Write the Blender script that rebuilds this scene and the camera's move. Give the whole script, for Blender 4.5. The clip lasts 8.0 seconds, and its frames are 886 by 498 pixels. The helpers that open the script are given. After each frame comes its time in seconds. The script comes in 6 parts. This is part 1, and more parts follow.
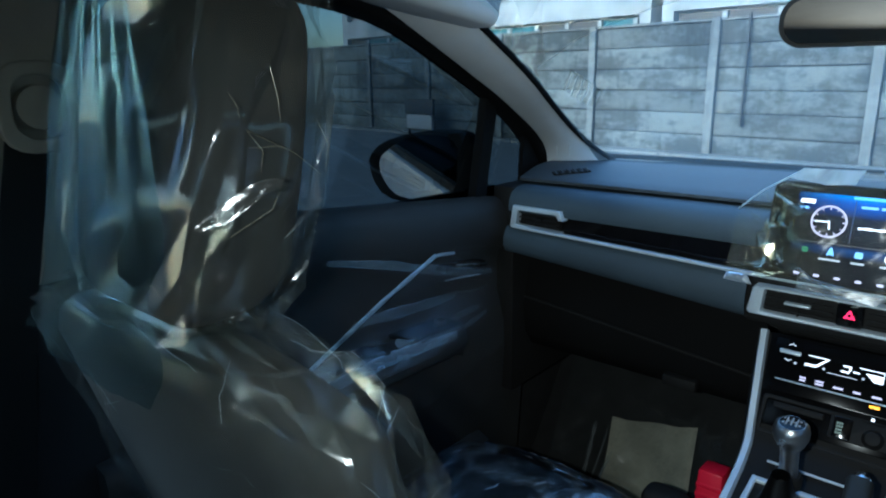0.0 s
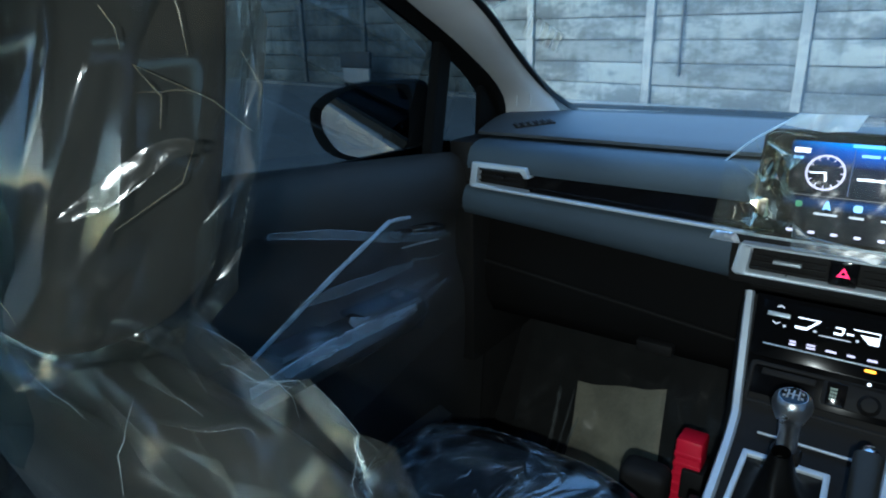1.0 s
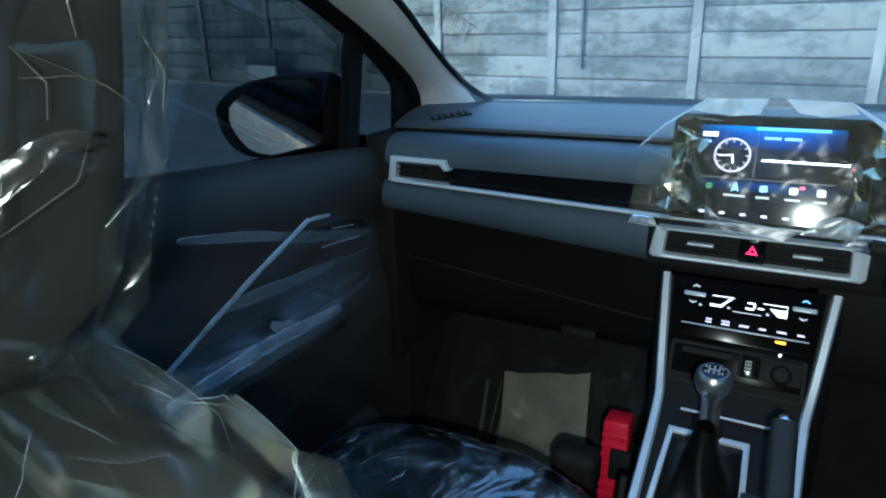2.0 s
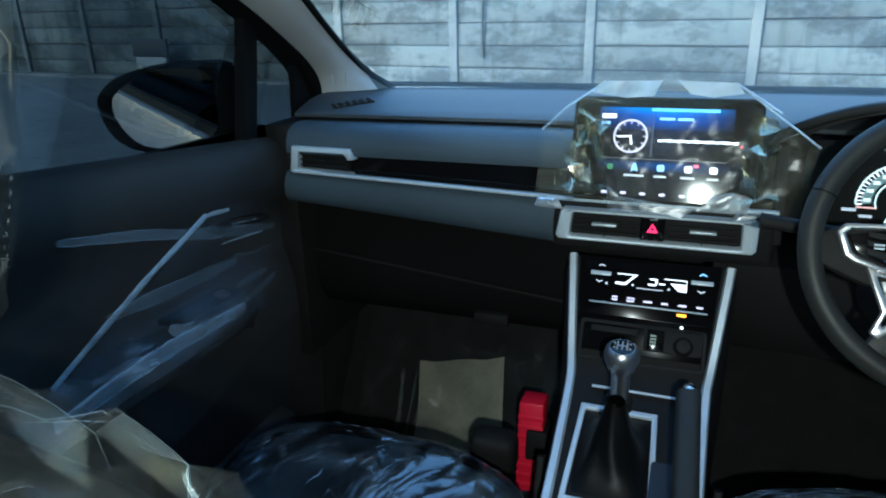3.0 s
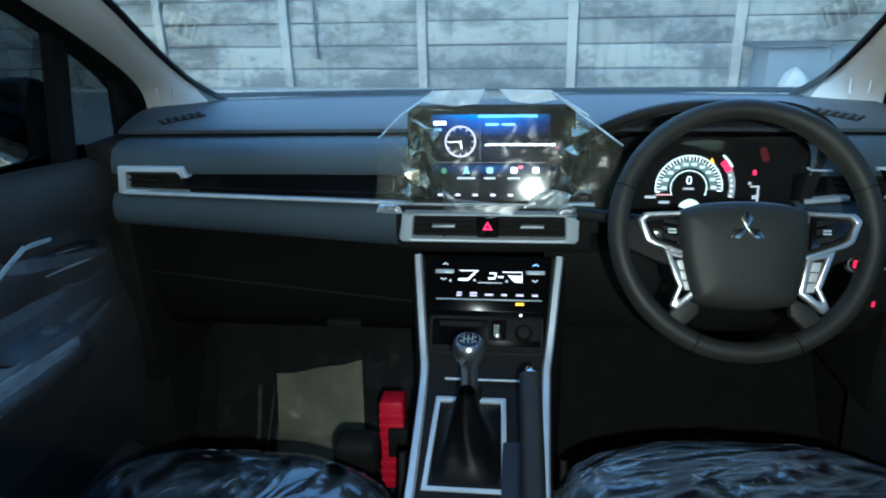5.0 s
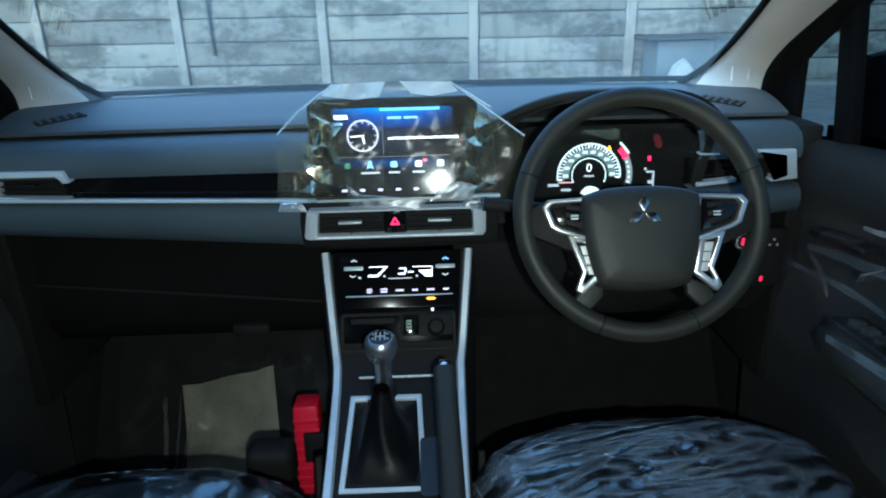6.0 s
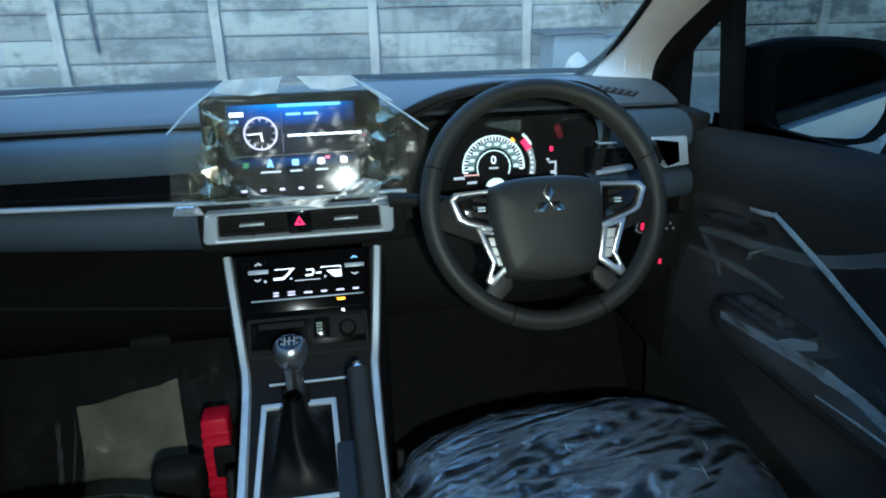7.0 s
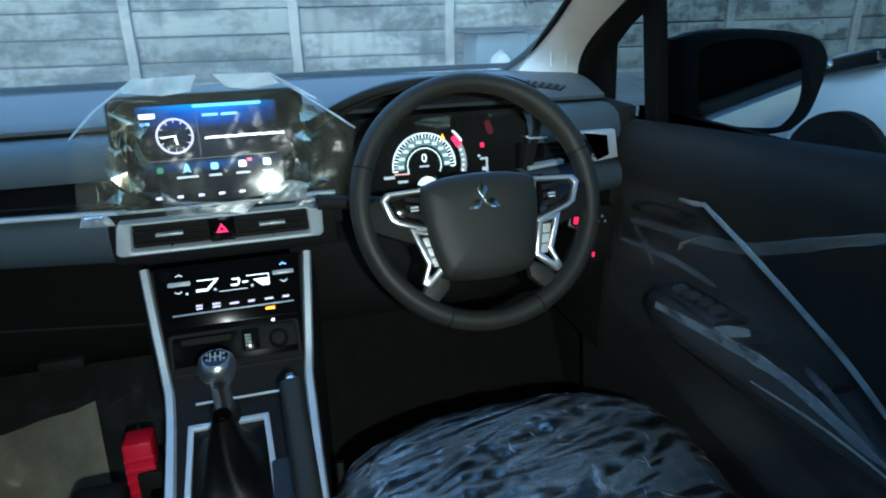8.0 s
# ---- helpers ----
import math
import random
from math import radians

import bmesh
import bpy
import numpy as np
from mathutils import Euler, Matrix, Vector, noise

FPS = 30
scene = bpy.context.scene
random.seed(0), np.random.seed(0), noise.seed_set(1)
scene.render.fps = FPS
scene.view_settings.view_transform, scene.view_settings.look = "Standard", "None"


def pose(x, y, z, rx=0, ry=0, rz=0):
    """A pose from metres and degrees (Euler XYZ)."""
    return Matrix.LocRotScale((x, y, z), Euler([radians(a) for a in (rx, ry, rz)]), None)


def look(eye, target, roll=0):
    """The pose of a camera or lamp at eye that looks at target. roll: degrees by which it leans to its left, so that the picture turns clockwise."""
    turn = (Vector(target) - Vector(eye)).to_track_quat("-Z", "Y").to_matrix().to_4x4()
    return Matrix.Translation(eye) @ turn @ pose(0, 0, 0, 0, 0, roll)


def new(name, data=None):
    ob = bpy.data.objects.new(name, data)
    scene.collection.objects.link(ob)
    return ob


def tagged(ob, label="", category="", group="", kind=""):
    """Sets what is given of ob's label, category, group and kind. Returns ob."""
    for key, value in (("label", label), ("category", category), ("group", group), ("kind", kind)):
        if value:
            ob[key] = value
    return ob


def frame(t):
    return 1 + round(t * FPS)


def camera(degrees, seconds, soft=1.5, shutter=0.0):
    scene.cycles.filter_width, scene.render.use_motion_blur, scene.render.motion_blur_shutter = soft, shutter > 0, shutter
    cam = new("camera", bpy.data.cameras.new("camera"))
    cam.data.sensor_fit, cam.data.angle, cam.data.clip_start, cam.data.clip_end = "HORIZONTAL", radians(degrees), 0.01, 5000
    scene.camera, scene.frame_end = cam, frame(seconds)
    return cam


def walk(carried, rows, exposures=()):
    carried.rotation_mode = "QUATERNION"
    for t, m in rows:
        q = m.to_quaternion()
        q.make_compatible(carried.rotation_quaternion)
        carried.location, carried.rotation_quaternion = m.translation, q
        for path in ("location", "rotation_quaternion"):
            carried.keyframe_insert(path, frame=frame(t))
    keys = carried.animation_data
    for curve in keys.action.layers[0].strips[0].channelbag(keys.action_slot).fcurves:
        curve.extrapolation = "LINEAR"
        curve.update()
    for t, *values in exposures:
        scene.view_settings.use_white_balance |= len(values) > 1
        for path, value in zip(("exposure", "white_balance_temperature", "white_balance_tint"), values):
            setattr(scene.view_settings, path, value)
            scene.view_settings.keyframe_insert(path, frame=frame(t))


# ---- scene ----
cam = camera(67.6, 8.0, soft=1.9, shutter=0.3)
PATH = [
    (0, (0.166, 0.017, 1.449), (-1.107, 1.472, 0.936), -1.0),
    (0.5, (0.083, 0.084, 1.434), (-1.123, 1.559, 0.827), -1.4),
    (1, (0.058, 0.105, 1.428), (-1.057, 1.636, 0.784), -1.4),
    (1.5, (0.046, 0.11, 1.424), (-0.97, 1.706, 0.776), -1.6),
    (3, (0.034, 0.134, 1.41), (-0.619, 1.892, 0.716), -1.5),
    (3.5, (0.032, 0.139, 1.406), (-0.512, 1.935, 0.715), -1.5),
    (4, (0.05, 0.102, 1.433), (-0.402, 1.919, 0.729), -1.6),
    (4.5, (0.049, 0.106, 1.433), (-0.293, 1.948, 0.731), -1.5),
    (6, (0.057, 0.125, 1.426), (0.098, 1.988, 0.7), -1.4),
    (6.5, (0.061, 0.132, 1.422), (0.239, 1.982, 0.684), -1.2),
    (7, (0.061, 0.139, 1.421), (0.369, 1.97, 0.678), -1.1),
    (7.5, (0.061, 0.153, 1.419), (0.472, 1.964, 0.676), -1.0),
    (8, (0.065, 0.169, 1.411), (0.572, 1.953, 0.664), -1.1),
]
walk(cam, [(t, look(e, g, r)) for t, e, g, r in PATH], exposures=[(0, 3.20, 5350, 2), (1.0, 3.38, 5500, 3), (1.5, 3.42, 5500, 2), (4.5, 3.42, 5550, -1), (8, 3.42, 5550, -1)])

# ---- light: blue dusk under an overcast sky, and the torch carried beside the lens ----
world = bpy.data.worlds.new("dusk")
scene.world = world
world.use_nodes = True
wn = world.node_tree
sky = wn.nodes.new("ShaderNodeTexSky")
sky.sky_type = "NISHITA"
sky.sun_disc = False
sky.sun_elevation = radians(14)
sky.sun_rotation = radians(214)
sky.dust_density = 1.0
sky.ozone_density = 3.0
wn.links.new(sky.outputs[0], wn.nodes["Background"].inputs[0])
wn.nodes["Background"].inputs[1].default_value = 0.12

sun = new("sun", bpy.data.lights.new("sun", "SUN"))
sun.data.energy = 0.7
sun.data.angle = radians(25)
sun.data.color = (0.72, 0.88, 1.0)
# azimuth measured as the sky's sun_rotation: behind the car, to its left
sun.matrix_world = look((-4, -6, 7), (0, 0, 0))

torch = new("torch", bpy.data.lights.new("torch", "SPOT"))
torch.data.energy = 2.6
torch.data.color = (0.98, 0.97, 0.86)
torch.data.shadow_soft_size = 0.009
torch.data.spot_size = radians(132)
torch.data.spot_blend = 1.0
torch.matrix_world = look((0.100, -0.02, 1.452), (0.02, 1.2, 1.06))
from mathutils.bvhtree import BVHTree

# ---- mesh tools ----
def thing(name, loc, label, category, group="", kind=""):
    ob = new(name)
    ob.empty_display_size = 0.05
    ob.location = loc
    ob.matrix_world = Matrix.Translation(loc)
    return tagged(ob, label, category, group, kind)


def finish(bm, name, material, angle=38):
    bmesh.ops.recalc_face_normals(bm, faces=bm.faces)
    me = bpy.data.meshes.new(name)
    bm.to_mesh(me)
    bm.free()
    me.polygons.foreach_set("use_smooth", [len(f.vertices) <= 4 for f in me.polygons])
    me.set_sharp_from_angle(angle=radians(angle))
    me.materials.append(material)
    return me


def part(name, bm, material, parent, label="", angle=38):
    """One mesh, given in the place's own axes, under a thing or a part."""
    ob = new(name, finish(bm, name, material, angle))
    if parent is not None:
        ob.parent = parent
        if parent.type == "EMPTY":
            ob.matrix_parent_inverse = Matrix.Translation(parent.location).inverted()
    return tagged(ob, label)


def solid(name, bm, material, label, category, group="", kind="", angle=38):
    """A thing, or a piece of the setting, of one mesh."""
    return tagged(part(name, bm, material, None, "", angle), label, category, group, kind)


def join(*many):
    out = bmesh.new()
    for b in many:
        me = bpy.data.meshes.new("tmp")
        b.to_mesh(me)
        b.free()
        out.from_mesh(me)
        bpy.data.meshes.remove(me)
    return out


def moved(bm, m):
    bmesh.ops.transform(bm, matrix=m, verts=bm.verts)
    return bm


def box(x0, x1, y0, y1, z0, z1, bevel=0.0, seg=2):
    bm = bmesh.new()
    bmesh.ops.create_cube(bm, size=1.0)
    for v in bm.verts:
        v.co = Vector((x0 + (v.co.x + 0.5) * (x1 - x0), y0 + (v.co.y + 0.5) * (y1 - y0), z0 + (v.co.z + 0.5) * (z1 - z0)))
    if bevel > 0:
        bmesh.ops.bevel(bm, geom=bm.edges[:], offset=bevel, segments=seg, affect="EDGES", profile=0.5)
    return bm


def prism(poly, depth, bevel=0.0, seg=2, both=False):
    """A polygon in local x, y, given depth along local z (from 0 to depth)."""
    bm = bmesh.new()
    low = [bm.verts.new((p[0], p[1], 0)) for p in poly]
    high = [bm.verts.new((p[0], p[1], depth)) for p in poly]
    n = len(poly)
    bm.faces.new(low[::-1])
    top = bm.faces.new(high)
    for i in range(n):
        bm.faces.new((low[i], low[(i + 1) % n], high[(i + 1) % n], high[i]))
    if bevel > 0:
        edges = bm.edges[:] if both else list(top.edges)
        bmesh.ops.bevel(bm, geom=edges, offset=bevel, segments=seg, affect="EDGES", profile=0.5)
    return bm


def ring(outer, inner, depth, bevel=0.0):
    """A flat frame between two outlines with as many points each."""
    bm = bmesh.new()
    n = len(outer)
    v = [[bm.verts.new((p[0], p[1], z)) for p in poly] for poly, z in ((outer, 0), (outer, depth), (inner, depth), (inner, 0))]
    for a in range(4):
        for i in range(n):
            j = (i + 1) % n
            bm.faces.new((v[a][i], v[a][j], v[(a + 1) % 4][j], v[(a + 1) % 4][i]))
    if bevel > 0:
        bm.normal_update()
        sharp = [e for e in bm.edges if len(e.link_faces) == 2 and e.calc_face_angle(0) > 0.9 and any(w.co.z > depth * 0.5 for w in e.verts)]
        bmesh.ops.bevel(bm, geom=sharp, offset=bevel, segments=2, affect="EDGES", profile=0.5)
    return bm


def rounded(w, h, r, n=4, cx=0.0, cy=0.0):
    """The outline of a rounded rectangle."""
    out = []
    for sx, sy, a0 in ((1, -1, -90), (1, 1, 0), (-1, 1, 90), (-1, -1, 180)):
        for i in range(n + 1):
            a = radians(a0 + 90 * i / n)
            out.append((cx + sx * (w / 2 - r) + r * math.cos(a), cy + sy * (h / 2 - r) + r * math.sin(a)))
    return out


def loft(rows, closed=False, caps=False, thick=0.0):
    """A surface through rows of points; closed: each row is a ring."""
    bm = bmesh.new()
    v = [[bm.verts.new(p) for p in row] for row in rows]
    n = len(rows[0])
    for a, b in zip(v, v[1:]):
        for i in range(n if closed else n - 1):
            j = (i + 1) % n
            bm.faces.new((a[i], a[j], b[j], b[i]))
    if caps:
        bm.faces.new(v[0][::-1])
        bm.faces.new(v[-1])
    if thick:
        bmesh.ops.recalc_face_normals(bm, faces=bm.faces)
        bmesh.ops.solidify(bm, geom=bm.faces[:], thickness=thick)
    return bm


def smooth_path(pts, k=4):
    """Catmull-Rom through the points."""
    p = [Vector(q) for q in pts]
    p = [2 * p[0] - p[1]] + p + [2 * p[-1] - p[-2]]
    out = []
    for i in range(1, len(p) - 2):
        for s in range(k):
            t = s / k
            a, b, c, d = p[i - 1:i + 3]
            out.append(0.5 * (2 * b + (c - a) * t + (2 * a - 5 * b + 4 * c - d) * t * t + (3 * b - a - 3 * c + d) * t ** 3))
    out.append(p[-2])
    return out


def sweep(pts, outline, up=(0, 0, 1), scale=None, closed=False):
    """Carries an outline (right, up) along a line of points."""
    pts = [Vector(p) for p in pts]
    rows = []
    n = len(pts)
    for i, p in enumerate(pts):
        if closed:
            d = pts[(i + 1) % n] - pts[i - 1]
        else:
            d = pts[min(i + 1, n - 1)] - pts[max(i - 1, 0)]
        d.normalize()
        r = d.cross(Vector(up)).normalized()
        u = r.cross(d)
        s = scale[i] if scale else 1
        rows.append([p + r * a * s + u * b * s for a, b in outline])
    if closed:
        rows.append(rows[0])
        bm = loft(rows, closed=True)
        bmesh.ops.remove_doubles(bm, verts=bm.verts, dist=1e-6)
        return bm
    return loft(rows, closed=True, caps=True)


def circle(r, n=10, ry=None):
    return [(r * math.cos(2 * math.pi * i / n), (ry or r) * math.sin(2 * math.pi * i / n)) for i in range(n)]


def tube(pts, r, n=10, up=(0.03, 0.02, 1), scale=None):
    return sweep(pts, circle(r, n), up, scale)


def lathe(profile, n=24, m=None):
    """profile: (radius, height) pairs, turned about local z."""
    rows = [[(r * math.cos(2 * math.pi * i / n), r * math.sin(2 * math.pi * i / n), h) for i in range(n)] for r, h in profile]
    bm = loft(rows, closed=True, caps=True)
    return moved(bm, m) if m else bm


def softbox(size, r, cuts=10, shape=None):
    """A cushion: a box with wide round edges, fine enough to be dented by shape(v)."""
    bm = bmesh.new()
    bmesh.ops.create_cube(bm, size=2.0)
    bmesh.ops.subdivide_edges(bm, edges=bm.edges[:], cuts=cuts, use_grid_fill=True)
    half = Vector(size) / 2
    inner = Vector([max(h - r, 0.001) for h in half])
    for v in bm.verts:
        p = Vector([math.copysign(abs(c) ** 0.75, c) * h for c, h in zip(v.co, half)])
        q = Vector([max(-i, min(i, c)) for c, i in zip(p, inner)])
        d = p - q
        if d.length > 1e-6:
            p = q + d.normalized() * min(r, d.length if min(abs(c) for c in v.co) < 0 else r)
        v.co = p
    if shape:
        for v in bm.verts:
            v.co = Vector(shape(v.co.copy()))
    return bm


def frame_at(origin, right, up):
    """Axes for flat work: local x along right, y along up, z towards the viewer."""
    r = Vector(right).normalized()
    z = r.cross(Vector(up)).normalized()
    u = z.cross(r)
    m = Matrix((r, u, z)).transposed().to_4x4()
    m.translation = Vector(origin)
    return m


def lettering(text, size, material, parent, m, name="numeral"):
    cu = bpy.data.curves.new("letters", "FONT")
    cu.body = text
    cu.size = size
    cu.align_x, cu.align_y = "CENTER", "CENTER"
    cu.extrude = 0.0003
    tmp = new("letters", cu)
    bpy.context.view_layer.update()
    me = bpy.data.meshes.new_from_object(tmp.evaluated_get(bpy.context.evaluated_depsgraph_get()))
    bpy.data.objects.remove(tmp)
    bm = bmesh.new()
    bm.from_mesh(me)
    bpy.data.meshes.remove(me)
    return part(name, moved(bm, m), material, parent)


def creases(source, count, length, width, seed, keep=None, bend=0.5, lift=0.0012, along=None, spread=3.14):
    """Thin standing creases that wander over a film's surface (source: its bmesh, left as it is). Pale film on them
    paints glint lines.
    """
    r = random.Random(seed)
    source.faces.ensure_lookup_table()
    tree = BVHTree.FromBMesh(source)
    faces = [f for f in source.faces if keep is None or keep(f.calc_center_median())]
    out = []
    for _ in range(count):
        f = r.choice(faces)
        f.normal_update()
        p, nrm = f.calc_center_median(), f.normal.copy()
        d = Vector(along) if along else Vector((r.gauss(0, 1), r.gauss(0, 1), r.gauss(0, 1)))
        d = d - nrm * d.dot(nrm)
        if d.length < 1e-4:
            continue
        d = Matrix.Rotation(r.uniform(-spread, spread) if along else 0, 3, nrm) @ d.normalized()
        total, n = length * r.uniform(0.35, 1.3), 7
        pts = []
        for k in range(n + 1):
            pts.append(p + nrm * lift)
            d = (Matrix.Rotation(r.uniform(-bend, bend) * 0.6, 3, nrm) @ d).normalized()
            q, m, _, _ = tree.find_nearest(p + d * (total / n))
            if q is None or (q - p).length < total / n * 0.2:
                break
            nrm = m if m.dot(nrm) > 0 else -m
            d = (q - p).normalized()
            p = q
        if len(pts) < 4:
            continue
        w = width * r.uniform(0.5, 1.4)
        sc = [0.15 + 0.85 * math.sin(math.pi * (k + 0.3) / len(pts)) for k in range(len(pts))]
        out.append(sweep(pts, circle(w, 5, w * 0.6), nrm, sc))
    return join(*out)


# ---- materials ----
def base(name):
    m = bpy.data.materials.new(name)
    m.use_nodes = True
    return m, m.node_tree.nodes, m.node_tree.links, m.node_tree.nodes["Principled BSDF"]


def surface(name, color, rough=0.5, metal=0.0, var=0.12, scale=6.0, fine=400.0, bump=0.08, depth=0.001, stain=None, coat=0.0, rvar=0.1, piece=0.0, ior=1.45, stretch=(1, 1, 1)):
    """Colour with broad wear and fine grain; bump from the same grain."""
    m, n, l, p = base(name)
    co = n.new("ShaderNodeTexCoord")
    mp = n.new("ShaderNodeMapping")
    mp.inputs["Scale"].default_value = stretch
    l.new(co.outputs["Object"], mp.inputs[0])
    big = n.new("ShaderNodeTexNoise")
    big.inputs["Scale"].default_value = scale
    big.inputs["Detail"].default_value = 6
    big.inputs["Roughness"].default_value = 0.6
    small = n.new("ShaderNodeTexNoise")
    small.inputs["Scale"].default_value = fine
    small.inputs["Detail"].default_value = 3
    for t in (big, small):
        l.new(mp.outputs[0], t.inputs["Vector"])
    ramp = n.new("ShaderNodeValToRGB")
    dark = stain or [c * (1 - 2.2 * var) for c in color]
    lite = [min(1, c * (1 + var)) for c in color]
    ramp.color_ramp.elements[0].position, ramp.color_ramp.elements[1].position = 0.30, 0.68
    ramp.color_ramp.elements[0].color = (*dark, 1)
    ramp.color_ramp.elements[1].color = (*lite, 1)
    l.new(big.outputs["Fac"], ramp.inputs[0])
    mix = n.new("ShaderNodeMix")
    mix.data_type, mix.blend_type = "RGBA", "MULTIPLY"
    mix.inputs["Factor"].default_value = min(1, var * 2)
    l.new(ramp.outputs[0], mix.inputs["A"])
    l.new(small.outputs["Fac"], mix.inputs["B"])
    out = mix.outputs["Result"]
    if piece:
        info = n.new("ShaderNodeObjectInfo")
        mr = n.new("ShaderNodeMapRange")
        mr.inputs["To Min"].default_value, mr.inputs["To Max"].default_value = 1 - piece, 1 + piece
        l.new(info.outputs["Random"], mr.inputs["Value"])
        hs = n.new("ShaderNodeHueSaturation")
        l.new(mr.outputs[0], hs.inputs["Value"])
        l.new(out, hs.inputs["Color"])
        out = hs.outputs[0]
    l.new(out, p.inputs["Base Color"])
    rr = n.new("ShaderNodeMapRange")
    rr.inputs["To Min"].default_value, rr.inputs["To Max"].default_value = max(0.02, rough - rvar), min(1, rough + rvar)
    l.new(big.outputs["Fac"], rr.inputs["Value"])
    l.new(rr.outputs[0], p.inputs["Roughness"])
    p.inputs["Metallic"].default_value = metal
    p.inputs["Coat Weight"].default_value = coat
    p.inputs["Coat Roughness"].default_value = 0.08
    p.inputs["IOR"].default_value = ior
    if bump:
        b = n.new("ShaderNodeBump")
        b.inputs["Strength"].default_value = bump
        b.inputs["Distance"].default_value = depth
        l.new(small.outputs["Fac"], b.inputs["Height"])
        l.new(b.outputs[0], p.inputs["Normal"])
    return m


def glow(name, color, strength):
    m, n, l, p = base(name)
    p.inputs["Base Color"].default_value = (0.02, 0.02, 0.02, 1)
    p.inputs["Roughness"].default_value = 0.3
    p.inputs["Emission Color"].default_value = (*color, 1)
    p.inputs["Emission Strength"].default_value = strength * 0.15
    return m


def glass(name, tint, rough=0.0, gloss=1.0):
    """A thin pane: sees straight through, tinted, with a reflection that grows at a slant."""
    m, n, l, p = base(name)
    n.remove(p)
    tr = n.new("ShaderNodeBsdfTransparent")
    tr.inputs[0].default_value = (*tint, 1)
    gl = n.new("ShaderNodeBsdfGlossy")
    gl.inputs["Color"].default_value = (*tint, 1)
    gl.inputs["Roughness"].default_value = rough
    fr = n.new("ShaderNodeFresnel")
    fr.inputs[0].default_value = 1.45
    sc = n.new("ShaderNodeMath")
    sc.operation = "MULTIPLY"
    sc.inputs[1].default_value = gloss
    l.new(fr.outputs[0], sc.inputs[0])
    mx = n.new("ShaderNodeMixShader")
    l.new(sc.outputs[0], mx.inputs[0])
    l.new(tr.outputs[0], mx.inputs[1])
    l.new(gl.outputs[0], mx.inputs[2])
    l.new(mx.outputs[0], n["Material Output"].inputs[0])
    return m


def film(name, milk=0.10, scale=14.0, strength=0.8, depth=0.01, gloss=0.16, stretch=(1, 1, 1), color=(0.75, 0.8, 0.8), rough=0.12, slant=1.0, cut=0.1, lines=0.0, thin=0.05, turn=(0, 0, 0), ridged=False, tint=(1, 1, 1), clear=(0.93, 0.95, 0.95)):
    """Thin crumpled clear plastic: see-through, a little milky, with sharp broken highlights along its creases; milk
    that rises there paints pale streaks too.
    """
    m, n, l, p = base(name)
    n.remove(p)
    co = n.new("ShaderNodeTexCoord")
    mp = n.new("ShaderNodeMapping")
    mp.inputs["Scale"].default_value = stretch
    tilt = n.new("ShaderNodeMapping")
    tilt.inputs["Rotation"].default_value = [radians(a) for a in turn]
    l.new(co.outputs["Object"], tilt.inputs[0])
    l.new(tilt.outputs[0], mp.inputs[0])
    warp = n.new("ShaderNodeTexNoise")
    warp.inputs["Scale"].default_value = scale * 0.35
    warp.inputs["Detail"].default_value = 2
    l.new(mp.outputs[0], warp.inputs["Vector"])
    shift = n.new("ShaderNodeVectorMath")
    shift.operation = "MULTIPLY_ADD"
    shift.inputs[1].default_value = (0.16, 0.16, 0.16)
    l.new(warp.outputs["Color"], shift.inputs[0])
    l.new(mp.outputs[0], shift.inputs[2])
    if ridged:
        crease = n.new("ShaderNodeTexNoise")
        crease.noise_type = "RIDGED_MULTIFRACTAL"
        crease.inputs["Offset"].default_value = 0.9
        crease.inputs["Gain"].default_value = 1.6
        crease.inputs["Detail"].default_value = 3
        crease_out = crease.outputs["Fac"]
    else:
        crease = n.new("ShaderNodeTexVoronoi")
        crease.feature = "F1"
        crease.inputs["Detail"].default_value = 1.5
        crease_out = crease.outputs["Distance"]
    crease.inputs["Scale"].default_value = scale
    crease.inputs["Roughness"].default_value = 0.45
    l.new(shift.outputs[0], crease.inputs["Vector"])
    bump = n.new("ShaderNodeBump")
    bump.inputs["Strength"].default_value = strength
    bump.inputs["Distance"].default_value = depth
    edge = n.new("ShaderNodeTexVoronoi")
    edge.feature = "DISTANCE_TO_EDGE"
    edge.inputs["Scale"].default_value = scale * 0.8
    l.new(shift.outputs[0], edge.inputs["Vector"])
    line = n.new("ShaderNodeMapRange")
    line.interpolation_type = "SMOOTHSTEP"
    line.inputs["From Min"].default_value, line.inputs["From Max"].default_value = 0.0, thin
    line.inputs["To Min"].default_value, line.inputs["To Max"].default_value = 1.0, 0.0
    l.new(edge.outputs["Distance"], line.inputs["Value"])
    some = n.new("ShaderNodeTexNoise")
    some.inputs["Scale"].default_value = scale * 0.9
    some.inputs["Detail"].default_value = 3
    l.new(co.outputs["Object"], some.inputs["Vector"])
    gate = n.new("ShaderNodeMapRange")
    gate.interpolation_type = "SMOOTHSTEP"
    gate.inputs["From Min"].default_value, gate.inputs["From Max"].default_value = 0.48, 0.66
    l.new(some.outputs["Fac"], gate.inputs["Value"])
    creased = n.new("ShaderNodeMath")
    creased.operation = "MULTIPLY"
    l.new(line.outputs[0], creased.inputs[0])
    l.new(gate.outputs[0], creased.inputs[1])
    height = n.new("ShaderNodeMath")
    height.operation = "MULTIPLY_ADD"
    height.inputs[1].default_value = 0.35
    l.new(creased.outputs[0], height.inputs[0])
    l.new(crease_out, height.inputs[2])
    l.new(height.outputs[0], bump.inputs["Height"])
    tr = n.new("ShaderNodeBsdfTransparent")
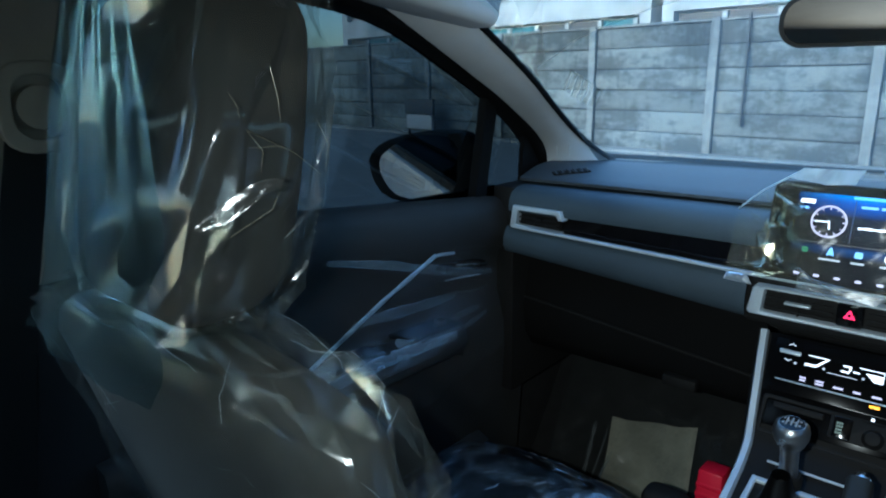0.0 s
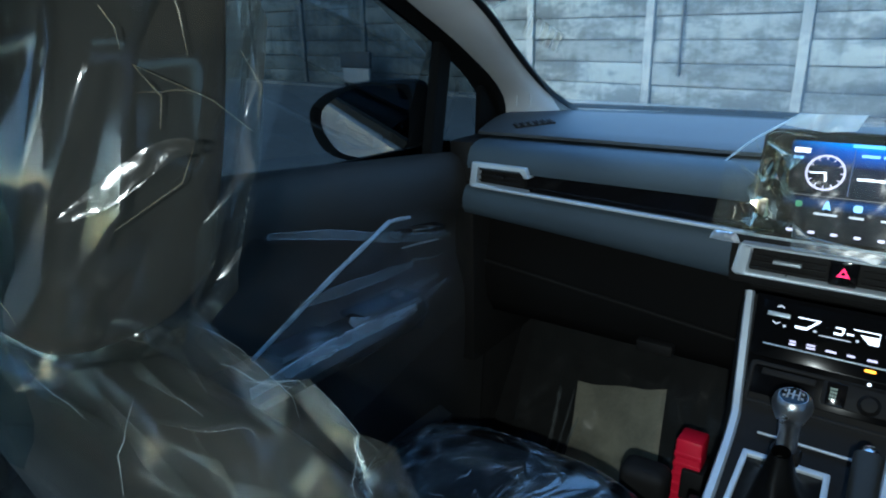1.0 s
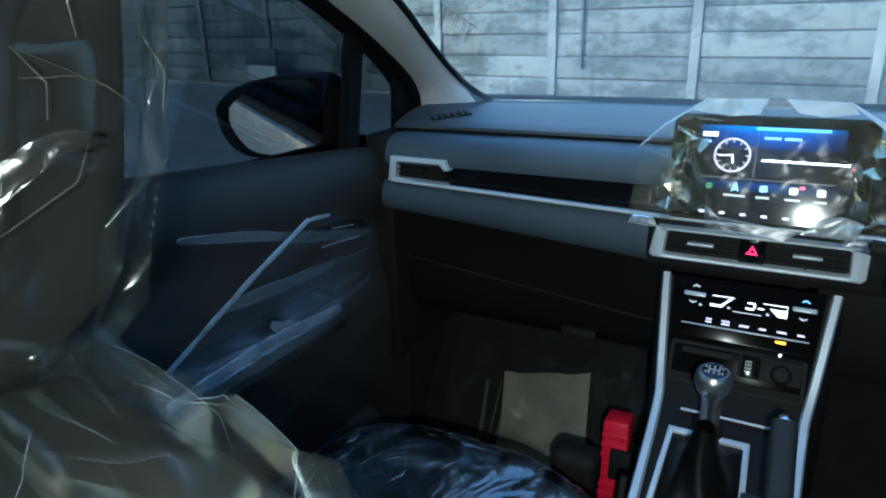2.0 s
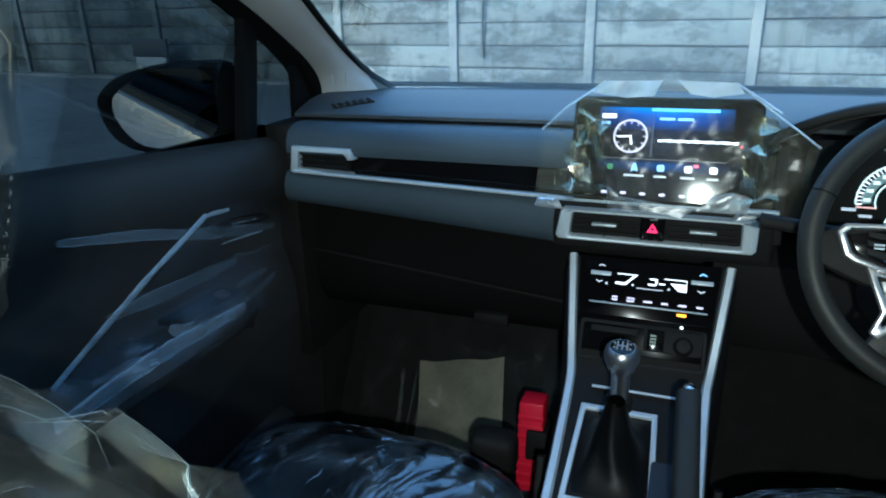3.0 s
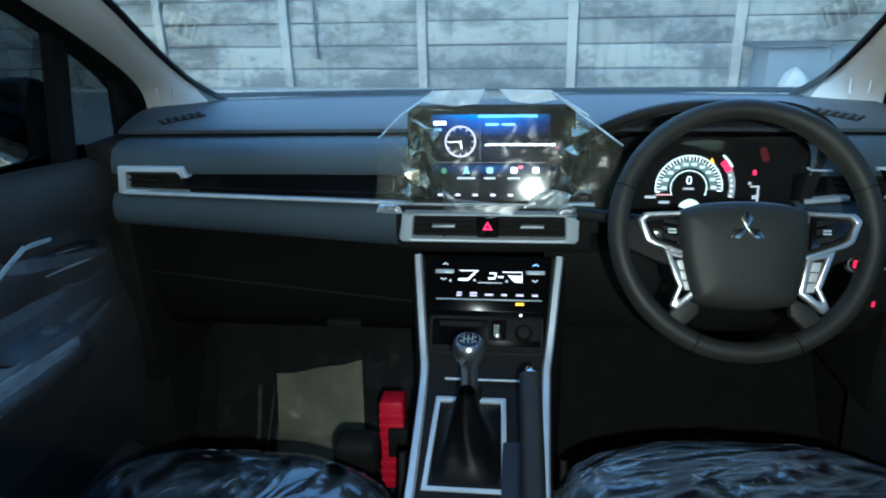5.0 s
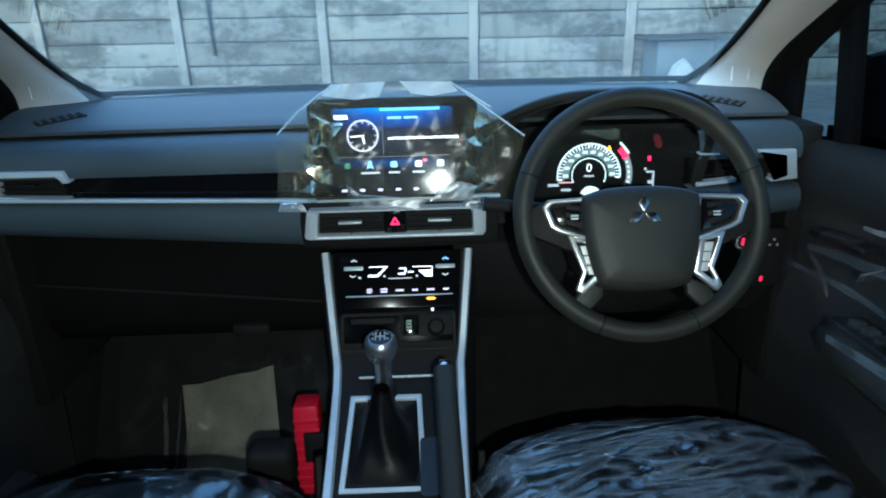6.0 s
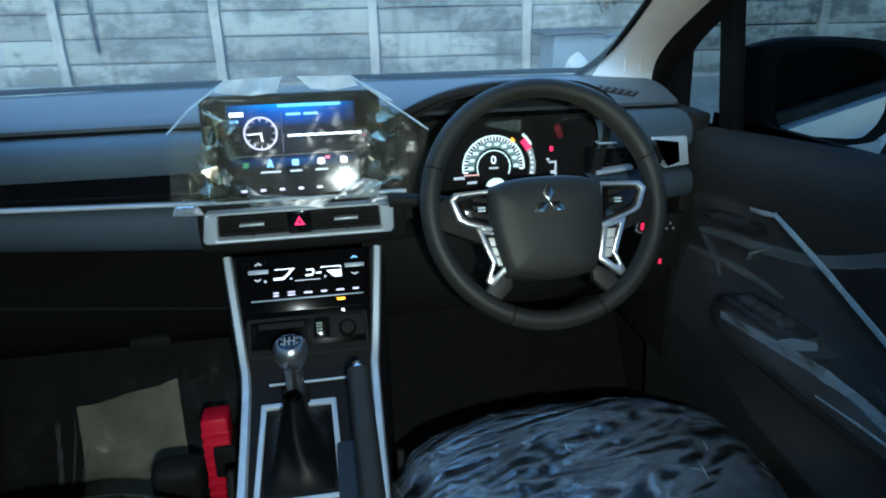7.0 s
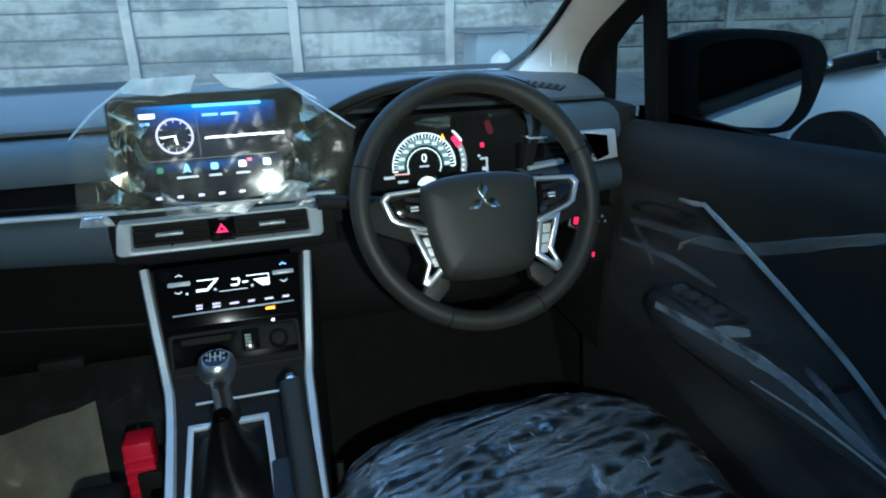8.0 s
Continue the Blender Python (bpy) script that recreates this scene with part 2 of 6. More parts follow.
    tr.inputs[0].default_value = (*clear, 1)
    df = n.new("ShaderNodeBsdfDiffuse")
    df.inputs[0].default_value = (*color, 1)
    l.new(bump.outputs[0], df.inputs["Normal"])
    back = n.new("ShaderNodeBsdfTranslucent")
    back.inputs[0].default_value = (*color, 1)
    both = n.new("ShaderNodeMixShader")
    both.inputs[0].default_value = 0.5
    l.new(df.outputs[0], both.inputs[1])
    l.new(back.outputs[0], both.inputs[2])
    df = both
    gl = n.new("ShaderNodeBsdfGlossy")
    gl.inputs["Color"].default_value = (*tint, 1)
    gl.inputs["Roughness"].default_value = rough
    l.new(bump.outputs[0], gl.inputs["Normal"])
    fr = n.new("ShaderNodeFresnel")
    fr.inputs[0].default_value = 1.5
    l.new(bump.outputs[0], fr.inputs["Normal"])
    g = n.new("ShaderNodeMath")
    g.operation = "MULTIPLY_ADD"
    g.inputs[1].default_value = slant
    g.inputs[2].default_value = gloss
    l.new(fr.outputs[0], g.inputs[0])
    mk = n.new("ShaderNodeMapRange")
    mk.inputs["From Min"].default_value, mk.inputs["From Max"].default_value = cut, 0.9
    mk.inputs["To Min"].default_value, mk.inputs["To Max"].default_value = milk * (0.4 if cut < 0.2 else 0.1), min(1, milk * 2.2)
    l.new(crease_out, mk.inputs["Value"])
    cloudy = n.new("ShaderNodeMath")
    cloudy.operation = "MULTIPLY_ADD"
    cloudy.inputs[1].default_value = lines
    cloudy.use_clamp = True
    l.new(creased.outputs[0], cloudy.inputs[0])
    l.new(mk.outputs[0], cloudy.inputs[2])
    a = n.new("ShaderNodeMixShader")
    l.new(cloudy.outputs[0], a.inputs[0])
    l.new(tr.outputs[0], a.inputs[1])
    l.new(df.outputs[0], a.inputs[2])
    b = n.new("ShaderNodeMixShader")
    l.new(g.outputs[0], b.inputs[0])
    l.new(a.outputs[0], b.inputs[1])
    l.new(gl.outputs[0], b.inputs[2])
    l.new(b.outputs[0], n["Material Output"].inputs[0])
    return m


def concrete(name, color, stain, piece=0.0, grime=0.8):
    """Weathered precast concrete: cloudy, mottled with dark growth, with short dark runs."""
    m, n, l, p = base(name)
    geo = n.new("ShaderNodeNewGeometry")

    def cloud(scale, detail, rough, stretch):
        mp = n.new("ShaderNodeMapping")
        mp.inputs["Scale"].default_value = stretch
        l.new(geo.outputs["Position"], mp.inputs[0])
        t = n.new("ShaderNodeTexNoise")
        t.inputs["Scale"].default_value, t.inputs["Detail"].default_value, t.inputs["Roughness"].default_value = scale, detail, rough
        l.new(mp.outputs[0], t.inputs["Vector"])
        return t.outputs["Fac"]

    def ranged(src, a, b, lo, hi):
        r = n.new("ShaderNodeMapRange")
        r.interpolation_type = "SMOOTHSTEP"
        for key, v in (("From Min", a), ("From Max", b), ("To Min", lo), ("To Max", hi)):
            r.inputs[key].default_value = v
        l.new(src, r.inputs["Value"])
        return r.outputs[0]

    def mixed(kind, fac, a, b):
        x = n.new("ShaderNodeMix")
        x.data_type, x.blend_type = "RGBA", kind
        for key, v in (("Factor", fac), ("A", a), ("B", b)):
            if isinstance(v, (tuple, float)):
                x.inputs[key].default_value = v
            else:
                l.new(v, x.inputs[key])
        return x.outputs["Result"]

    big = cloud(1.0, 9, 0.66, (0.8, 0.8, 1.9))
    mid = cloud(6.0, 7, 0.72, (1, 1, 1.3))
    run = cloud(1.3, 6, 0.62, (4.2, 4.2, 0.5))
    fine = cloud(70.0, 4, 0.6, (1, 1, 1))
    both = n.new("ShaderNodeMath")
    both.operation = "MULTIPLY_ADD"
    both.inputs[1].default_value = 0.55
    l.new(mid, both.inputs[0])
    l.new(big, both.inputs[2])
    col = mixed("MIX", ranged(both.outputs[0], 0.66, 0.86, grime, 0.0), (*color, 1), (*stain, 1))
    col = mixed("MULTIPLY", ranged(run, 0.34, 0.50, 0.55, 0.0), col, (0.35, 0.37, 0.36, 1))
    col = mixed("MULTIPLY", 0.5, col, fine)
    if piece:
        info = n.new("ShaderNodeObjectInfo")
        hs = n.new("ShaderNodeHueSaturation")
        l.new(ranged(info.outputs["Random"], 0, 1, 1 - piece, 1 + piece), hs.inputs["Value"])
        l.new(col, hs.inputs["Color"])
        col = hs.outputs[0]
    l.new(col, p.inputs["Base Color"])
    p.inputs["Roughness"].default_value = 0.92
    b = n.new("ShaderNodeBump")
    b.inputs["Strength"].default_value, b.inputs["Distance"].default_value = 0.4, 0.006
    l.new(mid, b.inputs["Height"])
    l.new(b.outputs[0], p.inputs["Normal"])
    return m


M_PLASTIC = surface("grained_black_plastic", (0.0165, 0.0160, 0.0155), 0.62, var=0.1, scale=5, fine=900, bump=0.25, depth=0.0006, ior=1.25)
M_DOOR = surface("grained_door_plastic", (0.031, 0.031, 0.030), 0.62, var=0.1, scale=5, fine=900, bump=0.25, depth=0.0006, ior=1.3)
M_PAD = surface("soft_grey_dash_skin", (0.054, 0.077, 0.097), 0.66, var=0.08, scale=4, fine=800, bump=0.3, depth=0.0006)
M_TOP = surface("dark_dash_top_skin", (0.052, 0.062, 0.072), 0.6, var=0.08, scale=4, fine=700, bump=0.35, depth=0.0008)
M_GLOSS = surface("piano_black", (0.006, 0.006, 0.007), 0.10, var=0.1, scale=8, fine=300, bump=0, rvar=0.04)
M_STACK = surface("dark_panel_gloss", (0.005, 0.005, 0.0055), 0.16, var=0.1, scale=8, fine=300, bump=0, rvar=0.04, ior=1.16)
M_PANEL = surface("display_glass", (0.006, 0.006, 0.007), 0.055, var=0.1, scale=8, fine=300, bump=0, rvar=0.01)
M_DEEP = surface("black_recess", (0.014, 0.0135, 0.013), 0.8, var=0.1, bump=0, ior=1.25)
M_SILVER = surface("satin_silver_plastic", (0.66, 0.74, 0.80), 0.40, 0.25, var=0.05, scale=14, fine=900, bump=0.05, depth=0.0003)
M_SATIN = surface("satin_metal", (0.50, 0.51, 0.52), 0.28, 0.95, var=0.05, scale=14, fine=900, bump=0.03, depth=0.0003)
M_CHROME = surface("chrome", (0.80, 0.80, 0.80), 0.10, 1.0, var=0.03, bump=0, rvar=0.03)
M_DARKCHROME = surface("dark_chrome", (0.42, 0.43, 0.44), 0.16, 1.0, var=0.05, bump=0, rvar=0.05)
M_BEIGE = surface("pale_trim", (0.50, 0.51, 0.51), 0.75, var=0.06, scale=5, fine=500, bump=0.25, depth=0.0006)
M_CLOTH = surface("headliner_cloth", (0.19, 0.150, 0.105), 0.95, var=0.08, scale=8, fine=700, bump=0.5, depth=0.001)
M_LEATHER = surface("black_leatherette", (0.025, 0.0258, 0.0225), 0.55, var=0.12, scale=7, fine=520, bump=0.35, depth=0.0006)
M_GAITER = surface("soft_black_leather", (0.0035, 0.0035, 0.0035), 0.42, var=0.1, scale=9, fine=420, bump=0.2, depth=0.0006, ior=1.3)
M_SEAT = surface("dark_seat_fabric", (0.0075, 0.0080, 0.0068), 0.9, var=0.14, scale=9, fine=420, bump=0.0, depth=0.001)
M_GLOVE = surface("matt_black_lid", (0.0075, 0.0072, 0.007), 0.85, var=0.1, scale=5, fine=900, bump=0.2, depth=0.0005, ior=1.2)
M_CARPET = surface("black_carpet", (0.016, 0.0157, 0.0153), 1.0, var=0.2, scale=20, fine=350, bump=0.9, depth=0.003)
M_FRAME = surface("matt_black_frame", (0.0042, 0.0042, 0.0044), 0.85, var=0.1, scale=5, fine=900, bump=0.2, depth=0.0005, ior=1.2)
M_RUBBER = surface("black_rubber", (0.0065, 0.0065, 0.0065), 0.75, var=0.1, bump=0.1, ior=1.3)
M_PAINT = surface("silver_white_paint", (0.55, 0.59, 0.63), 0.28, 0.05, var=0.03, scale=3, fine=1500, bump=0, coat=0.8, rvar=0.04)
M_RED = surface("red_plastic", (0.88, 0.012, 0.05), 0.4, var=0.04, scale=20, fine=300, bump=0.1)
M_PAPER = surface("kraft_paper", (0.36, 0.34, 0.26), 0.85, var=0.18, scale=9, fine=260, bump=0.35, depth=0.001)
M_MIRROR = surface("mirror_silver", (0.92, 0.93, 0.94), 0.015, 1.0, var=0.0, bump=0, rvar=0.0)
M_WINDSHIELD = glass("windscreen_glass", (0.86, 0.92, 0.92), gloss=0.6)
# One glass in two tints: the darker yard at left is put into it.
M_TINT = glass("tinted_glass_dim_side", (0.056, 0.070, 0.078), gloss=0.45)
M_TINT_B = glass("tinted_glass_lit_side", (0.115, 0.143, 0.156), gloss=0.05)
M_REARGLASS = glass("rear_side_glass", (0.26, 0.33, 0.37), gloss=0.3)
M_CLEAR = glass("clear_cover", (0.93, 0.94, 0.94), gloss=0.8)
# Blue milk puts skylight haze into the covers, more of it on the right.
M_SEATFILM = film("seat_cover_film", 0.06, 16.0, 0.5, 0.007, 0.11, (1.3, 0.8, 1), rough=0.19, slant=0.9, cut=0.4, color=(0.55, 0.72, 0.84), turn=(0, 0, 25), ridged=True, lines=0.0, thin=0.02)
M_SEATFILM_B = film("blue_haze_cover_film", 0.17, 21.0, 0.45, 0.005, 0.17, (0.6, 2.4, 1), rough=0.20, color=(0.52, 0.70, 0.88), slant=0.9, cut=0.35, turn=(0, 0, -12), ridged=True, lines=0.0, thin=0.02)
M_HEADFILM = film("headrest_cover_film", 0.004, 7.0, 0.05, 0.02, 0.034, (1.4, 1.4, 0.6), rough=0.10, slant=0.2, color=(0.62, 0.66, 0.60))
M_DOORFILM = film("door_film", 0.014, 5.0, 0.4, 0.008, 0.002, (0.30, 0.30, 2.4), rough=0.4, slant=0.04, cut=0.55, turn=(13, 0, 0), ridged=True)
# Warm milk puts the torch's golden haze into the film's colour.
M_SCREENFILM = film("warm_haze_film", 0.026, 12.0, 0.12, 0.02, 0.010, rough=0.24, slant=0.10, color=(0.85, 0.78, 0.50))
M_FROST = film("frosted_film", 0.30, 20.0, 0.3, 0.004, 0.05, rough=0.35, color=(0.62, 0.80, 0.92))
M_BACKFILM = film("backrest_cover_film", 0.0048, 8.0, 0.08, 0.014, 0.018, rough=0.17, slant=0.12, color=(0.62, 0.66, 0.60))
# Blue tint paints the rear window's reflection; the dark see-through dims the headrest.
M_PLEAT = film("blue_lit_hanging_film", 0.0035, 6.0, 0.10, 0.01, 0.028, (1.6, 1.6, 0.5), rough=0.24, slant=0.06, color=(0.40, 0.66, 0.80), tint=(0.42, 0.78, 1.0), clear=(0.45, 0.55, 0.62))
M_FOLD = film("folded_film", 0.045, 20.0, 0.2, 0.004, 0.02, rough=0.3, slant=0.3, color=(0.80, 0.85, 0.88))
# Pale blue films for folds: soft highlights are put into their tone.
M_BAND = film("soft_highlight_film", 0.035, 14.0, 0.3, 0.004, 0.045, (1, 1, 3), rough=0.36, slant=0.05, cut=0.1, color=(0.62, 0.78, 0.88))
M_BAND2 = film("bright_highlight_film", 0.09, 14.0, 0.3, 0.004, 0.11, (1, 1, 3), rough=0.34, slant=0.05, cut=0.1, color=(0.62, 0.78, 0.90))
M_EDGE = film("film_edge", 0.22, 20.0, 0.4, 0.004, 0.06, rough=0.3, color=(0.80, 0.88, 0.92))
# Milky white film: thin crease tubes in it stand in for glints.
M_CREASE = film("creased_film", 0.40, 30.0, 0.2, 0.002, 0.30, rough=0.16, color=(0.80, 0.84, 0.86))
M_SLACK = film("slack_fold_film", 0.006, 40.0, 0.3, 0.004, 0.06, rough=0.24, color=(0.8, 0.8, 0.75))
# Pillar trim darkened for the middle pillars: their shade is in the colour.
M_BPILLAR = surface("shaded_pillar_trim", (0.30, 0.25, 0.19), 0.8, var=0.06, scale=5, fine=500, bump=0.25, depth=0.0006)
# Golden tint and milk paint the torch's warm glints.
M_GLINT = film("golden_crease_glint", 0.05, 30.0, 0.25, 0.003, 0.28, rough=0.22, color=(0.8, 0.76, 0.60), tint=(1.0, 0.93, 0.75))
M_TAPE = surface("white_tape", (0.42, 0.44, 0.45), 0.5, var=0.08, scale=25, fine=200, bump=0.2)
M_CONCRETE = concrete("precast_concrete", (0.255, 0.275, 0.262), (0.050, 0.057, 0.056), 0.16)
M_POST = concrete("concrete_post", (0.33, 0.34, 0.325), (0.17, 0.18, 0.175), 0.05, 0.6)
M_GROUND = concrete("concrete_ground", (0.34, 0.34, 0.32), (0.20, 0.20, 0.19), 0.0, 0.5)
G_WHITE = glow("white_light", (0.90, 0.95, 1.0), 1.6)
G_SOFT = glow("dim_white_light", (0.85, 0.92, 1.0), 0.55)
G_LILAC = glow("lilac_light", (0.80, 0.74, 0.95), 0.8)
G_SKYBLUE = glow("pale_blue_light", (0.25, 0.55, 1.0), 1.3)
G_RED = glow("red_light", (1.0, 0.02, 0.10), 1.6)
G_DIMRED = glow("dim_red_lamp", (1.0, 0.02, 0.10), 0.7)
M_TRIM = surface("brushed_spoke_metal", (0.74, 0.75, 0.76), 0.30, 0.85, var=0.06, scale=14, fine=900, bump=0.05, depth=0.0003)
G_AMBER = glow("amber_light", (1.0, 0.36, 0.02), 2.2)
G_GREEN = glow("green_light", (0.08, 0.5, 0.2), 0.35)
G_DIAL = glow("dial_light", (0.74, 0.92, 0.88), 1.25)

# ---- outdoors: yard, precast wall, what stands by it ----
ground = solid("ground", join(box(-300, 300, -300, 300, -0.5, 0.0)), M_GROUND, "pale worn concrete yard", "ground", kind="structure")

WALL_TURN = math.atan2(-0.56, 4.77)
WALL_O = Vector((-3.96, 11.62, 0))
WALL_D = Vector((math.cos(WALL_TURN), math.sin(WALL_TURN), 0))


def along(s, out=0.0, z=0.0):
    """A place along the yard wall; out: metres towards the car."""
    return WALL_O + WALL_D * s + Vector((WALL_D.y, -WALL_D.x, 0)) * out + Vector((0, 0, z))


def at_wall(s, out=0.0, z=0.0):
    m = Matrix.Rotation(WALL_TURN, 4, "Z")
    m.translation = along(s, out, z)
    return m


M_PIPE = surface("grey_pipe", (0.06, 0.065, 0.07), 0.6, var=0.2)
wall_north = new("wall_north")
tagged(wall_north, "weathered grey precast concrete panel wall with dark stains", "wall", kind="structure")
post_mesh = finish(box(-0.075, 0.075, -0.10, 0.05, -0.1, 2.26, 0.012, 1), "post", M_POST)
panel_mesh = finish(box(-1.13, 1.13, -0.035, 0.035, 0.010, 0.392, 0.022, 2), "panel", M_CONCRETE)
# Dark sheet added behind the panels: blocks light through their gaps.
part("dark_backing", moved(box(-19, 24, 0.0, 0.03, -0.1, 2.2), at_wall(0)), M_PIPE, wall_north, "added dark backing behind the panel gaps")
coping_mesh = finish(box(-1.2, 1.2, -0.07, 0.06, 0.0, 0.05, 0.012, 1), "coping", M_POST)
for i in range(-8, 10):
    o = new("post", post_mesh)
    o.parent = wall_north
    o.matrix_basis = at_wall(0.06 + 2.4 * i)
    c = new("coping", coping_mesh)
    c.parent = wall_north
    c.matrix_basis = at_wall(1.26 + 2.4 * i, 0, 2.2)
    for k in range(6):
        q = new("panel", panel_mesh)
        q.parent = wall_north
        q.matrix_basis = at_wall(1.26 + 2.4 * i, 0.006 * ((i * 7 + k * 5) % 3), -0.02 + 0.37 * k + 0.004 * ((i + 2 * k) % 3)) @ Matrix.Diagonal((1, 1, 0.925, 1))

# a strip of raised kerb along the wall's foot
solid("kerb", moved(box(-20, 24, -0.45, -0.06, -0.2, 0.05, 0.015), at_wall(0)), M_GROUND, "low pale concrete kerb along the wall's foot", "kerb", kind="structure")

solid("drain_pipe", moved(join(tube([(0, 0, 0.55), (0, 0, 2.3)], 0.022, 8), lathe([(0.0, 0), (0.035, 0), (0.035, 0.05), (0.0, 0.05)], 10, pose(0, 0, 0.53))), at_wall(0.62, 0.09)), M_PIPE, "thin dark pipe fixed upright on the concrete wall", "pipe")

# refuse bins by the wall
M_BIN = surface("pale_blue_render", (0.14, 0.18, 0.215), 0.85, var=0.12, scale=3, fine=90, bump=0.3, depth=0.003)
M_LID = surface("dark_lid_sheet", (0.06, 0.065, 0.07), 0.6, var=0.2)
bin_a = thing("refuse_bin", (3.9, 10.4, 0), "pale blue rendered refuse bin under a thin flat lid", "bin")
part("body", box(3.47, 4.30, 10.05, 10.75, 0.0, 0.68, 0.02), M_BIN, bin_a)
part("lid", moved(box(-0.56, 0.50, -0.45, 0.40, 0, 0.03, 0.008), pose(3.85, 10.4, 0.70, 0, -0.5, 0)), M_LID, bin_a, "thin dark overhanging lid")
bin_b = thing("refuse_bin", (4.9, 10.4, 0), "pale blue rendered refuse bin with a dark opening", "bin")
part("body", join(box(4.32, 4.50, 10.1, 10.8, 0, 0.64, 0.01), box(5.2, 5.6, 10.1, 10.8, 0, 0.64, 0.01), box(4.5, 5.2, 10.1, 10.8, 0, 0.26, 0.01), box(4.5, 5.2, 10.1, 10.8, 0.585, 0.64, 0.01), box(4.5, 5.2, 10.6, 10.8, 0.26, 0.585)), M_BIN, bin_b)
# Dark sheet filling the opening: its inner shade is put into the colour.
part("opening_shade", box(4.5, 5.2, 10.3, 10.32, 0.26, 0.585), M_LID, bin_b, "dark sheet painted as the opening's shade")

M_BAG = surface("white_bag_plastic", (0.36, 0.39, 0.40), 0.45, var=0.1, scale=12, fine=90, bump=0.5, depth=0.01)


def bag_shape(v):
    k = 1 + 0.25 * noise.noise(v * 14) - 0.9 * max(0, v.z) / 0.25
    tip = 0.05 if v.z > 0.12 else 0
    return (v.x * max(0.18, k) + tip * noise.noise(v * 5), v.y * max(0.18, k), v.z * 1.1)


solid("plastic_bag", moved(softbox((0.30, 0.26, 0.34), 0.11, 9, bag_shape), pose(3.74, 9.72, 0.24) @ Matrix.Scale(1.2, 4)), M_BAG, "tied white plastic rubbish bag on the ground", "bag")

# dark and white boards leaning by the wall, farther along
board = thing("notice_board", tuple(along(-6.95, 0.5)), "dark board over a white panel standing by the wall", "board")
part("dark_board", moved(box(-0.52, 0.52, -0.05, 0.02, 0.50, 0.86, 0.01), at_wall(-6.95, 0.5)), M_LID, board)
part("white_panel", moved(box(-0.46, 0.46, -0.04, 0.02, 0.16, 0.49, 0.01), at_wall(-6.95, 0.5)), M_TAPE, board, "white panel")
part("leg", moved(box(-0.45, -0.40, -0.03, 0.02, 0.0, 0.16), at_wall(-6.95, 0.5)), M_LID, board)
part("leg", moved(box(0.40, 0.45, -0.03, 0.02, 0.0, 0.16), at_wall(-6.95, 0.5)), M_LID, board)

# buildings beyond the wall
M_SHOP = surface("painted_shop_wall", (0.55, 0.56, 0.55), 0.85, var=0.12, scale=1.2, fine=40, bump=0.1)
M_SHOPB = surface("dark_shop_front", (0.07, 0.08, 0.09), 0.4, var=0.3, scale=1.5, fine=30, bump=0)
M_TEAL = surface("teal_paint", (0.05, 0.22, 0.26), 0.6, var=0.15, scale=2, fine=60, bump=0)


def shop(s0, width, height, wallmat, seed):
    r = random.Random(seed)
    o = thing("shop_building", tuple(along(s0 + width / 2, -9)), "plain row building beyond the wall with dark shop fronts", "building", "buildings beyond the wall")
    m = at_wall(s0, -9)
    part("wall", moved(join(box(0, width, 0.3, 6, 0, height), box(0, 0.4, 0, 0.3, 0, height), box(width - 0.4, width, 0, 0.3, 0, height), box(0.4, width - 0.4, 0, 0.3, 3.2, 4.0), box(0.4, width - 0.4, 0, 0.3, height - 0.8, height)), m), wallmat, o)
    part("roof", moved(box(-0.3, width + 0.3, -0.6, 6.3, height, height + 0.2, 0.03), m), M_SHOPB, o)
    n = int(width / 1.6)
    for i in range(n):
        x = 0.5 + i * (width - 1.0) / n
        w = (width - 1.0) / n - 0.18
        f = part("window", moved(box(x, x + w, 0.18, 0.28, 0.2, 3.1), m), M_SHOPB if r.random() < 0.7 else M_TEAL, o)
        part("window_frame", moved(box(x + w, x + w + 0.16, 0.08, 0.28, 0.2, 3.1, 0.01), m), wallmat, f)
        part("window", moved(box(x, x + w, 0.18, 0.28, 4.2, height - 1.0), m), M_SHOPB, o)
    return o


shop(-24, 9, 7.0, M_SHOP, 1)
shop(-14.6, 8, 6.4, M_SHOP, 2)
shop(-6.2, 9, 7.2, M_SHOP, 3)
shop(3.2, 8, 6.6, M_SHOP, 5)
shop(11.6, 9, 7.0, M_SHOP, 6)

# ---- the car's own shell ----
def side_skin(s):
    """Outer doors and wings, from the sill to the waist."""
    rows = []
    for y in (2.55, 2.35, 2.0, 1.62, 1.3, 0.9, 0.4, -0.1, -0.6, -1.1, -1.5, -1.75):
        tuck = 0.0 if y < 1.7 else 0.16 * ((y - 1.7) / 0.85) ** 2
        back = 0.0 if y > -1.0 else 0.10 * ((-1.0 - y) / 0.75) ** 2
        waist = 1.165 + 0.035 * (1.3 - y) / 1.5 if y < 1.3 else 1.165 - 0.13 * (y - 1.3)
        x = 0.875 - tuck - back
        prof = [(x - 0.05, 0.26), (x - 0.005, 0.34), (x + 0.005, 0.52), (x - 0.012, 0.70), (x + 0.008, 0.84), (x + 0.004, 0.92), (x - 0.018, 0.955), (x - 0.035, 1.06), (x - 0.065, waist - 0.01), (x - 0.095, waist)]
        rows.append([(s * px, y, pz) for px, pz in prof])
    return loft(rows)


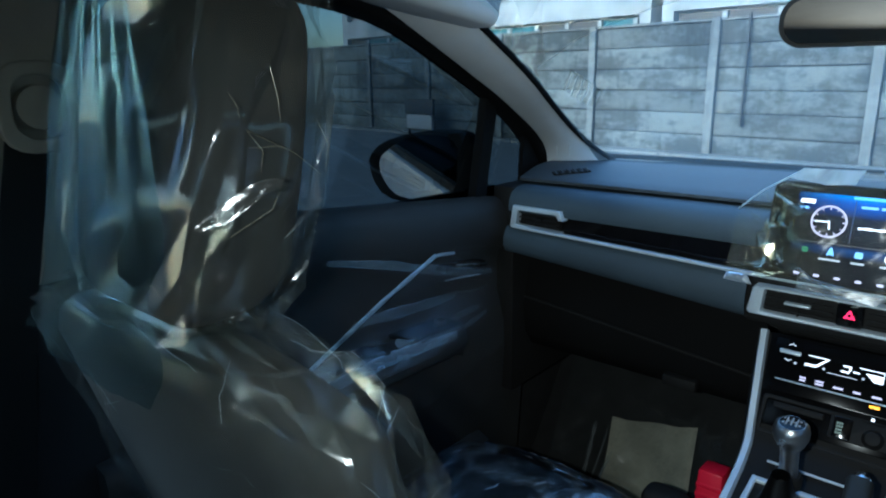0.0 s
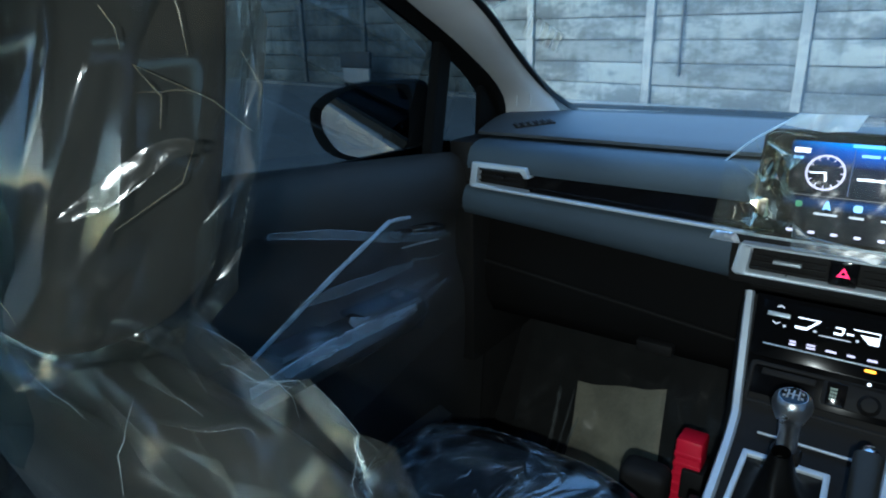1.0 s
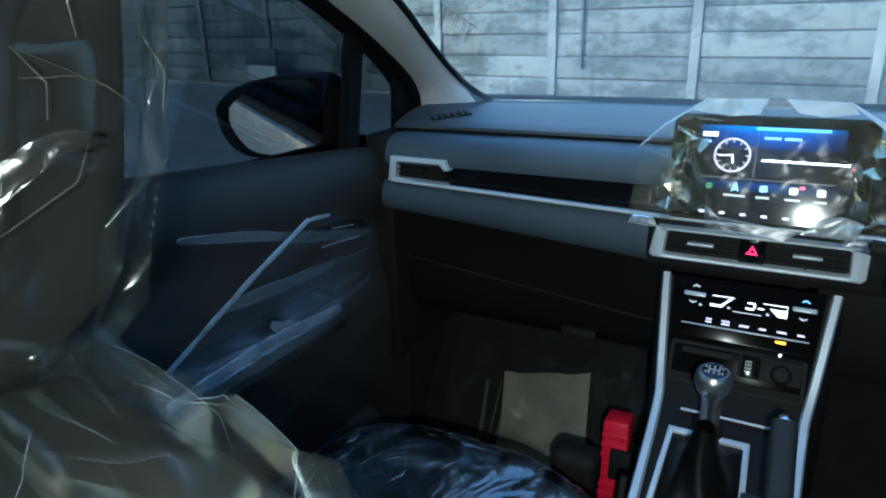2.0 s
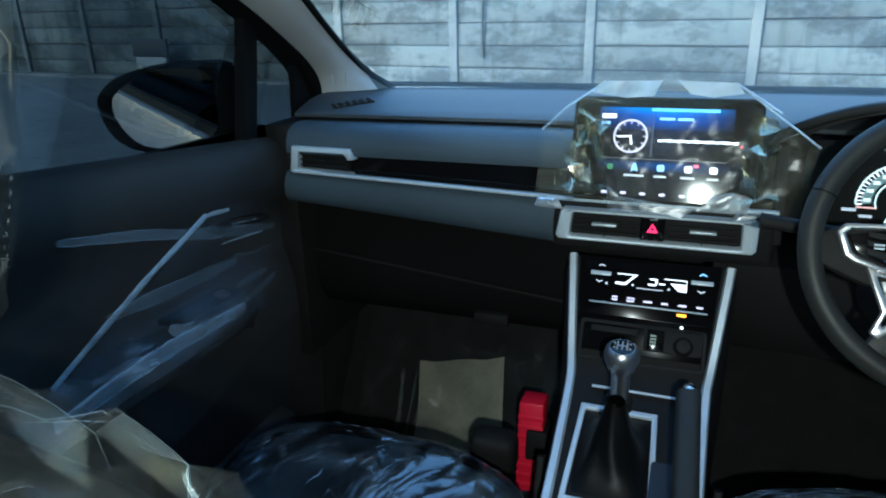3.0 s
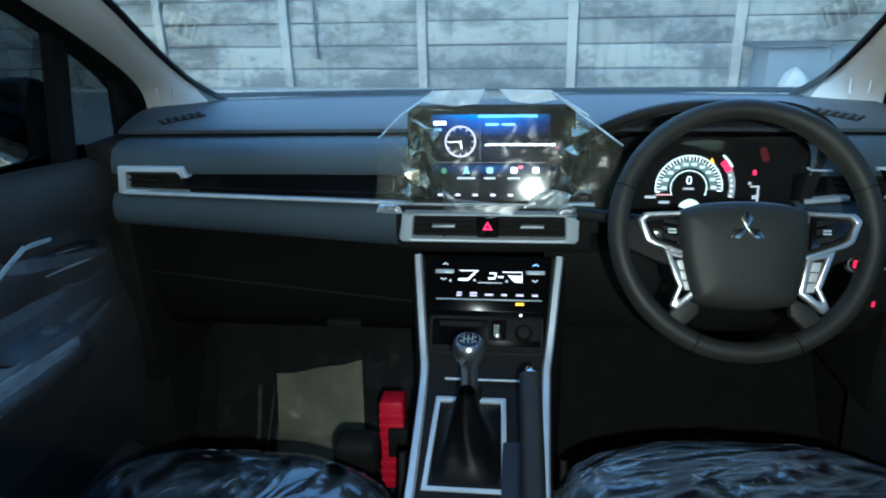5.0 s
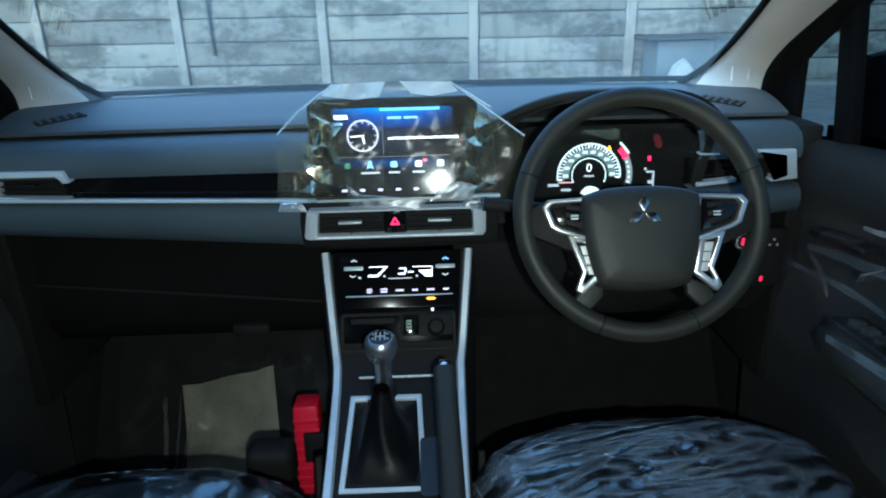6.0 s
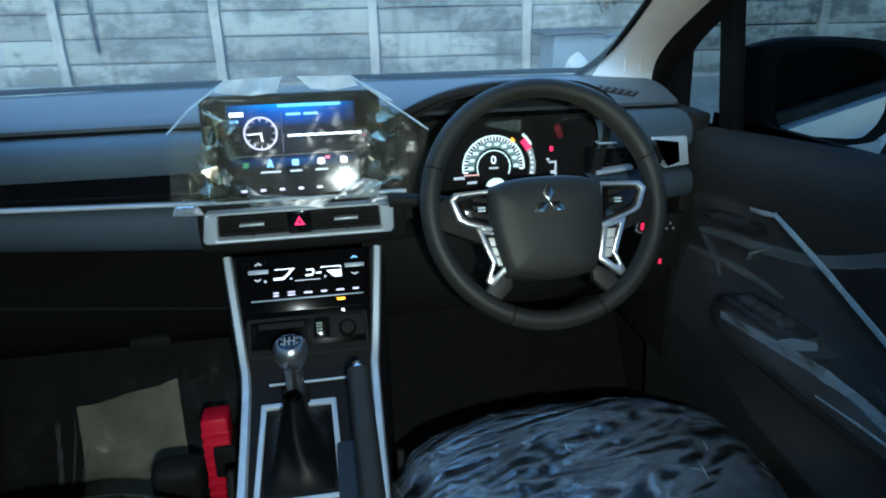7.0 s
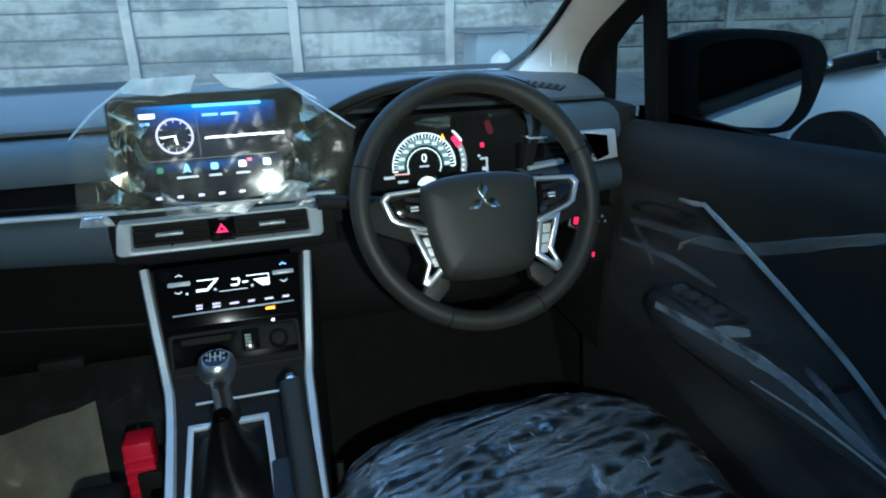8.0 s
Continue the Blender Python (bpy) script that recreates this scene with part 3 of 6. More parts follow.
car = thing("car_body", (0, 0, 0), "silver-white people carrier, seen from its cabin", "car")
for s in (-1, 1):
    sk = part("body_side", side_skin(s), M_PAINT, car)
    part("waist_trim", loft([[(s * 0.785, y, 1.163 + 0.035 * (1.3 - y) / 1.5), (s * 0.80, y, 1.163 + 0.035 * (1.3 - y) / 1.5), (s * 0.80, y, 1.185 + 0.035 * (1.3 - y) / 1.5), (s * 0.785, y, 1.185 + 0.035 * (1.3 - y) / 1.5)] for y in (1.3, 0.4, -0.5, -1.6)], closed=True, caps=True), M_RUBBER, sk, "black rubber waist seal")
    h = part("door_handle", sweep([(s * 0.872, 0.62, 0.985), (s * 0.90, 0.58, 0.99), (s * 0.902, 0.46, 0.995), (s * 0.872, 0.42, 0.998)], rounded(0.016, 0.028, 0.007), (1, 0, 0.2)), M_CHROME, sk)
    part("door_handle", sweep([(s * 0.872, -0.38, 0.995), (s * 0.90, -0.42, 1.0), (s * 0.902, -0.54, 1.005), (s * 0.872, -0.58, 1.008)], rounded(0.016, 0.028, 0.007), (1, 0, 0.2)), M_CHROME, sk)
    for y in (0.245, -0.72):
        part("door_gap", moved(box(-0.003, 0.003, -0.005, 0.005, 0.36, 1.16), pose(s * 0.878, y, 0)), M_DEEP, sk)
bonnet_rows = []
for y in (1.62, 1.8, 2.1, 2.4, 2.6, 2.68):
    z = 1.085 - 0.16 * ((y - 1.62) / 1.06) ** 2 - (0.06 if y > 2.65 else 0)
    bonnet_rows.append([(x, y - 0.25 * (x / 0.8) ** 2 * (y - 1.6), z - 0.05 * (x / 0.8) ** 4) for x in np.linspace(-0.80, 0.80, 17)])
part("bonnet", loft(bonnet_rows, thick=0.01), M_PAINT, car)
part("nose", loft([[(x, 2.68 - 0.25 * (x / 0.8) ** 2 * 1.08, z) for x in np.linspace(-0.8, 0.8, 13)] for z in (0.88, 0.6, 0.3)], thick=0.02), M_PAINT, car)


def roof_z(x, y):
    return 1.635 - 0.028 * (x / 0.6) ** 2 - 0.02 * max(0, (y - 0.3) / 0.6) ** 2 - 0.03 * max(0, (-1.0 - y) / 0.8) ** 2


roof_rows = [[(x, y, roof_z(x, y) + 0.045) for x in np.linspace(-0.64, 0.64, 13)] for y in np.linspace(0.92, -1.85, 12)]
part("roof", loft(roof_rows, thick=0.01), M_PAINT, car)
# Unseen lining, added to darken what the seat films reflect.
part("added_tailgate_lining", box(-0.74, 0.74, -1.785, -1.76, 0.36, 1.14, 0.01), M_PLASTIC, car, "unseen dark lining added to dim the films' reflections")
part("tailgate", join(loft([[(x, -1.80 - 0.02 * z0, z) for x in np.linspace(-0.78, 0.78, 9)] for z0, z in ((0, 0.3), (1, 0.7), (2, 1.15))], thick=0.03)), M_PAINT, car)
for s in (-1, 1):
    w = part("wheel", lathe([(0.0, -0.09), (0.30, -0.09), (0.33, -0.06), (0.33, 0.06), (0.30, 0.09), (0.0, 0.09)], 28, pose(s * 0.76, 1.85, 0.33, 0, 90, 0)), M_RUBBER, car)
    w = part("wheel", lathe([(0.0, -0.09), (0.30, -0.09), (0.33, -0.06), (0.33, 0.06), (0.30, 0.09), (0.0, 0.09)], 28, pose(s * 0.76, -0.95, 0.33, 0, 90, 0)), M_RUBBER, car)

# cabin lining
ceiling = solid("ceiling", loft([[(x, y, roof_z(x, y)) for x in np.linspace(-0.62, 0.62, 13)] for y in np.linspace(0.90, -1.80, 12)], thick=0.015), M_CLOTH, "pale beige cloth headliner", "headliner", kind="structure")
floor = solid("floor", join(loft([[(x, y, z) for x in (-0.78, -0.3, 0.0, 0.3, 0.78)] for y, z in ((-1.8, 0.42), (0.2, 0.40), (1.36, 0.38), (1.44, 0.41), (1.60, 0.64), (1.66, 0.95))], thick=0.02)), M_CARPET, "black carpeted cabin floor and toe board", "floor", kind="structure")
for s in (-1, 1):
    solid("kick_panel", box(min(s * 0.745, s * 0.775), max(s * 0.745, s * 0.775), 1.26, 1.68, 0.33, 1.0, 0.004), M_CARPET, "black carpeted footwell side panel", "side panel", kind="structure")
solid("firewall", box(-0.80, 0.80, 1.68, 1.70, 0.3, 1.17), M_DEEP, "dark firewall behind the dashboard", "firewall", kind="structure")


def far_edge(x):
    """The foot of the windscreen: (y, z)."""
    return 1.70 - 0.17 * (abs(x) / 0.6) ** 2.2, 1.222 + 0.018 * (abs(x) / 0.6) ** 2


def head_edge(x):
    return 0.90 - 0.05 * (abs(x) / 0.56) ** 2, 1.590 - 0.008 * (abs(x) / 0.56) ** 2


ws_rows = []
for k in range(7):
    t = k / 6
    row = []
    for i in range(17):
        u = -1 + i / 8
        xa, xb = 0.612 * u, 0.592 * u
        (ya, za), (yb, zb) = far_edge(xa), head_edge(xb)
        row.append((xa + (xb - xa) * t, ya + (yb - ya) * t, za - 0.03 + (zb + 0.02 - za + 0.03) * t + 0.03 * math.sin(math.pi * t)))
    ws_rows.append(row)
windscreen = solid("windscreen", loft(ws_rows), M_WINDSHIELD, "clear raked windscreen glass with a black edge", "windscreen", kind="structure")
windscreen.visible_shadow = False

# black band along the glass's foot, and the cowl outside
solid("screen_band", sweep([(x, far_edge(x)[0] + 0.012, far_edge(x)[1] + 0.003) for x in np.linspace(-0.66, 0.66, 25)], rounded(0.018, 0.010, 0.004)), M_RUBBER, "black rubber band at the windscreen's foot", "seal", kind="structure")
solid("cowl", loft([[(x, far_edge(x)[0] + 0.03, 1.165), (x, 1.86, 1.06)] for x in np.linspace(-0.72, 0.72, 13)], thick=0.015), M_PLASTIC, "black plastic cowl under the windscreen", "cowl", kind="structure")
for x0, x1 in ((0.05, 0.60), (-0.55, 0.02)):
    wp = thing("wiper", (x0, 1.74, 1.19), "black windscreen wiper parked at the glass's foot", "wiper", "wipers")
    part("blade", sweep([(x0, 1.738, 1.203), ((x0 + x1) / 2, 1.735, 1.212), (x1, 1.66, 1.206)], rounded(0.012, 0.016, 0.004)), M_RUBBER, wp)
    part("arm", sweep([(x1 - 0.05, 1.72, 1.17), ((x0 + x1) / 2, 1.742, 1.216)], rounded(0.014, 0.010, 0.003)), M_PLASTIC, wp)


PILLAR_IN = [(0.595, 1.532, 1.232), (0.619, 1.454, 1.2765), (0.622, 1.364, 1.328), (0.614, 1.265, 1.385), (0.602, 1.157, 1.446), (0.605, 1.00, 1.535), (0.604, 0.85, 1.616)]
PILLAR_OUT = [(0.705, 1.402, 1.175), (0.702, 1.398, 1.255), (0.700, 1.350, 1.308), (0.700, 1.255, 1.367), (0.698, 1.150, 1.422), (0.695, 0.98, 1.498), (0.688, 0.79, 1.572)]


def pillar(s):
    """Pale lining of the windscreen pillar, from dashboard to roof."""
    inner = smooth_path([(-x, y, z) for x, y, z in PILLAR_IN], 3)
    outer = smooth_path([(-x, y, z) for x, y, z in PILLAR_OUT], 3)
    rows = []
    for a, b in zip(inner, outer):
        nrm = Vector((0.62, -0.72, -0.3))
        row = []
        for k in range(9):
            t = k / 8
            p = a + (b - a) * t + nrm * 0.014 * math.sin(math.pi * t) ** 0.7
            row.append((-s * p.x, p.y, p.z))
        back = (b + a) / 2 + Vector((-0.02, 0.06, 0.02))
        row.append((-s * back.x, back.y, back.z))
        rows.append(row)
    return loft(rows, closed=True, caps=True)


for i, s in ((1, -1), (2, 1)):
    o = solid(f"pillar_{i}", pillar(s), M_BEIGE, "pale grey-beige plastic windscreen pillar lining", "pillar", kind="structure", angle=60)
    seal = smooth_path(PILLAR_IN, 3)
    part("edge_seal", sweep([(s * p.x * 0.995, p.y - 0.002, p.z + 0.002) for p in seal], circle(0.0062, 8), (1, 0, 0)), M_FRAME, o, "black edge seal")
    nrm = Vector((-s * 0.39, -0.64, -0.67)).normalized()
    m = frame_at(Vector((s * 0.657, 1.397, 1.270)) + nrm * 0.0012, Vector((0, 0, 1)).cross(nrm), (0, 0, 1))
    arc = [(s * -p[0], p[1], 0) for p in rounded(0.030, 0.040, 0.010, 5)][3:20]
    part("cap_groove", moved(tube(arc, 0.0016, 6, up=(0, 0, 1)), m), M_BEIGE, o, "rounded airbag mark")


def door_frame(s):
    """Black window frame of the front door, with the post of the small front pane."""
    line = [(-0.735, 1.455, 1.20), (-0.735, 1.370, 1.312), (-0.732, 1.245, 1.396), (-0.724, 1.09, 1.472), (-0.706, 0.85, 1.562), (-0.684, 0.55, 1.590), (-0.675, 0.33, 1.582)]
    a = sweep([(-s * x, y, z) for x, y, z in smooth_path(line, 4)], rounded(0.05, 0.062, 0.012), (1, 0, 0))
    b = sweep([(s * 0.748, 1.174, 1.14), (s * 0.740, 1.216, 1.40)], rounded(0.024, 0.044, 0.006), (0, 1, 0))
    c = moved(prism([(1.322, 1.14), (1.46, 1.14), (1.46, 1.20), (1.365, 1.30), (1.335, 1.30)], 0.012, 0.002), frame_at((s * 0.738, 0, 0), (0, 1, 0), (0, 0, 1)))
    return a, b, c


for i, s in ((1, -1), (2, 1)):
    a, b, c = door_frame(s)
    o = thing(f"door_window_{i}", (s * 0.75, 0.8, 1.2), "black framed tinted front door window", "window", kind="structure")
    part("window_frame", a, M_FRAME, o)
    part("post", b, M_FRAME, o)
    part("corner_panel", c, M_FRAME, o, "black corner panel")
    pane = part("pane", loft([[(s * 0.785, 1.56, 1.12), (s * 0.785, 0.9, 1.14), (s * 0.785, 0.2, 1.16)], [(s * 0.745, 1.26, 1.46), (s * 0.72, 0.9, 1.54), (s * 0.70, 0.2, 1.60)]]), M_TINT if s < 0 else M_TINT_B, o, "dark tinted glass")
    pane = part("rear_pane", loft([[(s * 0.785, 0.2, 1.16), (s * 0.785, -0.7, 1.18), (s * 0.765, -1.7, 1.2)], [(s * 0.70, 0.2, 1.60), (s * 0.70, -0.7, 1.60), (s * 0.68, -1.6, 1.57)]]), M_REARGLASS, o, "clear rear side glass")
    pane.visible_shadow = False
    # sill between inner panel and glass
    part("window_sill", loft([[(s * 0.738, y, 1.150 + 0.098 * (1.3 - max(y, 0.66))), (s * 0.758, y, 1.148 + 0.098 * (1.3 - max(y, 0.66))), (s * 0.79, y, 1.13)] for y in (1.3, 0.9, 0.66, 0.2)]), M_RUBBER, o)
    # middle and rear uprights, and the upper side rail
    for k, (y0, y1, x0) in enumerate(((0.10, 0.30, 0.0), (-0.85, -0.70, 0.0), (-1.78, -1.55, 0.0))):
        part("upright", loft([[(s * 0.80, y0, 1.15), (s * 0.80, y1, 1.15), (s * 0.775, y1, 1.15), (s * 0.775, y0, 1.15)], [(s * 0.705, y0 - 0.03, 1.61), (s * 0.705, y1 - 0.03, 1.61), (s * 0.68, y1 - 0.03, 1.61), (s * 0.68, y0 - 0.03, 1.61)]], closed=True, caps=True), M_GLOSS, o)
    part("roof_rail", sweep([(s * 0.60, 1.0, 1.56), (s * 0.645, 0.75, 1.605), (s * 0.66, 0.2, 1.63), (s * 0.66, -1.0, 1.63), (s * 0.64, -1.8, 1.60)], rounded(0.11, 0.07, 0.02)), M_BEIGE, o)
solid("screen_header", sweep([(x, head_edge(x)[0] - 0.01, head_edge(x)[1] + 0.022) for x in np.linspace(-0.60, 0.60, 13)], rounded(0.10, 0.05, 0.015)), M_CLOTH, "pale cloth edge over the windscreen", "header", kind="structure")
rear_pane = solid("rear_window", loft([[(x, -1.84, 1.12) for x in np.linspace(-0.76, 0.76, 7)], [(x, -1.72, 1.60) for x in np.linspace(-0.66, 0.66, 7)]]), M_REARGLASS, "clear rear window", "window", kind="structure")
rear_pane.visible_shadow = False

# lining of the middle pillars, with the belt's upper guide
for i, s in ((3, -1), (4, 1)):
    rows = []
    for z, x, y0, y1 in ((0.55, 0.725, 0.02, 0.34), (0.95, 0.73, 0.07, 0.34), (1.21, 0.725, 0.13, 0.345), (1.21, 0.724, 0.13, 0.345), (1.4, 0.70, 0.16, 0.345), (1.58, 0.655, 0.14, 0.38)):
        rows.append([(s * x, y0, z), (s * (x - 0.018), y0 + 0.02, z), (s * (x - 0.022), (y0 + y1) / 2, z), (s * (x - 0.018), y1 - 0.02, z), (s * x, y1, z), (s * (x + 0.04), (y0 + y1) / 2, z)])
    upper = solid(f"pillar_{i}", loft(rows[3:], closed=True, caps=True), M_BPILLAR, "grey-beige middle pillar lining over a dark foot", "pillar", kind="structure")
    part("lower_lining", loft(rows[:3], closed=True, caps=True), M_PLASTIC, upper, "dark lower lining")
    g = thing("seat_belt", (s * 0.69, 0.28, 1.42), "black seat belt hanging from its pillar guide", "seat belt", "seat belts")
    m = frame_at((s * 0.672, 0.29, 1.42), (0, 1, 0) if s < 0 else (0, -1, 0), (0, 0, 1))
    part("guide", moved(ring(rounded(0.085, 0.10, 0.03), rounded(0.055, 0.07, 0.022), 0.014, 0.003), m), M_BPILLAR, g, "belt guide darkened like its pillar")
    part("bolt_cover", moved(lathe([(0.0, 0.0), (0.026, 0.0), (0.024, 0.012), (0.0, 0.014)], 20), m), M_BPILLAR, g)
    part("strap", sweep([(s * 0.67, 0.275, 1.385), (s * 0.678, 0.235, 1.2), (s * 0.685, 0.19, 0.9), (s * 0.69, 0.16, 0.6)], rounded(0.0025, 0.046, 0.001), (0, 1, 0)), M_RUBBER, g)
# lower side walls behind the front doors
for i, s in ((1, -1), (2, 1)):
    solid(f"rear_side_lining_{i}", loft([[(s * 0.74, y, z) for y in (0.10, -0.8, -1.8)] for z in (0.4, 0.8, 1.19)], thick=0.02), M_PLASTIC, "dark plastic lining of the rear side", "lining", kind="structure")

# ---- dashboard ----
dash = thing("dashboard", (0, 1.35, 1.0), "blue-grey and black dashboard with a silver line and pale grained skin", "dashboard")


def blend(a, b, t):
    return a + (b - a) * max(0.0, min(1.0, t))


top_rows = []
for x in np.linspace(-0.690, 0.690, 41):
    fy, fz = far_edge(min(abs(x), 0.66))
    if abs(x) > 0.60:
        fy -= 0.10 * (abs(x) - 0.60) / 0.115
    row = [(x, fy + 0.02, fz - 0.02), (x, fy, fz - 0.004)]
    near = 1.285 - 0.015 * (abs(x) / 0.7) ** 2
    for k in range(1, 9):
        t = k / 8
        y = fy + (near - fy) * t
        z = fz + (1.222 - fz) * t + 0.008 * math.sin(math.pi * t) - 0.004
        row.append((x, y, z))
    row += [(x, near - 0.004, 1.216), (x, near - 0.003, 1.210), (x, near + 0.012, 1.206), (x, near + 0.06, 1.203)]
    top_rows.append(row)
part("top_pad", loft(top_rows), M_TOP, dash, "grained dark grey top pad", 50)


def strip_z(x):
    return 1.1045 + 0.0165 * max(0, (-0.136 - x) / 0.53) if x < 0 else 1.1045 + 0.006 * max(0, (x - 0.178) / 0.53)


def face_band(x0, x1, n):
    rows = []
    for x in np.linspace(x0, x1, n):
        rows.append([(x, y, z) for y, z in ((1.335, 1.201), (1.275, 1.203), (1.250, 1.203), (1.230, 1.199), (1.215, 1.191), (1.207, 1.178), (1.203, 1.162), (1.205, 1.151), (1.222, 1.147), (1.25, 1.146))])
    return loft(rows)


part("face_band", face_band(-0.676, -0.125, 18), M_PAD, dash, "rounded blue-grey upper band", 60)
part("face_band", face_band(0.515, 0.690, 8), M_PAD, dash, "rounded blue-grey upper band", 60)
# glossy slot under the band
part("slot_panel", loft([[(x, 1.226, 1.150), (x, 1.222, strip_z(x) - 0.004)] for x in np.linspace(-0.67, -0.14, 9)]), M_GLOSS, dash, "glossy black slot panel")
part("slot_panel", loft([[(x, 1.226, 1.150), (x, 1.222, strip_z(x) - 0.004)] for x in np.linspace(0.50, 0.685, 5)]), M_GLOSS, dash, "glossy black slot panel")


def lower_z(x):
    return 1.058 - 0.037 * (x + 0.684) / 0.536 if x < -0.148 else 1.021


def lower_pad(x0, x1, n, fn):
    rows = []
    for x in np.linspace(x0, x1, n):
        st, lo = strip_z(x) - 0.004, fn(x)
        h = st - lo
        rows.append([(x, y, z) for y, z in ((1.225, st + 0.001), (1.199, st), (1.190, st - 0.15 * h), (1.184, st - 0.4 * h), (1.184, st - 0.7 * h), (1.192, st - 0.92 * h), (1.206, lo), (1.235, lo - 0.006), (1.30, lo - 0.008))])
    return loft(rows)


part("knee_pad", lower_pad(-0.676, -0.158, 20, lower_z), M_PAD, dash, "padded blue-grey lower face", 60)
part("knee_pad", lower_pad(0.50, 0.690, 8, lambda x: 1.03 + 0.03 * (x - 0.5) / 0.2), M_PAD, dash, "padded blue-grey lower face", 60)
part("trim_line", sweep([(x, 1.192, strip_z(x)) for x in np.linspace(-0.655, 0.178, 34)], rounded(0.012, 0.0058, 0.002)), M_SILVER, dash, "thin silver trim line")

# under the dash: glove box and dark lower shell
gl = part("glove_box_lid", loft([[(x, y, z) for y, z in ((1.30, lower_z(x) - 0.01), (1.282, 0.96), (1.272, 0.90), (1.282, 0.84), (1.31, 0.80), (1.40, 0.79))] for x in np.linspace(-0.69, -0.14, 12)]), M_GLOVE, dash, "black glove box lid", 60)
part("lid_edge", sweep([(x, 1.272, 0.935 - 0.055 * (x + 0.70) / 0.55) for x in np.linspace(-0.69, -0.15, 12)], rounded(0.006, 0.006, 0.002)), M_PLASTIC, gl)
part("latch", box(-0.325, -0.255, 1.262, 1.285, 0.815, 0.838, 0.004), M_PLASTIC, gl, "small latch pull")
part("lower_shell", join(loft([[(x, 1.40, 0.79), (x, 1.50, 0.72), (x, 1.66, 0.70)] for x in np.linspace(-0.72, -0.10, 6)]), loft([[(x, 1.30, 1.03), (x, 1.24, 1.0), (x, 1.24, 0.90), (x, 1.30, 0.82), (x, 1.45, 0.78), (x, 1.66, 0.76)] for x in np.linspace(0.10, 0.72, 8)])), M_PLASTIC, dash, "black lower shell")
part("end_cheek", box(-0.735, -0.678, 1.225, 1.60, 0.70, 1.200, 0.006), M_PLASTIC, dash)
part("end_cheek", box(0.692, 0.735, 1.225, 1.60, 0.70, 1.200, 0.006), M_PLASTIC, dash)
# middle of the face, behind display and vents
part("inner_shell", box(0.12, 0.42, 1.33, 1.36, 0.98, 1.165, 0.004), M_DEEP, dash, "black inner shell")
part("centre_shell", join(box(-0.128, 0.185, 1.232, 1.32, 1.0, 1.186, 0.006), box(-0.165, 0.18, 1.205, 1.25, 1.014, 1.10, 0.008)), M_PLASTIC, dash)


def slat(x0, x1, z, y=1.215):
    return sweep([(x0, y, z), (x1, y, z - 0.0005)], rounded(0.022, 0.0028, 0.001), (0, 0.25, 1))


def side_vent(s):
    v = part("air_vent", box(s * 0.600 - 0.050, s * 0.600 + 0.050, 1.214, 1.25, 1.120, 1.163), M_DEEP, dash, "side air vent in an open silver frame")
    o = [(-0.6585, 1.1665), (-0.5385, 1.1655), (-0.5315, 1.1460), (-0.5430, 1.1450), (-0.5475, 1.1605), (-0.6465, 1.1610), (-0.6520, 1.1240), (-0.54, 1.1195), (-0.54, 1.1145), (-0.6660, 1.1175)]
    if s < 0:
        part("vent_frame", moved(prism([(x, z) for x, z in o], 0.022, 0.003), frame_at((0, 1.215, 0), (1, 0, 0), (0, 0, 1))), M_SILVER, v, "silver frame")
    else:
        o = [(0.612, 1.1670), (0.6745, 1.1665), (0.6845, 1.1165), (0.640, 1.1120), (0.641, 1.1175), (0.6690, 1.1200), (0.6615, 1.1610), (0.613, 1.1620)]
        part("vent_frame", moved(prism(o, 0.022, 0.003), frame_at((0, 1.215, 0), (1, 0, 0), (0, 0, 1))), M_SILVER, v, "silver frame")
        part("trim_line", moved(prism([(0.514, 1.1065), (0.580, 1.1125), (0.580, 1.1195), (0.514, 1.1130)], 0.02, 0.002), frame_at((0, 1.215, 0), (1, 0, 0), (0, 0, 1))), M_SILVER, v)
        part("trim_line", moved(prism([(0.514, 1.1610), (0.547, 1.1600), (0.547, 1.1625), (0.514, 1.1635)], 0.018, 0.001), frame_at((0, 1.215, 0), (1, 0, 0), (0, 0, 1))), M_SILVER, v)
    for k in range(4):
        part("slat", slat(s * 0.60 - 0.048, s * 0.60 + 0.048, 1.128 + 0.010 * k), M_PLASTIC, v)
    part("tab", box(s * 0.60 - 0.012, s * 0.60 + 0.012, 1.198, 1.212, 1.138, 1.144, 0.002), M_PLASTIC, v)
    if s > 0:
        part("louvre", join(*[box(0.640 - 0.001, 0.640 + 0.001, 1.203, 1.207, 1.120 + 0.009 * k, 1.124 + 0.009 * k) for k in range(4)]), M_SILVER, v)


side_vent(-1)
side_vent(1)

# middle vents with the hazard switch
cv = part("air_vent", box(-0.135, 0.135, 1.216, 1.24, 1.039, 1.085), M_DEEP, dash, "twin middle air vents in one silver frame")
outl = [(-0.143, 1.0880), (-0.148, 1.083), (-0.155, 1.041), (-0.150, 1.0345), (0.149, 1.0345), (0.155, 1.041), (0.155, 1.083), (0.150, 1.0880)]
inl = [(-0.127, 1.0830), (-0.1275, 1.0810), (-0.132, 1.0435), (-0.131, 1.0415), (0.132, 1.0415), (0.133, 1.0435), (0.131, 1.0810), (0.130, 1.0830)]
part("vent_frame", moved(ring(outl, inl, 0.026, 0.004), frame_at((0, 1.212, 0), (1, 0, 0), (0, 0, 1))), M_SILVER, cv, "satin silver frame")
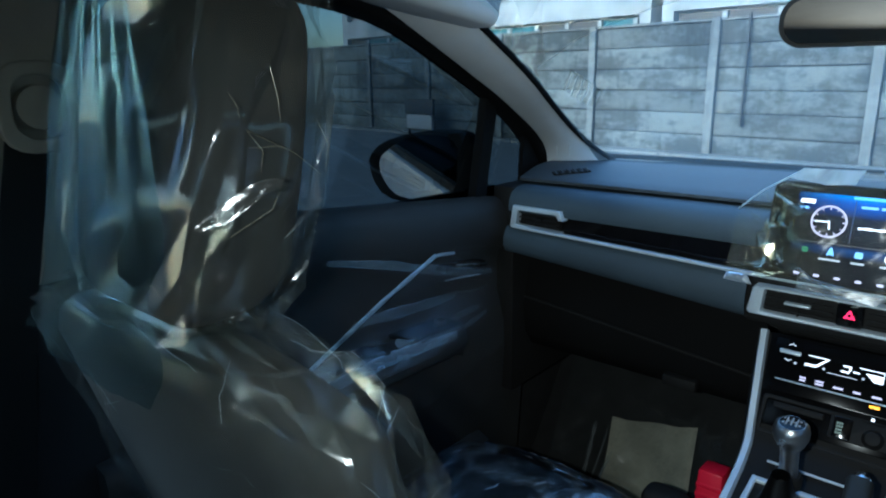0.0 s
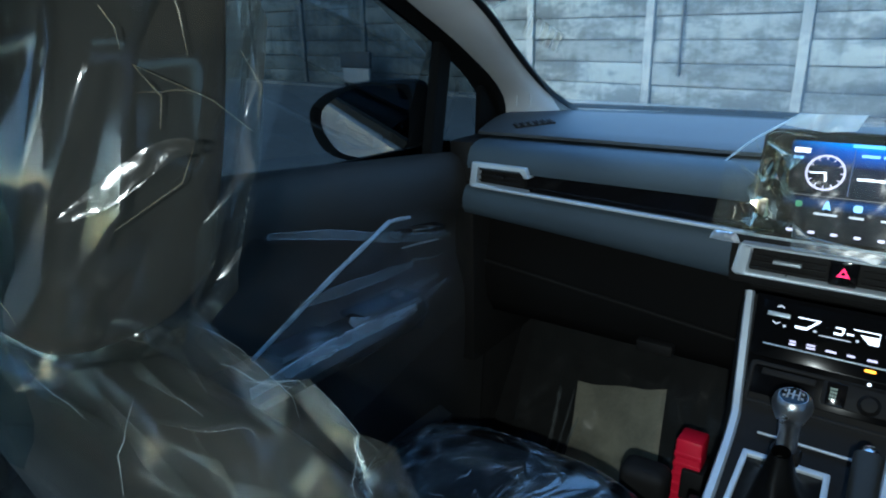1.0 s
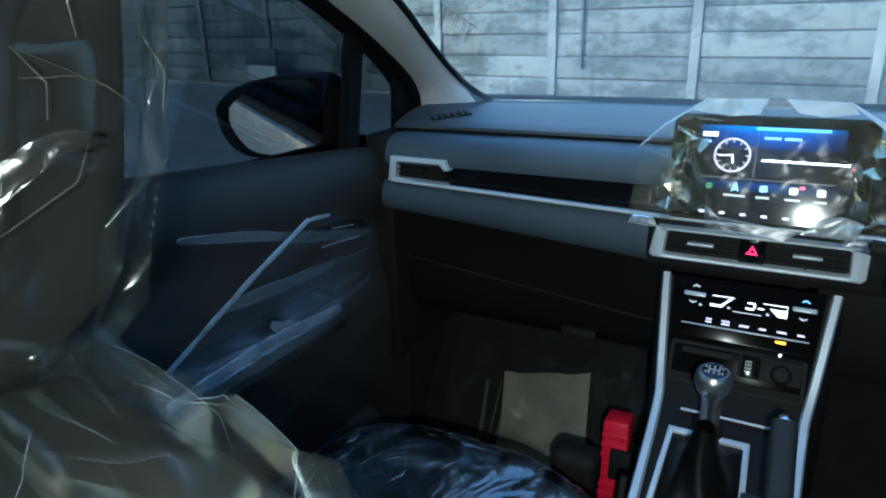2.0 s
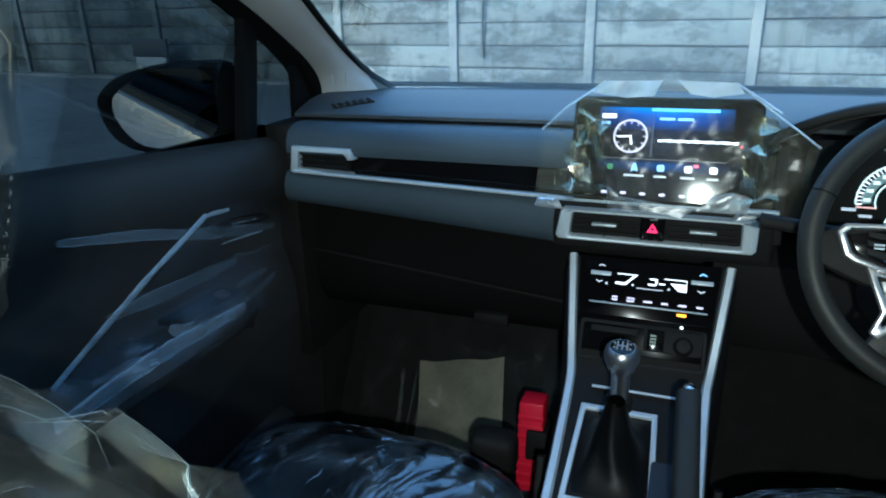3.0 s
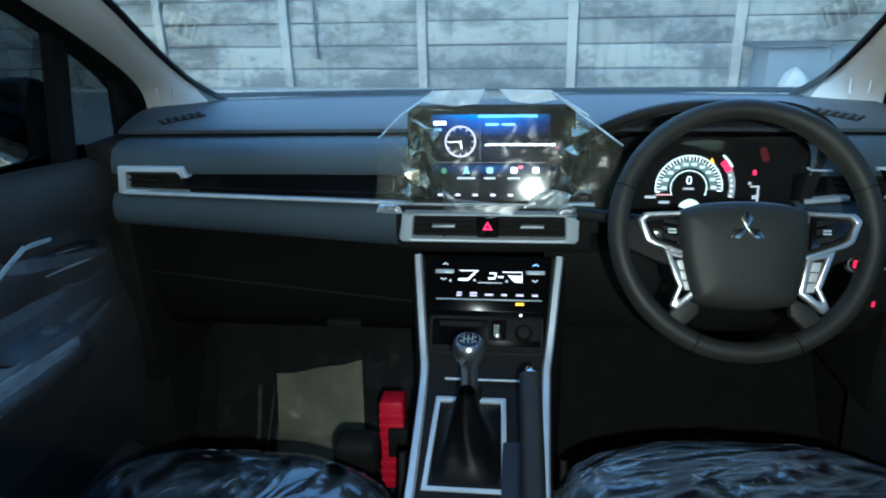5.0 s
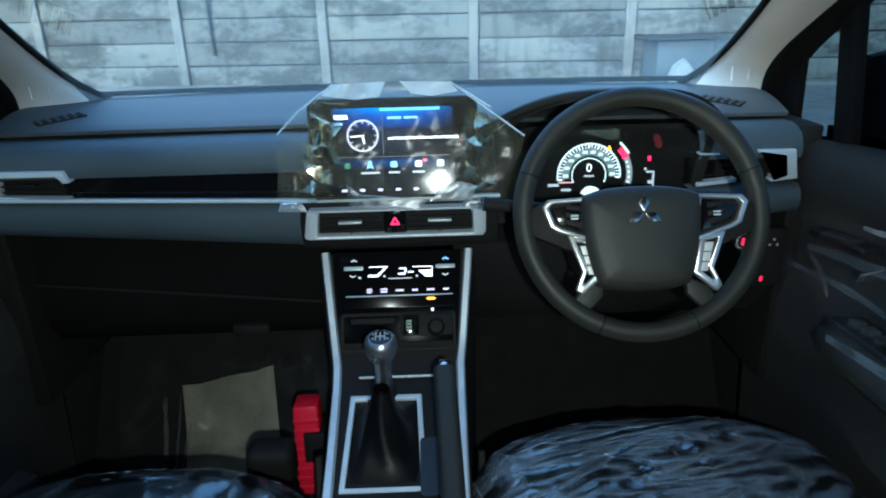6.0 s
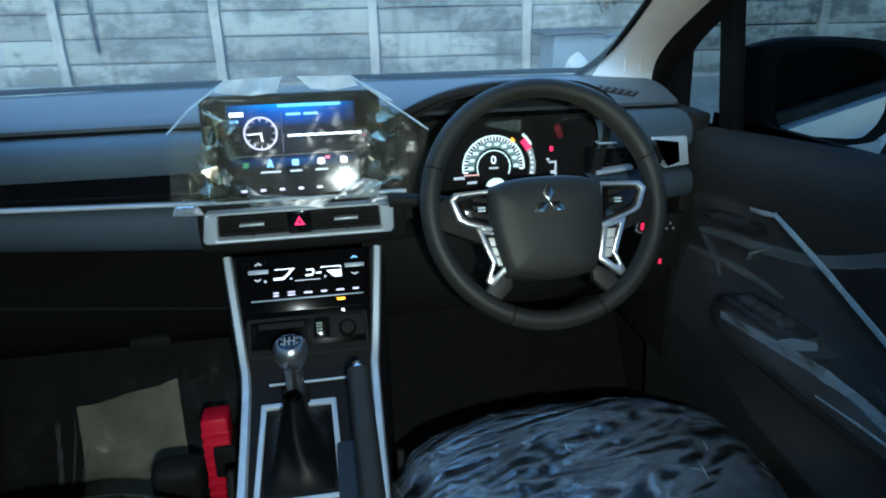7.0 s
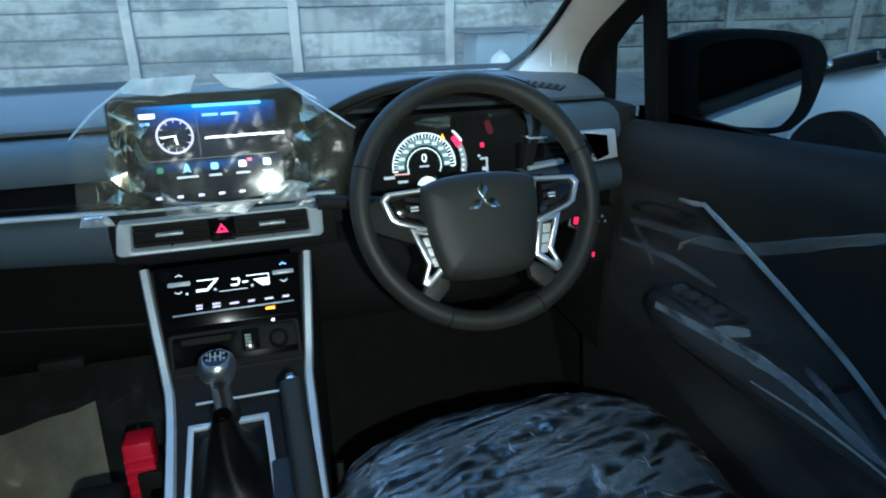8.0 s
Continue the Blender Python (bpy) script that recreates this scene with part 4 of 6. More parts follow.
for s in (-1, 1):
    x0, x1 = (s * 0.076 - 0.052, s * 0.076 + 0.052)
    for k in range(4):
        part("slat", slat(x0, x1, 1.0475 + 0.0100 * k, 1.205), M_PLASTIC, cv)
    part("tab", box(s * 0.076 - 0.020, s * 0.076 + 0.020, 1.186, 1.198, 1.062, 1.0665, 0.0015), M_SILVER, cv, "silver tab")
    part("divider", box(s * 0.076 - 0.001, s * 0.076 + 0.001, 1.196, 1.215, 1.036, 1.084), M_PLASTIC, cv)
hz = part("hazard_switch", box(-0.019, 0.019, 1.192, 1.22, 1.0420, 1.0825, 0.003), M_GLOSS, cv, "black hazard switch")
part("triangle", moved(ring([(-0.009, -0.007), (0.009, -0.007), (0, 0.0085)], [(-0.0035, -0.0035), (0.0035, -0.0035), (0, 0.0030)], 0.001), frame_at((0, 1.1925, 1.064), (1, 0, 0), (0, 0, 1))), G_RED, hz, "lit red warning triangle")

# demister slots at both ends of the top pad
for s in (-1, 1):
    vm = pose(s * 0.597, 1.335, 1.2285, 6, 0, 0) @ pose(0, 0, 0, 0, 0, s * -45)
    d = part("demister_vent", moved(box(-0.042, 0.042, -0.015, 0.015, -0.004, 0.0012, 0.0005), vm), M_DEEP, dash)
    for k in range(6):
        part("slat", moved(box(-0.002, 0.002, -0.015, 0.015, 0.0, 0.004), vm @ pose(-0.036 + 0.0145 * k, 0, 0, 0, 25, 0)), M_TOP, d)

# hood over the instruments
hood_rows = []
for k in range(9):
    t = k / 8
    y = 1.40 - 0.22 * t
    row = []
    for i in range(21):
        u = -1 + i / 10
        hw = blend(0.175, 0.205, t)
        hh = blend(0.030, 0.074, t) * (1 - abs(u) ** 3.2) + (0.004 * t if abs(u) < 0.9 else 0)
        row.append((0.365 + hw * u, y + 0.05 * abs(u) ** 2 * t, 1.196 + hh + 0.008 * t * u))
    hood_rows.append(row)
hood = part("instrument_hood", loft(hood_rows, thick=0.012), M_PLASTIC, dash, "black arched instrument hood", 50)
part("hood_cheek", loft([[(0.180, 1.20, 1.205), (0.175, 1.30, 1.20), (0.17, 1.36, 1.19)], [(0.190, 1.205, 1.05), (0.185, 1.30, 1.05), (0.18, 1.36, 1.05)]], thick=0.012), M_PLASTIC, hood)
part("hood_cheek", loft([[(0.540, 1.20, 1.21), (0.545, 1.30, 1.20), (0.55, 1.36, 1.19)], [(0.515, 1.205, 1.05), (0.52, 1.30, 1.05), (0.53, 1.36, 1.05)]], thick=0.012), M_PLASTIC, hood)
part("crease", sweep(smooth_path([(0.158, 1.235, 1.200), (0.195, 1.215, 1.232), (0.27, 1.20, 1.260), (0.36, 1.195, 1.268), (0.46, 1.20, 1.260)], 5), rounded(0.026, 0.014, 0.005)), M_PLASTIC, hood)

# ---- instruments ----
clu = thing("instrument_cluster", (0.37, 1.245, 1.13), "lit instrument cluster with a white speedometer arc", "instruments")
CM = frame_at((0.345, 1.232, 1.128), (1, 0, 0), (0, 0.12, 1))
part("backing", moved(prism(rounded(0.33, 0.16, 0.02, cx=0.03, cy=0.0), 0.004), CM @ pose(0, 0, -0.006)), M_DEEP, clu)
part("cover", moved(prism(rounded(0.32, 0.15, 0.02, cx=0.03), 0.001), CM @ pose(0, 0, 0.014)), M_CLEAR, clu).visible_shadow = False


def arc_band(r0, r1, a0, a1, n=36, h=0.0008):
    bm = bmesh.new()
    v = []
    for i in range(n + 1):
        a = radians(a0 + (a1 - a0) * i / n)
        v.append([bm.verts.new((r * math.cos(a), r * math.sin(a), z)) for r, z in ((r0, 0), (r0, h), (r1, h), (r1, 0))])
    for p, q in zip(v, v[1:]):
        for k in range(4):
            bm.faces.new((p[k], p[(k + 1) % 4], q[(k + 1) % 4], q[k]))
    return bm


DM = CM @ pose(-0.008, -0.005, 0.0) @ Matrix.Scale(0.95, 4)
dial = part("dial", moved(join(arc_band(0.056, 0.0585, -5, 188), arc_band(0.030, 0.032, -25, 205)), DM), G_DIAL, clu, "lit white dial arcs")
part("ticks", moved(join(*[moved(box(0.049, 0.056, -0.0007 - 0.0006 * (i % 3 == 0), 0.0007 + 0.0006 * (i % 3 == 0), 0, 0.0008), pose(0, 0, 0, 0, 0, -5 + 193 * i / 30)) for i in range(31)]), DM), G_WHITE, dial)
part("scale_marks", moved(join(*[moved(box(-0.0046, 0.0046, -0.0026, 0.0026, 0, 0.0008), pose(0.0425 * math.cos(a), 0.0425 * math.sin(a), 0)) for a in [radians(2 + 178 * i / 9) for i in range(10)]]), DM), G_DIAL, dial, "white scale marks")
part("inner_ring", moved(arc_band(0.036, 0.049, -5, 188, h=0.0003), DM), glow("dial_haze", (0.40, 0.62, 0.60), 0.30), dial)
lettering("0", 0.021, G_WHITE, clu, DM @ pose(0, 0.0130, 0.001))
part("unit_mark", moved(box(-0.009, 0.009, -0.003, 0.0005, 0, 0.0008), DM), G_SOFT, clu)
part("pointer", moved(box(-0.056, -0.028, -0.0012, 0.0012, 0.001, 0.002), DM @ pose(0, -0.012, 0)), glow("pointer_light", (1.0, 0.55, 0.5), 0.9), clu)
part("trip_mark", moved(join(box(-0.075, -0.055, -0.019, -0.014, 0, 0.0008), box(-0.050, -0.032, -0.028, -0.0235, 0, 0.0008)), DM), G_SOFT, clu)
part("lower_glow", moved(arc_band(0.0, 0.020, 20, 160, 14), DM @ pose(0.004, -0.040, 0)), G_DIAL, clu)
rev = part("rev_scale", moved(arc_band(0.063, 0.0735, -14, 26, 12), DM @ pose(0.006, 0, 0)), glow("grey_light", (0.7, 0.8, 0.8), 0.35), clu)
part("red_zone", moved(arc_band(0.062, 0.0735, 26, 44, 8, 0.001), DM @ pose(0.006, 0, 0)), G_RED, rev, "red zone")
part("red_edge", moved(arc_band(0.0735, 0.0775, 30, 50, 8, 0.001), DM @ pose(0.006, 0, 0)), G_DIAL, rev)
part("dots", moved(join(*[moved(box(-0.0016, 0.0016, -0.0016, 0.0016, 0, 0.0016), pose(0.006 + 0.067 * math.cos(radians(a)), 0.067 * math.sin(radians(a)), 0)) for a in (-12, -4, 4, 12, 20)]), DM), G_WHITE, rev)
part("cluster_glow", moved(prism([(-0.005, -0.004), (0.005, -0.004), (0, 0.0055)], 0.001), DM @ pose(0.036, 0.0485, 0.0)), G_AMBER, clu, "lit amber triangle")
part("belt_lamp", moved(join(lathe([(0, 0), (0.0032, 0), (0.0032, 0.001), (0, 0.001)], 12), box(-0.0030, 0.0030, -0.0060, -0.0030, 0, 0.001)), DM @ pose(0.110, 0.0295, 0)), G_RED, clu, "lit red belt lamp")
part("fuel_scale", moved(join(box(0.128, 0.133, 0.018, 0.0225, 0, 0.001), box(0.132, 0.147, 0.013, 0.0165, 0, 0.001), box(0.1435, 0.147, -0.012, 0.0165, 0, 0.001), box(0.136, 0.145, -0.007, -0.001, 0, 0.001)), DM @ pose(-0.027, -0.0115, 0)), G_SOFT, clu, "lit fuel scale")
# Red reflection on the cover, put in as a dim glowing patch.
part("cluster_glow", moved(prism(rounded(0.012, 0.026, 0.005), 0.0006), DM @ pose(0.123, 0.059, 0.002, 0, 0, 20)), glow("red_reflection_glow", (0.6, 0.01, 0.03), 0.10), clu, "glowing patch for the cover's red reflection")

# ---- display in the middle of the dash ----
hu = thing("display_unit", (0.005, 1.19, 1.12), "wide lit touch display in a black surround on the dash", "display")
SM = frame_at((0.005, 1.152, 1.1375), (1, 0, 0), (0, 0.262, 0.965))
part("housing", moved(prism(rounded(0.272, 0.160, 0.016, cy=0.060), 0.030, 0.006), SM @ pose(0, 0, -0.031)), M_PLASTIC, hu)
part("surround", moved(prism(rounded(0.262, 0.150, 0.012, cy=0.060), 0.003, 0.001), SM @ pose(0, 0, -0.003)), M_PANEL, hu, "glossy black surround")


def lit_screen():
    """A dark panel with a blue glow that falls from its upper edge."""
    m, n, l, p = base("lit_screen")
    p.inputs["Base Color"].default_value = (0.006, 0.006, 0.007, 1)
    p.inputs["Roughness"].default_value = 0.065
    co = n.new("ShaderNodeTexCoord")
    sep = n.new("ShaderNodeSeparateXYZ")
    l.new(co.outputs["Generated"], sep.inputs[0])
    rz = n.new("ShaderNodeValToRGB")
    e = rz.color_ramp.elements
    e[0].position, e[0].color = 0.0, (0.004, 0.005, 0.008, 1)
    e[1].position, e[1].color = 1.0, (0.02, 0.30, 1.0, 1)
    for pos, c in ((0.30, (0.005, 0.006, 0.010, 1)), (0.385, (0.012, 0.05, 0.16, 1)), (0.44, (0.006, 0.008, 0.014, 1)), (0.75, (0.008, 0.012, 0.03, 1)), (0.92, (0.010, 0.10, 0.50, 1))):
        k = e.new(pos)
        k.color = c
    l.new(sep.outputs["Z"], rz.inputs[0])
    rx = n.new("ShaderNodeValToRGB")
    f = rx.color_ramp.elements
    f[0].position, f[0].color = 0.0, (0.12, 0.12, 0.12, 1)
    f[1].position, f[1].color = 1.0, (0.08, 0.08, 0.08, 1)
    k = f.new(0.55)
    k.color = (1, 1, 1, 1)
    l.new(sep.outputs["X"], rx.inputs[0])
    mx = n.new("ShaderNodeMix")
    mx.data_type, mx.blend_type = "RGBA", "MULTIPLY"
    mx.inputs["Factor"].default_value = 1
    l.new(rz.outputs[0], mx.inputs["A"])
    l.new(rx.outputs[0], mx.inputs["B"])
    l.new(mx.outputs["Result"], p.inputs["Emission Color"])
    p.inputs["Emission Strength"].default_value = 0.2
    return m


scr = part("screen", moved(prism(rounded(0.192, 0.138, 0.003, cy=0.054), 0.0012), SM), lit_screen(), hu, "lit dark blue screen")
UP = 0.0016


def mark(name, bm, material, label=""):
    return part(name, moved(bm, SM @ pose(0, 0, UP)), material, scr, label)


CX, CY = -0.048, 0.080
mark("clock_ring", moved(arc_band(0.0225, 0.0255, 0, 360, 40, 0.0004), pose(CX, CY, 0)), G_LILAC, "white clock ring")
mark("clock_ticks", join(*[moved(box(0.0185, 0.0225, -0.0008, 0.0008, 0, 0.0004), pose(CX, CY, 0, 0, 0, 30 * i)) for i in range(12)]), G_LILAC)
mark("clock_hand", moved(box(-0.019, 0.002, -0.0011, 0.0011, 0, 0.0006), pose(CX, CY, 0, 0, 0, 4)), G_WHITE)
mark("clock_hand", moved(box(-0.001, 0.0125, -0.0014, 0.0014, 0, 0.0006), pose(CX, CY, 0, 0, 0, -80)), G_WHITE)
mark("date_mark", join(box(-0.092, -0.071, 0.106, 0.113, 0, 0.0004)), G_WHITE)
mark("date_mark", box(-0.092, -0.079, 0.097, 0.101, 0, 0.0004), G_SKYBLUE)
mark("top_bar", box(-0.02, 0.075, 0.118, 0.1225, 0, 0.0004), glow("top_bar_light", (0.15, 0.55, 1.0), 1.3))
mark("heading_mark", join(box(-0.008, 0.014, 0.105, 0.109, 0, 0.0004), box(0.018, 0.040, 0.105, 0.109, 0, 0.0004)), G_SKYBLUE)
mark("text_line", join(*[box(-0.008 + 0.0066 * i, -0.0018 + 0.0066 * i, 0.0728 + 0.0005 * (i % 2), 0.0764 + 0.0004 * (i % 3), 0, 0.0004) for i in range(17)]), G_WHITE)
mark("divider", box(-0.0165, -0.0155, 0.050, 0.115, 0, 0.0003), glow("faint_blue_light", (0.05, 0.12, 0.4), 0.4))
mark("divider", box(-0.088, 0.090, 0.046, 0.0468, 0, 0.0003), glow("faint_white_light", (0.3, 0.3, 0.4), 0.3))
mark("icon", moved(prism([(-0.0055, -0.006), (0, -0.0035), (0.0055, -0.006), (0.0025, 0.005), (0, 0.0085), (-0.0025, 0.005)], 0.0005), pose(-0.038, 0.033, 0)), G_SKYBLUE, "pale arrow icon")
for i, x in enumerate((0.0, 0.039, 0.074)):
    mark("icon", moved(prism(rounded(0.011, 0.010, 0.003), 0.0005), pose(x, 0.034, 0)), (G_SKYBLUE, G_WHITE, G_WHITE)[i])
mark("icon", moved(prism(rounded(0.009, 0.009, 0.003), 0.0005), pose(-0.074, 0.033, 0)), G_GREEN)
mark("icon_badge", box(0.046, 0.053, 0.037, 0.0415, 0, 0.0006), G_RED)
for x, w in ((-0.038, 0.030), (0.0, 0.018), (0.039, 0.020), (0.074, 0.016)):
    mark("icon_caption", box(x - w / 2, x + w / 2, 0.0195, 0.0228, 0, 0.0004), G_SOFT)
for i in range(6):
    part("key", moved(prism(rounded(0.009, 0.0045, 0.002), 0.0008), SM @ pose(-0.080 + 0.0285 * i, -0.006, 0.0016)), G_LILAC, hu)

# clear protective sheet still hanging over the display
def sheet(poly, nx=46, nz=26, bulge=0.02, seed=0.0, amp=0.006, wave=22):
    """A crumpled sheet inside an outline (local x, y), bowed towards the viewer."""
    xs, ys = [p[0] for p in poly], [p[1] for p in poly]
    y0, y1 = min(ys), max(ys)

    def span(y):
        hits = []
        for a, b in zip(poly, poly[1:] + poly[:1]):
            if (a[1] - y) * (b[1] - y) <= 0 and abs(a[1] - b[1]) > 1e-9:
                hits.append(a[0] + (b[0] - a[0]) * (y - a[1]) / (b[1] - a[1]))
        return min(hits), max(hits)

    rows = []
    for j in range(nz + 1):
        y = y0 + (y1 - y0) * (0.0005 + 0.999 * j / nz)
        a, b = span(y)
        row = []
        for i in range(nx + 1):
            u = i / nx
            x = a + (b - a) * u
            q = Vector((x * wave, y * wave, seed))
            z = bulge * math.sin(math.pi * u) ** 0.5 * math.sin(math.pi * min(1, j / nz)) ** 0.5
            z += amp * (noise.noise(q) + 0.6 * abs(noise.noise(q * 2.3)) + 0.35 * noise.noise(q * 5.1))
            row.append((x, y, z))
        rows.append(row)
    return loft(rows)


def crumple(bm, amp, sd, cuts, fine):
    """Breaks a skin into flat, sharply creased facets, as stiff clear film lies."""
    rnd = random.Random(sd)
    bm.normal_update()
    for v in bm.verts:
        n = v.normal.copy()
        v.co += n * (amp * rnd.uniform(-0.4, 1.0)) + Vector((rnd.uniform(-1, 1), rnd.uniform(-1, 1), rnd.uniform(-1, 1))) * amp * 1.6
    bmesh.ops.triangulate(bm, faces=bm.faces[:], quad_method="ALTERNATE")
    bmesh.ops.subdivide_edges(bm, edges=bm.edges[:], cuts=cuts, use_grid_fill=True)
    bmesh.ops.triangulate(bm, faces=bm.faces[:])
    bm.normal_update()
    for v in bm.verts:
        q = Vector((v.co.x * 60, v.co.y * 60, v.co.z * 35 + sd))
        v.co += v.normal * fine * noise.noise(q)
    return bm


FILM = [(-0.190, -0.026), (0.185, -0.030), (0.203, 0.072), (0.150, 0.118), (0.088, 0.158), (-0.094, 0.158), (-0.150, 0.118), (-0.184, 0.084)]
cover = thing("display_film", (0.005, 1.16, 1.11), "crumpled clear plastic sheet hanging over the display", "plastic film")
part("sheet", moved(sheet(FILM, bulge=0.010, seed=3.1, amp=0.0055), SM @ pose(0.004, 0, 0.012)), M_SCREENFILM, cover)
for poly in ([(-0.096, 0.158), (-0.012, 0.160), (-0.022, 0.138), (-0.060, 0.134), (-0.112, 0.141)], [(0.010, 0.160), (0.088, 0.158), (0.100, 0.143), (0.060, 0.137), (0.028, 0.141)], [(-0.012, 0.158), (0.010, 0.158), (0.028, 0.146), (-0.022, 0.144)]):
    part("folded_top", moved(prism(poly, 0.0006), SM @ pose(0.004, 0, 0.022)), M_FROST if len(poly) > 4 else M_FOLD, cover, "frosted folded upper edge")
for k, poly in enumerate(([(-0.186, -0.036), (-0.140, -0.037), (-0.150, -0.022), (-0.182, -0.022)], [(-0.075, -0.036), (0.030, -0.038), (0.055, -0.020), (0.0, -0.018), (-0.055, -0.012), (-0.078, 0.004)], [(0.050, -0.026), (0.118, -0.026), (0.125, -0.002), (0.095, 0.004), (0.070, -0.004)], [(0.100, -0.036), (0.165, -0.034), (0.160, -0.024), (0.105, -0.024)])):
    part("folded_foot", moved(sheet(poly, 24, 8, 0.003, 7.7 + k, 0.004), SM @ pose(0.004, 0, 0.026)), M_EDGE if k in (0, 2) else M_BAND2, cover, "pale crumpled lower edge", 25)
for a, b in ((FILM[4], FILM[2]), (FILM[6], FILM[7]), (FILM[3], FILM[4]), (FILM[5], FILM[6])):
    part("edge_fold", moved(tube([(*a, 0), (*b, 0)], 0.0015, 6, up=(0, 0, 1)), SM @ pose(0.004, 0, 0.018)), M_FROST, cover)
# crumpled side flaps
# golden gloss tint puts the torch's warm reflection into the flaps
M_FLAP = film("gold_lit_flap_film", 0.004, 9, 0.05, 0.010, 0.09, color=(0.6, 0.58, 0.45), rough=0.08, slant=0.4, tint=(1.0, 0.90, 0.62))
for x0, x1, sd in ((-0.142, -0.090, 1.7), (0.100, 0.152, 5.3)):
    fb = sheet([(x0, -0.018), (x1 + 0.012, -0.014), (x1 - 0.004, 0.04), (x1 + 0.006, 0.112), (x0 + 0.01, 0.118)], 5, 9, 0.007, sd, 0.006, 15)
    crumple(fb, 0.0050, int(sd * 10), 3, 0.0006)
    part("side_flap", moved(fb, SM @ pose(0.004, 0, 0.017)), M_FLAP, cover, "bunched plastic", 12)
rim_sheet = moved(sheet(FILM, bulge=0.010, seed=3.1, amp=0.0055), SM @ pose(0.004, 0, 0.0135))
tagged(part("creases", creases(rim_sheet, 26, 0.05, 0.00045, 77, keep=lambda c: 0.105 < abs(c.x - 0.005) < 0.16, bend=0.7), M_GLINT, cover, "golden glint lines along creases", 80), kind="stuff")
rim_sheet.free()

# ---- centre console ----
con = thing("centre_console", (0, 0.95, 0.40), "black centre console between two long satin silver strips", "console")
LINE = [(1.205, 1.004), (1.160, 0.935), (1.115, 0.870), (1.080, 0.838), (1.030, 0.815), (0.85, 0.778), (0.62, 0.755), (0.40, 0.75)]


def half_width(y):
    return 0.103 + 0.021 * (y - 1.09) / 0.11 if y > 1.09 else 0.103 - 0.008 * (1.09 - y) / 0.24


pathY = smooth_path([(0, y, z) for y, z in LINE], 4)
body = []
for p in pathY:
    w = half_width(p.y)
    body.append([(x, p.y, z) for x, z in ((-w - 0.012, 0.40), (-w - 0.012, p.z - 0.03), (-w - 0.004, p.z - 0.004), (w + 0.004, p.z - 0.004), (w + 0.012, p.z - 0.03), (w + 0.012, 0.40))])
part("body", loft(body), M_PLASTIC, con, "black console body", 30)
for s in (-1, 1):
    part("side_strip", sweep([(s * half_width(p.y), p.y, p.z) for p in pathY], [(-0.0065, -0.010), (0.0065, -0.010), (0.0075, 0.0), (0.0045, 0.0065), (-0.0045, 0.0065), (-0.0075, 0.0)], (0, -0.6, 0.8)), M_SILVER, con, "long satin silver strip", 50)
FM = frame_at((0, 1.172, 0.962), (1, 0, 0), (0, 0.56, 0.83))
face = part("stack_face", moved(prism([(-0.112, 0.052), (0.112, 0.052), (0.100, -0.105), (-0.100, -0.105)], 0.004, 0.001), FM @ pose(0, 0, -0.003)), M_STACK, con, "glossy black stack face")

cl = thing("climate_panel", (0, 1.172, 0.962), "black climate control panel with lit white symbols", "control panel")
part("panel", moved(prism(rounded(0.206, 0.092, 0.006), 0.004, 0.001), FM @ pose(0.0, -0.002, 0.001)), M_STACK, cl)
CP = FM @ pose(0, 0, 0.0056)


def cmark(name, bm, material, label=""):
    return part(name, moved(bm, CP), material, cl, label)


def chevron(x, y, w=0.006, up=1):
    return join(moved(box(-w, 0.0012, -0.0010, 0.0010, 0, 0.0005), pose(x, y, 0, 0, 0, 28 * up)), moved(box(-0.0012, w, -0.0010, 0.0010, 0, 0.0005), pose(x, y, 0, 0, 0, -28 * up)))


cmark("rocker", box(-0.091, -0.058, 0.0185, 0.0255, 0, 0.003, 0.001), M_SILVER, "grey rocker")
cmark("rocker", box(0.067, 0.100, 0.0185, 0.0255, 0, 0.003, 0.001), M_SILVER, "grey rocker")
cmark("chevron", chevron(-0.074, 0.037), G_SOFT)
cmark("chevron", chevron(0.084, 0.037), G_SKYBLUE)
cmark("chevron", chevron(-0.076, 0.0075, up=-1), G_SOFT)
cmark("chevron", chevron(0.083, 0.0065, up=-1), G_SOFT)
cmark("fan_scale", prism([(-0.050, 0.0065), (-0.033, 0.0065), (-0.015, 0.0250), (-0.048, 0.0250), (-0.048, 0.0235), (-0.021, 0.0235), (-0.034, 0.0105), (-0.050, 0.0105)], 0.0005), G_WHITE, "white wedge scale")
cmark("temperature_mark", join(box(0.004, 0.016, 0.019, 0.0215, 0, 0.0005), box(0.013, 0.016, 0.013, 0.021, 0, 0.0005), box(0.002, 0.014, 0.0095, 0.0125, 0, 0.0005), box(0.019, 0.028, 0.0125, 0.0150, 0, 0.0005)), G_WHITE)
cmark("under_line", box(-0.016, 0.026, 0.0025, 0.0040, 0, 0.0005), G_SOFT)
cmark("heat_scale", prism([(0.026, 0.0235), (0.061, 0.0235), (0.061, 0.0045), (0.049, 0.0045), (0.036, 0.0165), (0.060, 0.0165), (0.060, 0.0220), (0.027, 0.0220)], 0.0005), G_WHITE, "white wedge scale")
for x, y in ((-0.022, 0.0075), (-0.064, 0.0060), (0.034, 0.0065)):
    cmark("dot", lathe([(0, 0), (0.0022, 0), (0.0022, 0.0005), (0, 0.0005)], 10, pose(x, y, 0)), G_SOFT)
